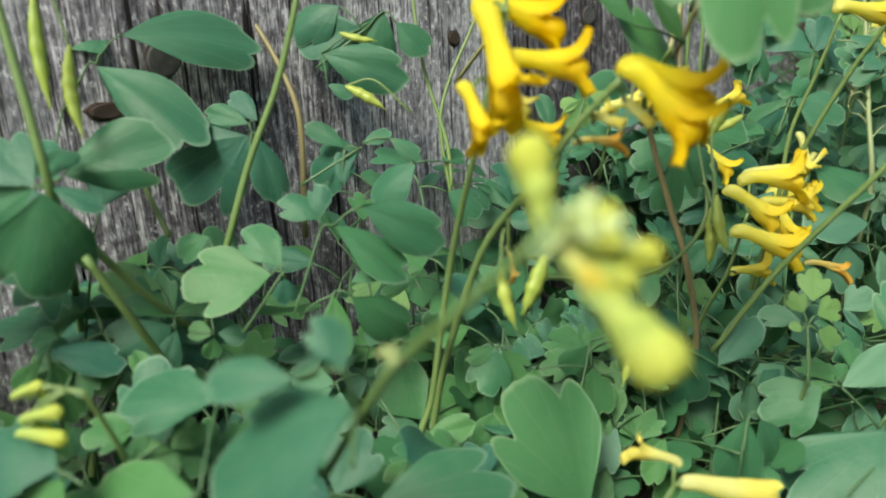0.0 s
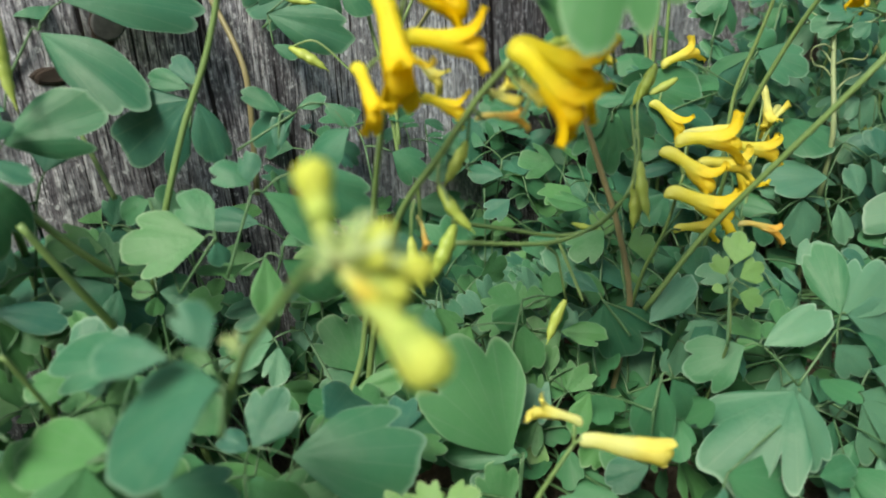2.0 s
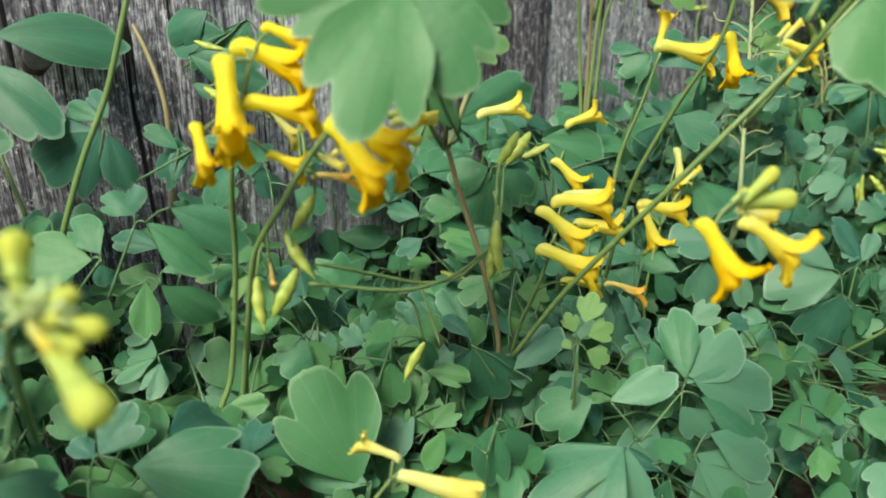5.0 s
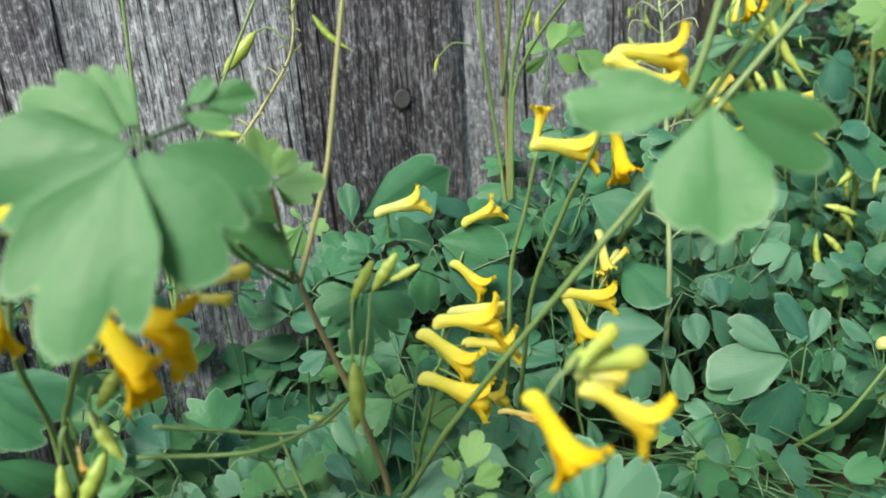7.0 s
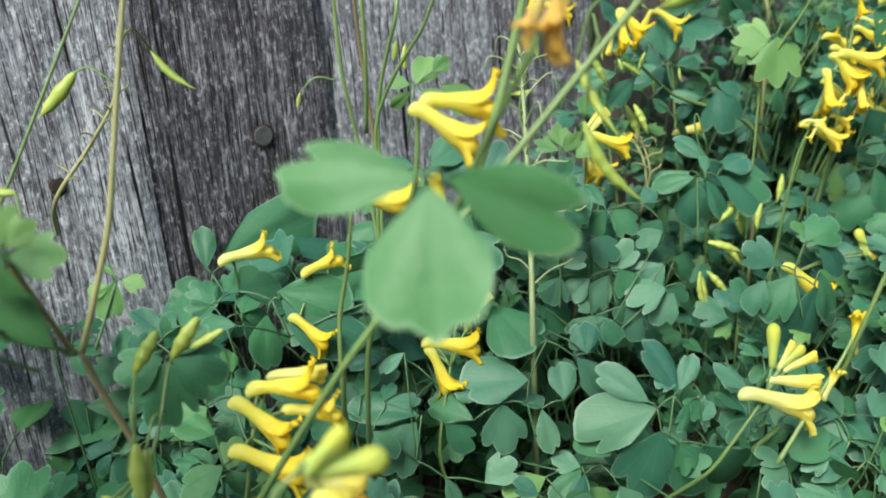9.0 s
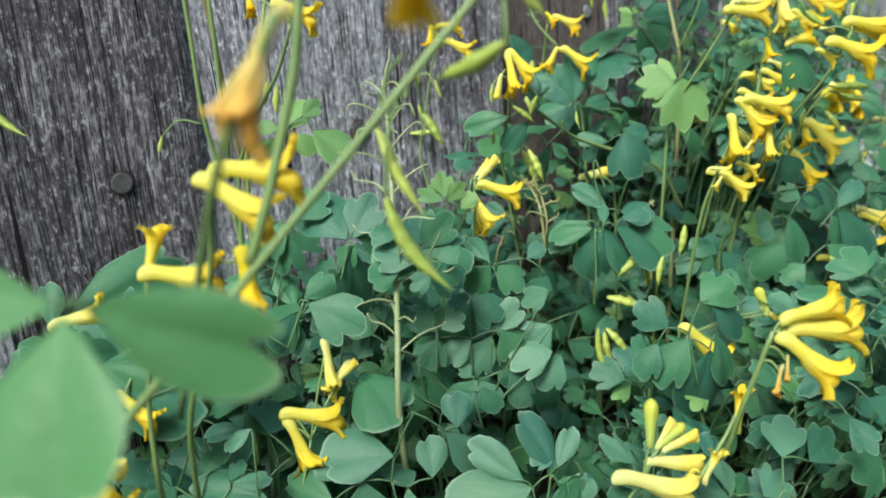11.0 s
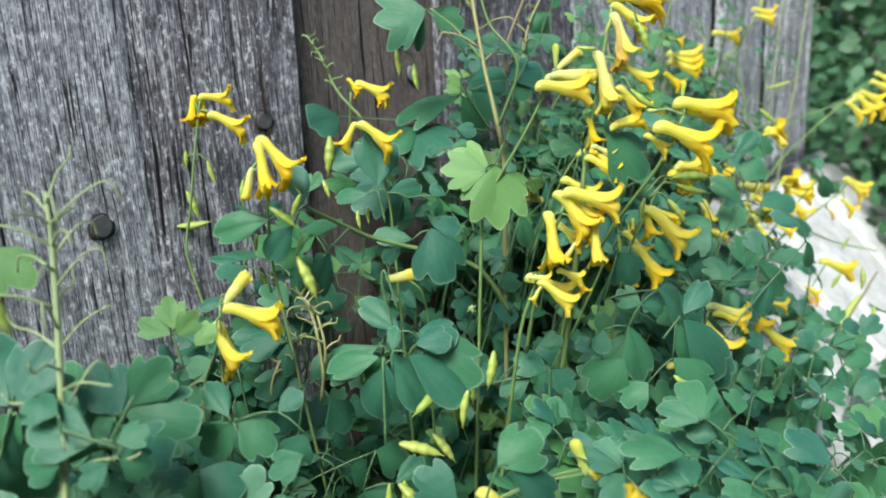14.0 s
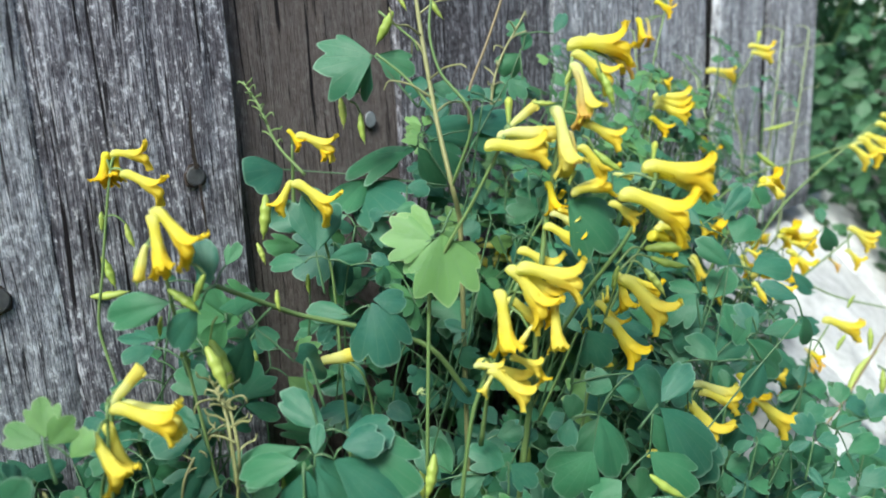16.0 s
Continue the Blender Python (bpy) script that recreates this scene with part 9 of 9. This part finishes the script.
# ---- foliage behind the near growth ----
def sprig(parent, foot, hub, size, seed, young=False):
    """A compound leaf with three groups of leaflets that turn to the light."""
    rnd = random.Random(seed)
    foot, hub = Vector(foot), Vector(hub)
    if hub.x > 0.33 and hub.y < 0.38 * hub.x - 0.286:     # the plinth's near slope stays bare
        return
    out = (hub - foot).normalized()
    light = Vector((rnd.uniform(-0.5, 0.3), -0.75 + rnd.uniform(-0.35, 0.35), 0.75 + rnd.uniform(-0.3, 0.3))).normalized()
    front = out - light * out.dot(light)
    front = front.normalized() if front.length > 0.1 else light.orthogonal().normalized()
    front = Matrix.Rotation(rnd.uniform(-1.2, 1.2), 3, light) @ front
    blades = []
    for turn, reach in ((0, 0.75), (1.05, 0.5), (-1.05, 0.5)):
        d = Matrix.Rotation(turn + rnd.uniform(-0.2, 0.2), 3, light) @ front
        knot = hub + d * size * reach
        for t2 in ((0, 0.95, -0.95) if rnd.random() < 0.3 else (0,)):
            e = Matrix.Rotation(t2 + rnd.uniform(-0.2, 0.2), 3, light) @ d
            s = knot + e * size * 0.12
            up = (light + 0.35 * Vector((rnd.uniform(-1, 1), rnd.uniform(-1, 1), rnd.uniform(-1, 1)))).normalized()
            length = size * rnd.uniform(0.75, 1.1) * (0.8 if t2 else 1.0)
            e = (e - Vector((0, 0, rnd.uniform(0.0, 0.45)))).normalized()
            blades.append((rnd.choice(("three", "two", "owt", "three", "deep", "tri", "oval", "wing", "five")), s, s + e * length, up))
    mid = foot.lerp(hub, rnd.uniform(0.4, 0.65)) + Vector((rnd.uniform(-0.009, 0.009), rnd.uniform(-0.012, 0.006), rnd.uniform(-0.002, 0.014)))
    leaf(parent, (foot, mid, hub), blades, young)


def spot(x, rnd):
    """A spot in the growth before the fence: low in front, taller towards the boards and further along."""
    q = rnd.random() ** 0.8
    y = -0.012 - 0.19 * q
    far = min(1.0, max(0.0, (x - 0.105) / 0.055))
    top = (0.112 + 0.075 * far) * (1 - q) + (0.045 + 0.05 * far) * q
    if x > 0.42:
        top = 0.15 - 0.03 * q
    return y, top * rnd.uniform(0.35, 0.95) + 0.008


def bush(rnd):
    """A spot in the bushy growth that leans over the plinth."""
    while True:
        x, y, z = rnd.uniform(0.20, 0.47), rnd.uniform(-0.19, -0.01), rnd.uniform(0.02, 0.185)
        lean = 0.65 * x + 0.72 * y
        if (lean > 0.12 or z < 0.07) and lean < 0.257 and z < 0.19 - 0.5 * max(0.0, x - 0.36) - 0.35 * max(0.0, -y - 0.05):
            return x, y, z


def skirt(rnd):
    """A spot in the low growth that hides the near end of the plinth."""
    if rnd.random() < 0.25:
        x = rnd.uniform(0.31, 0.41)
        return x, 0.29 * x - 0.232 + rnd.uniform(0.0, 0.06), rnd.uniform(0.10, 0.15)
    x = rnd.uniform(0.19, 0.345)
    y = rnd.uniform(-0.205, -0.10)
    return x, y, rnd.uniform(0.03, 0.125) - 0.2 * max(0.0, x - 0.28)


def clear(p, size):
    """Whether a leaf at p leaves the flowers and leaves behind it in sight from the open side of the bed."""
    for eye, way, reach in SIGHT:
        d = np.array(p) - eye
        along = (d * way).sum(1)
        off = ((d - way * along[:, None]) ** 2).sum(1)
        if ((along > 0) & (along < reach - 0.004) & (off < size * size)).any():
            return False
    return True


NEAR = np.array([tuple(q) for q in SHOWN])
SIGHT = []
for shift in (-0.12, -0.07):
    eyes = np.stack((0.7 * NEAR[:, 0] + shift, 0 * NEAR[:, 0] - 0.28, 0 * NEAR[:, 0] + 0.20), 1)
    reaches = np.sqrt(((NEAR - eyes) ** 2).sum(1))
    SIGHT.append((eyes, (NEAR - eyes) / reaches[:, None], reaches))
COUNTS = (40, 48, 54, 52, 60, 70, 86, 122, 122, 42)

rnd = random.Random(11)
for i, p in enumerate(PLANTS):
    c = p.matrix_basis.translation
    for k in range(COUNTS[i]):
        for attempt in range(14):
            x = c.x + rnd.uniform(-0.05, 0.05)
            y, z = spot(x, rnd)
            size = rnd.uniform(0.011, 0.0195)
            if x > 0.24:
                x, y, z = skirt(rnd) if rnd.random() < 0.42 else bush(rnd)
                size *= 0.98
            elif x > 0.03:
                size *= 0.82
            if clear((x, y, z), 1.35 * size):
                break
        else:
            continue
        foot = (c.x + 0.6 * (x - c.x) + rnd.uniform(-0.015, 0.015), c.y + rnd.uniform(-0.03, 0.03), c.z + 0.01)
        if x > 0.09:
            foot = (x + rnd.uniform(-0.015, 0.008), y + rnd.uniform(0.01, 0.03), max(0.006, z - rnd.uniform(0.04, 0.08)))
        sprig(p, foot, (x, y, z), size, 1000 * i + k, rnd.choices((0, 1, 2, 3), (5, 0.6, 4, 1) if i < 3 else (7, 0.4, 0.8, 0.7))[0])


def thicket(name, label, count, seed, spread, colour=LEAF):
    """Dense far foliage of many small lobed leaves in one mesh; spread gives each leaf's place."""
    rnd = random.Random(seed)
    verts, faces, uvs = [], [], []
    for _ in range(count):
        p = Vector(spread(rnd))
        size = rnd.uniform(0.011, 0.018)
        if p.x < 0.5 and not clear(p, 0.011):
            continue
        light = Vector((rnd.uniform(-0.9, 0.3), rnd.uniform(-1.1, 0.1), rnd.uniform(0.1, 1.0))).normalized()
        m = frame_of(p, p + size * Vector((rnd.uniform(-1, 1), rnd.uniform(-1, 1), rnd.uniform(-0.9, 0.4))).normalized(), light)
        first = len(verts)
        verts.append(m @ Vector((0, 0, 0)))
        uvs.append((0.0, 0.5))
        cleft = (rnd.uniform(-0.35, -0.15), rnd.uniform(0.15, 0.35))
        for k in range(25):
            f = (k / 12 - 1) * 0.97
            a = f * math.pi
            r = 1.0 - 0.22 * sum(math.exp(-(abs(f - c) / 0.07) ** 1.3) for c in cleft)
            x, y = r * (0.5 + 0.5 * math.cos(a)), r * 0.42 * math.sin(a)
            y *= 0.7 + 0.35 * x
            verts.append(m @ Vector((x, y, -0.30 * y * y - 0.16 * x * x + 0.10 * abs(y) + 0.03 * math.sin(0.5 * k))))
            uvs.append((0.94, k / 24))
        faces += [(first, first + 1 + k, first + 2 + k) for k in range(24)]
    return tagged(link(name, verts, faces, colour, None, "", uvs), label, "foliage", "", "stuff")


thicket("low_foliage", "dense dark blue-green corydalis leaves low under the stalks", 1600, 3,
        lambda r: (r.uniform(-0.34, 0.5), r.uniform(-0.21, -0.008), 0.004 + 0.055 * r.random()))
CLUMPS = [(0.80 + 0.11 * (k % 4) + 0.03 * math.sin(5 * k), -0.10 + 0.12 * (k % 5) + 0.03 * math.cos(3 * k), 0.10 + 0.055 * k * (0.75 + 0.25 * math.sin(k))) for k in range(15)]


def clump(r):
    """A spot in one of the rounded clumps of the far bush."""
    c = r.choice(CLUMPS)
    d = Vector((r.gauss(0, 1), r.gauss(0, 1), r.gauss(0, 1))).normalized() * 0.13 * r.random() ** 0.4
    return max(0.725, c[0] + d.x), c[1] + d.y, max(0.02, c[2] + 0.9 * d.z)


thicket("far_foliage", "dense green leaves of a bush beyond the fence end", 15000, 4, clump, FAR_LEAF)
rnd = random.Random(51)
for k in range(95):
    p = (rnd.uniform(-0.31, 0.135), rnd.uniform(-0.05, -0.012), rnd.uniform(0.03, 0.118))
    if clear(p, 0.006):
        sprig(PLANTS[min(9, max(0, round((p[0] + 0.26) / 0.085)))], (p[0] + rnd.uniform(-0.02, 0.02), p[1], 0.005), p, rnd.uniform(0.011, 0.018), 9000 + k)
rnd = random.Random(41)
for k in range(120):
    p = (rnd.uniform(0.26, 0.45), rnd.uniform(-0.07, -0.015), rnd.uniform(0.12, 0.215))
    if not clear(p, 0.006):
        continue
    sprig(PLANTS[7 + k % 3], (p[0] - 0.012, p[1] + 0.01, p[2] - 0.06), p, rnd.uniform(0.007, 0.012), 7000 + k, rnd.choice((0, 0, 2, 2, 3, 1)))
for k in range(48):
    if k < 36:
        p = (rnd.uniform(0.25, 0.315), rnd.uniform(-0.178, -0.145), rnd.uniform(0.055, 0.13))
    else:
        p = (rnd.uniform(0.31, 0.41), rnd.uniform(-0.185, -0.150), rnd.uniform(0.015, 0.055))
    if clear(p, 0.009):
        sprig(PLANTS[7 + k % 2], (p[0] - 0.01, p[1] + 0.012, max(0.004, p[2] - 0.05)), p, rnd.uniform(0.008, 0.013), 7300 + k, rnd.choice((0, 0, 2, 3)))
for k in range(42):
    x = rnd.uniform(0.33, 0.46)
    p = (x, rnd.uniform(-0.15, -0.04) + 0.25 * (x - 0.4), rnd.uniform(0.04, 0.14) - 0.25 * (x - 0.33))
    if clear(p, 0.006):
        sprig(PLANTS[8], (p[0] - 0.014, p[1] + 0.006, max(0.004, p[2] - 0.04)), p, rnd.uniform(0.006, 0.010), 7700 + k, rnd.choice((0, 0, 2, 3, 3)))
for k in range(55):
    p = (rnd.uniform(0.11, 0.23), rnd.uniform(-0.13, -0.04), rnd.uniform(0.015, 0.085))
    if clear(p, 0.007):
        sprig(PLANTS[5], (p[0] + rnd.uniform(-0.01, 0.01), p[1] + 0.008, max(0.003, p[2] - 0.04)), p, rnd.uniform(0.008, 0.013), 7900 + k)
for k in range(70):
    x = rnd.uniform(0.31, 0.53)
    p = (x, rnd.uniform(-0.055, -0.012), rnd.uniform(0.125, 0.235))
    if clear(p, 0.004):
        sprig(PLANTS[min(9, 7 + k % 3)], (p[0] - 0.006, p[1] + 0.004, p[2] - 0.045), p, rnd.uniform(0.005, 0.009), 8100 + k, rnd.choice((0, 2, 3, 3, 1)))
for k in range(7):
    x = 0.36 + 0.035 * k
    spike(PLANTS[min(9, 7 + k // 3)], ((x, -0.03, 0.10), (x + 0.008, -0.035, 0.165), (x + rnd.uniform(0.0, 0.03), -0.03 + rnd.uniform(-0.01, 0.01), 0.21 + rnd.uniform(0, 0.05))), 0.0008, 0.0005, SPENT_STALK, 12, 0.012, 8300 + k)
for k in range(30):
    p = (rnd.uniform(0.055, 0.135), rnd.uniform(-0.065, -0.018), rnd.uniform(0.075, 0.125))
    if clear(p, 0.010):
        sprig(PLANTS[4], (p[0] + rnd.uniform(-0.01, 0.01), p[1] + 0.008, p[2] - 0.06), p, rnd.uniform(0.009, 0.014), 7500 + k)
rnd = random.Random(31)
for k in range(22):
    x = rnd.uniform(0.27, 0.46)
    p = Vector((x, rnd.uniform(-0.11, -0.03), rnd.uniform(0.11, 0.20)))
    raceme(PLANTS[7 + k % 3], (p + Vector((-0.012, 0.02, -0.05)), p + Vector((-0.004, 0.006, -0.012)), p), 0.0007, 0.0005,
           [(rnd.choice(("open", "open", "gold", "shut")), p + Vector((0.003 * j - 0.004, -0.002, 0.002 * j)),
             p + Vector((rnd.uniform(-0.006, 0.017), rnd.uniform(-0.014, 0.0), rnd.uniform(-0.014, 0.002) + 0.002 * j))) for j in range(rnd.choice((2, 3, 3)))])
far_bush = plant(1.0, 0.2, 0.0, "yellow corydalis bush beyond the end of the fence")
rnd = random.Random(21)
for k in range(16):
    p = Vector((rnd.uniform(0.72, 0.85), rnd.uniform(-0.08, 0.05), rnd.uniform(0.2, 0.42)))
    raceme(far_bush, (p + Vector((0.02, 0.03, -0.06)), p), 0.0008, 0.0005,
           [("open", p + Vector((0.002 * j, 0, 0.003 * j)), p + Vector((rnd.uniform(-0.016, 0.016), -0.012, rnd.uniform(-0.006, 0.004) + 0.003 * j))) for j in range(3)])
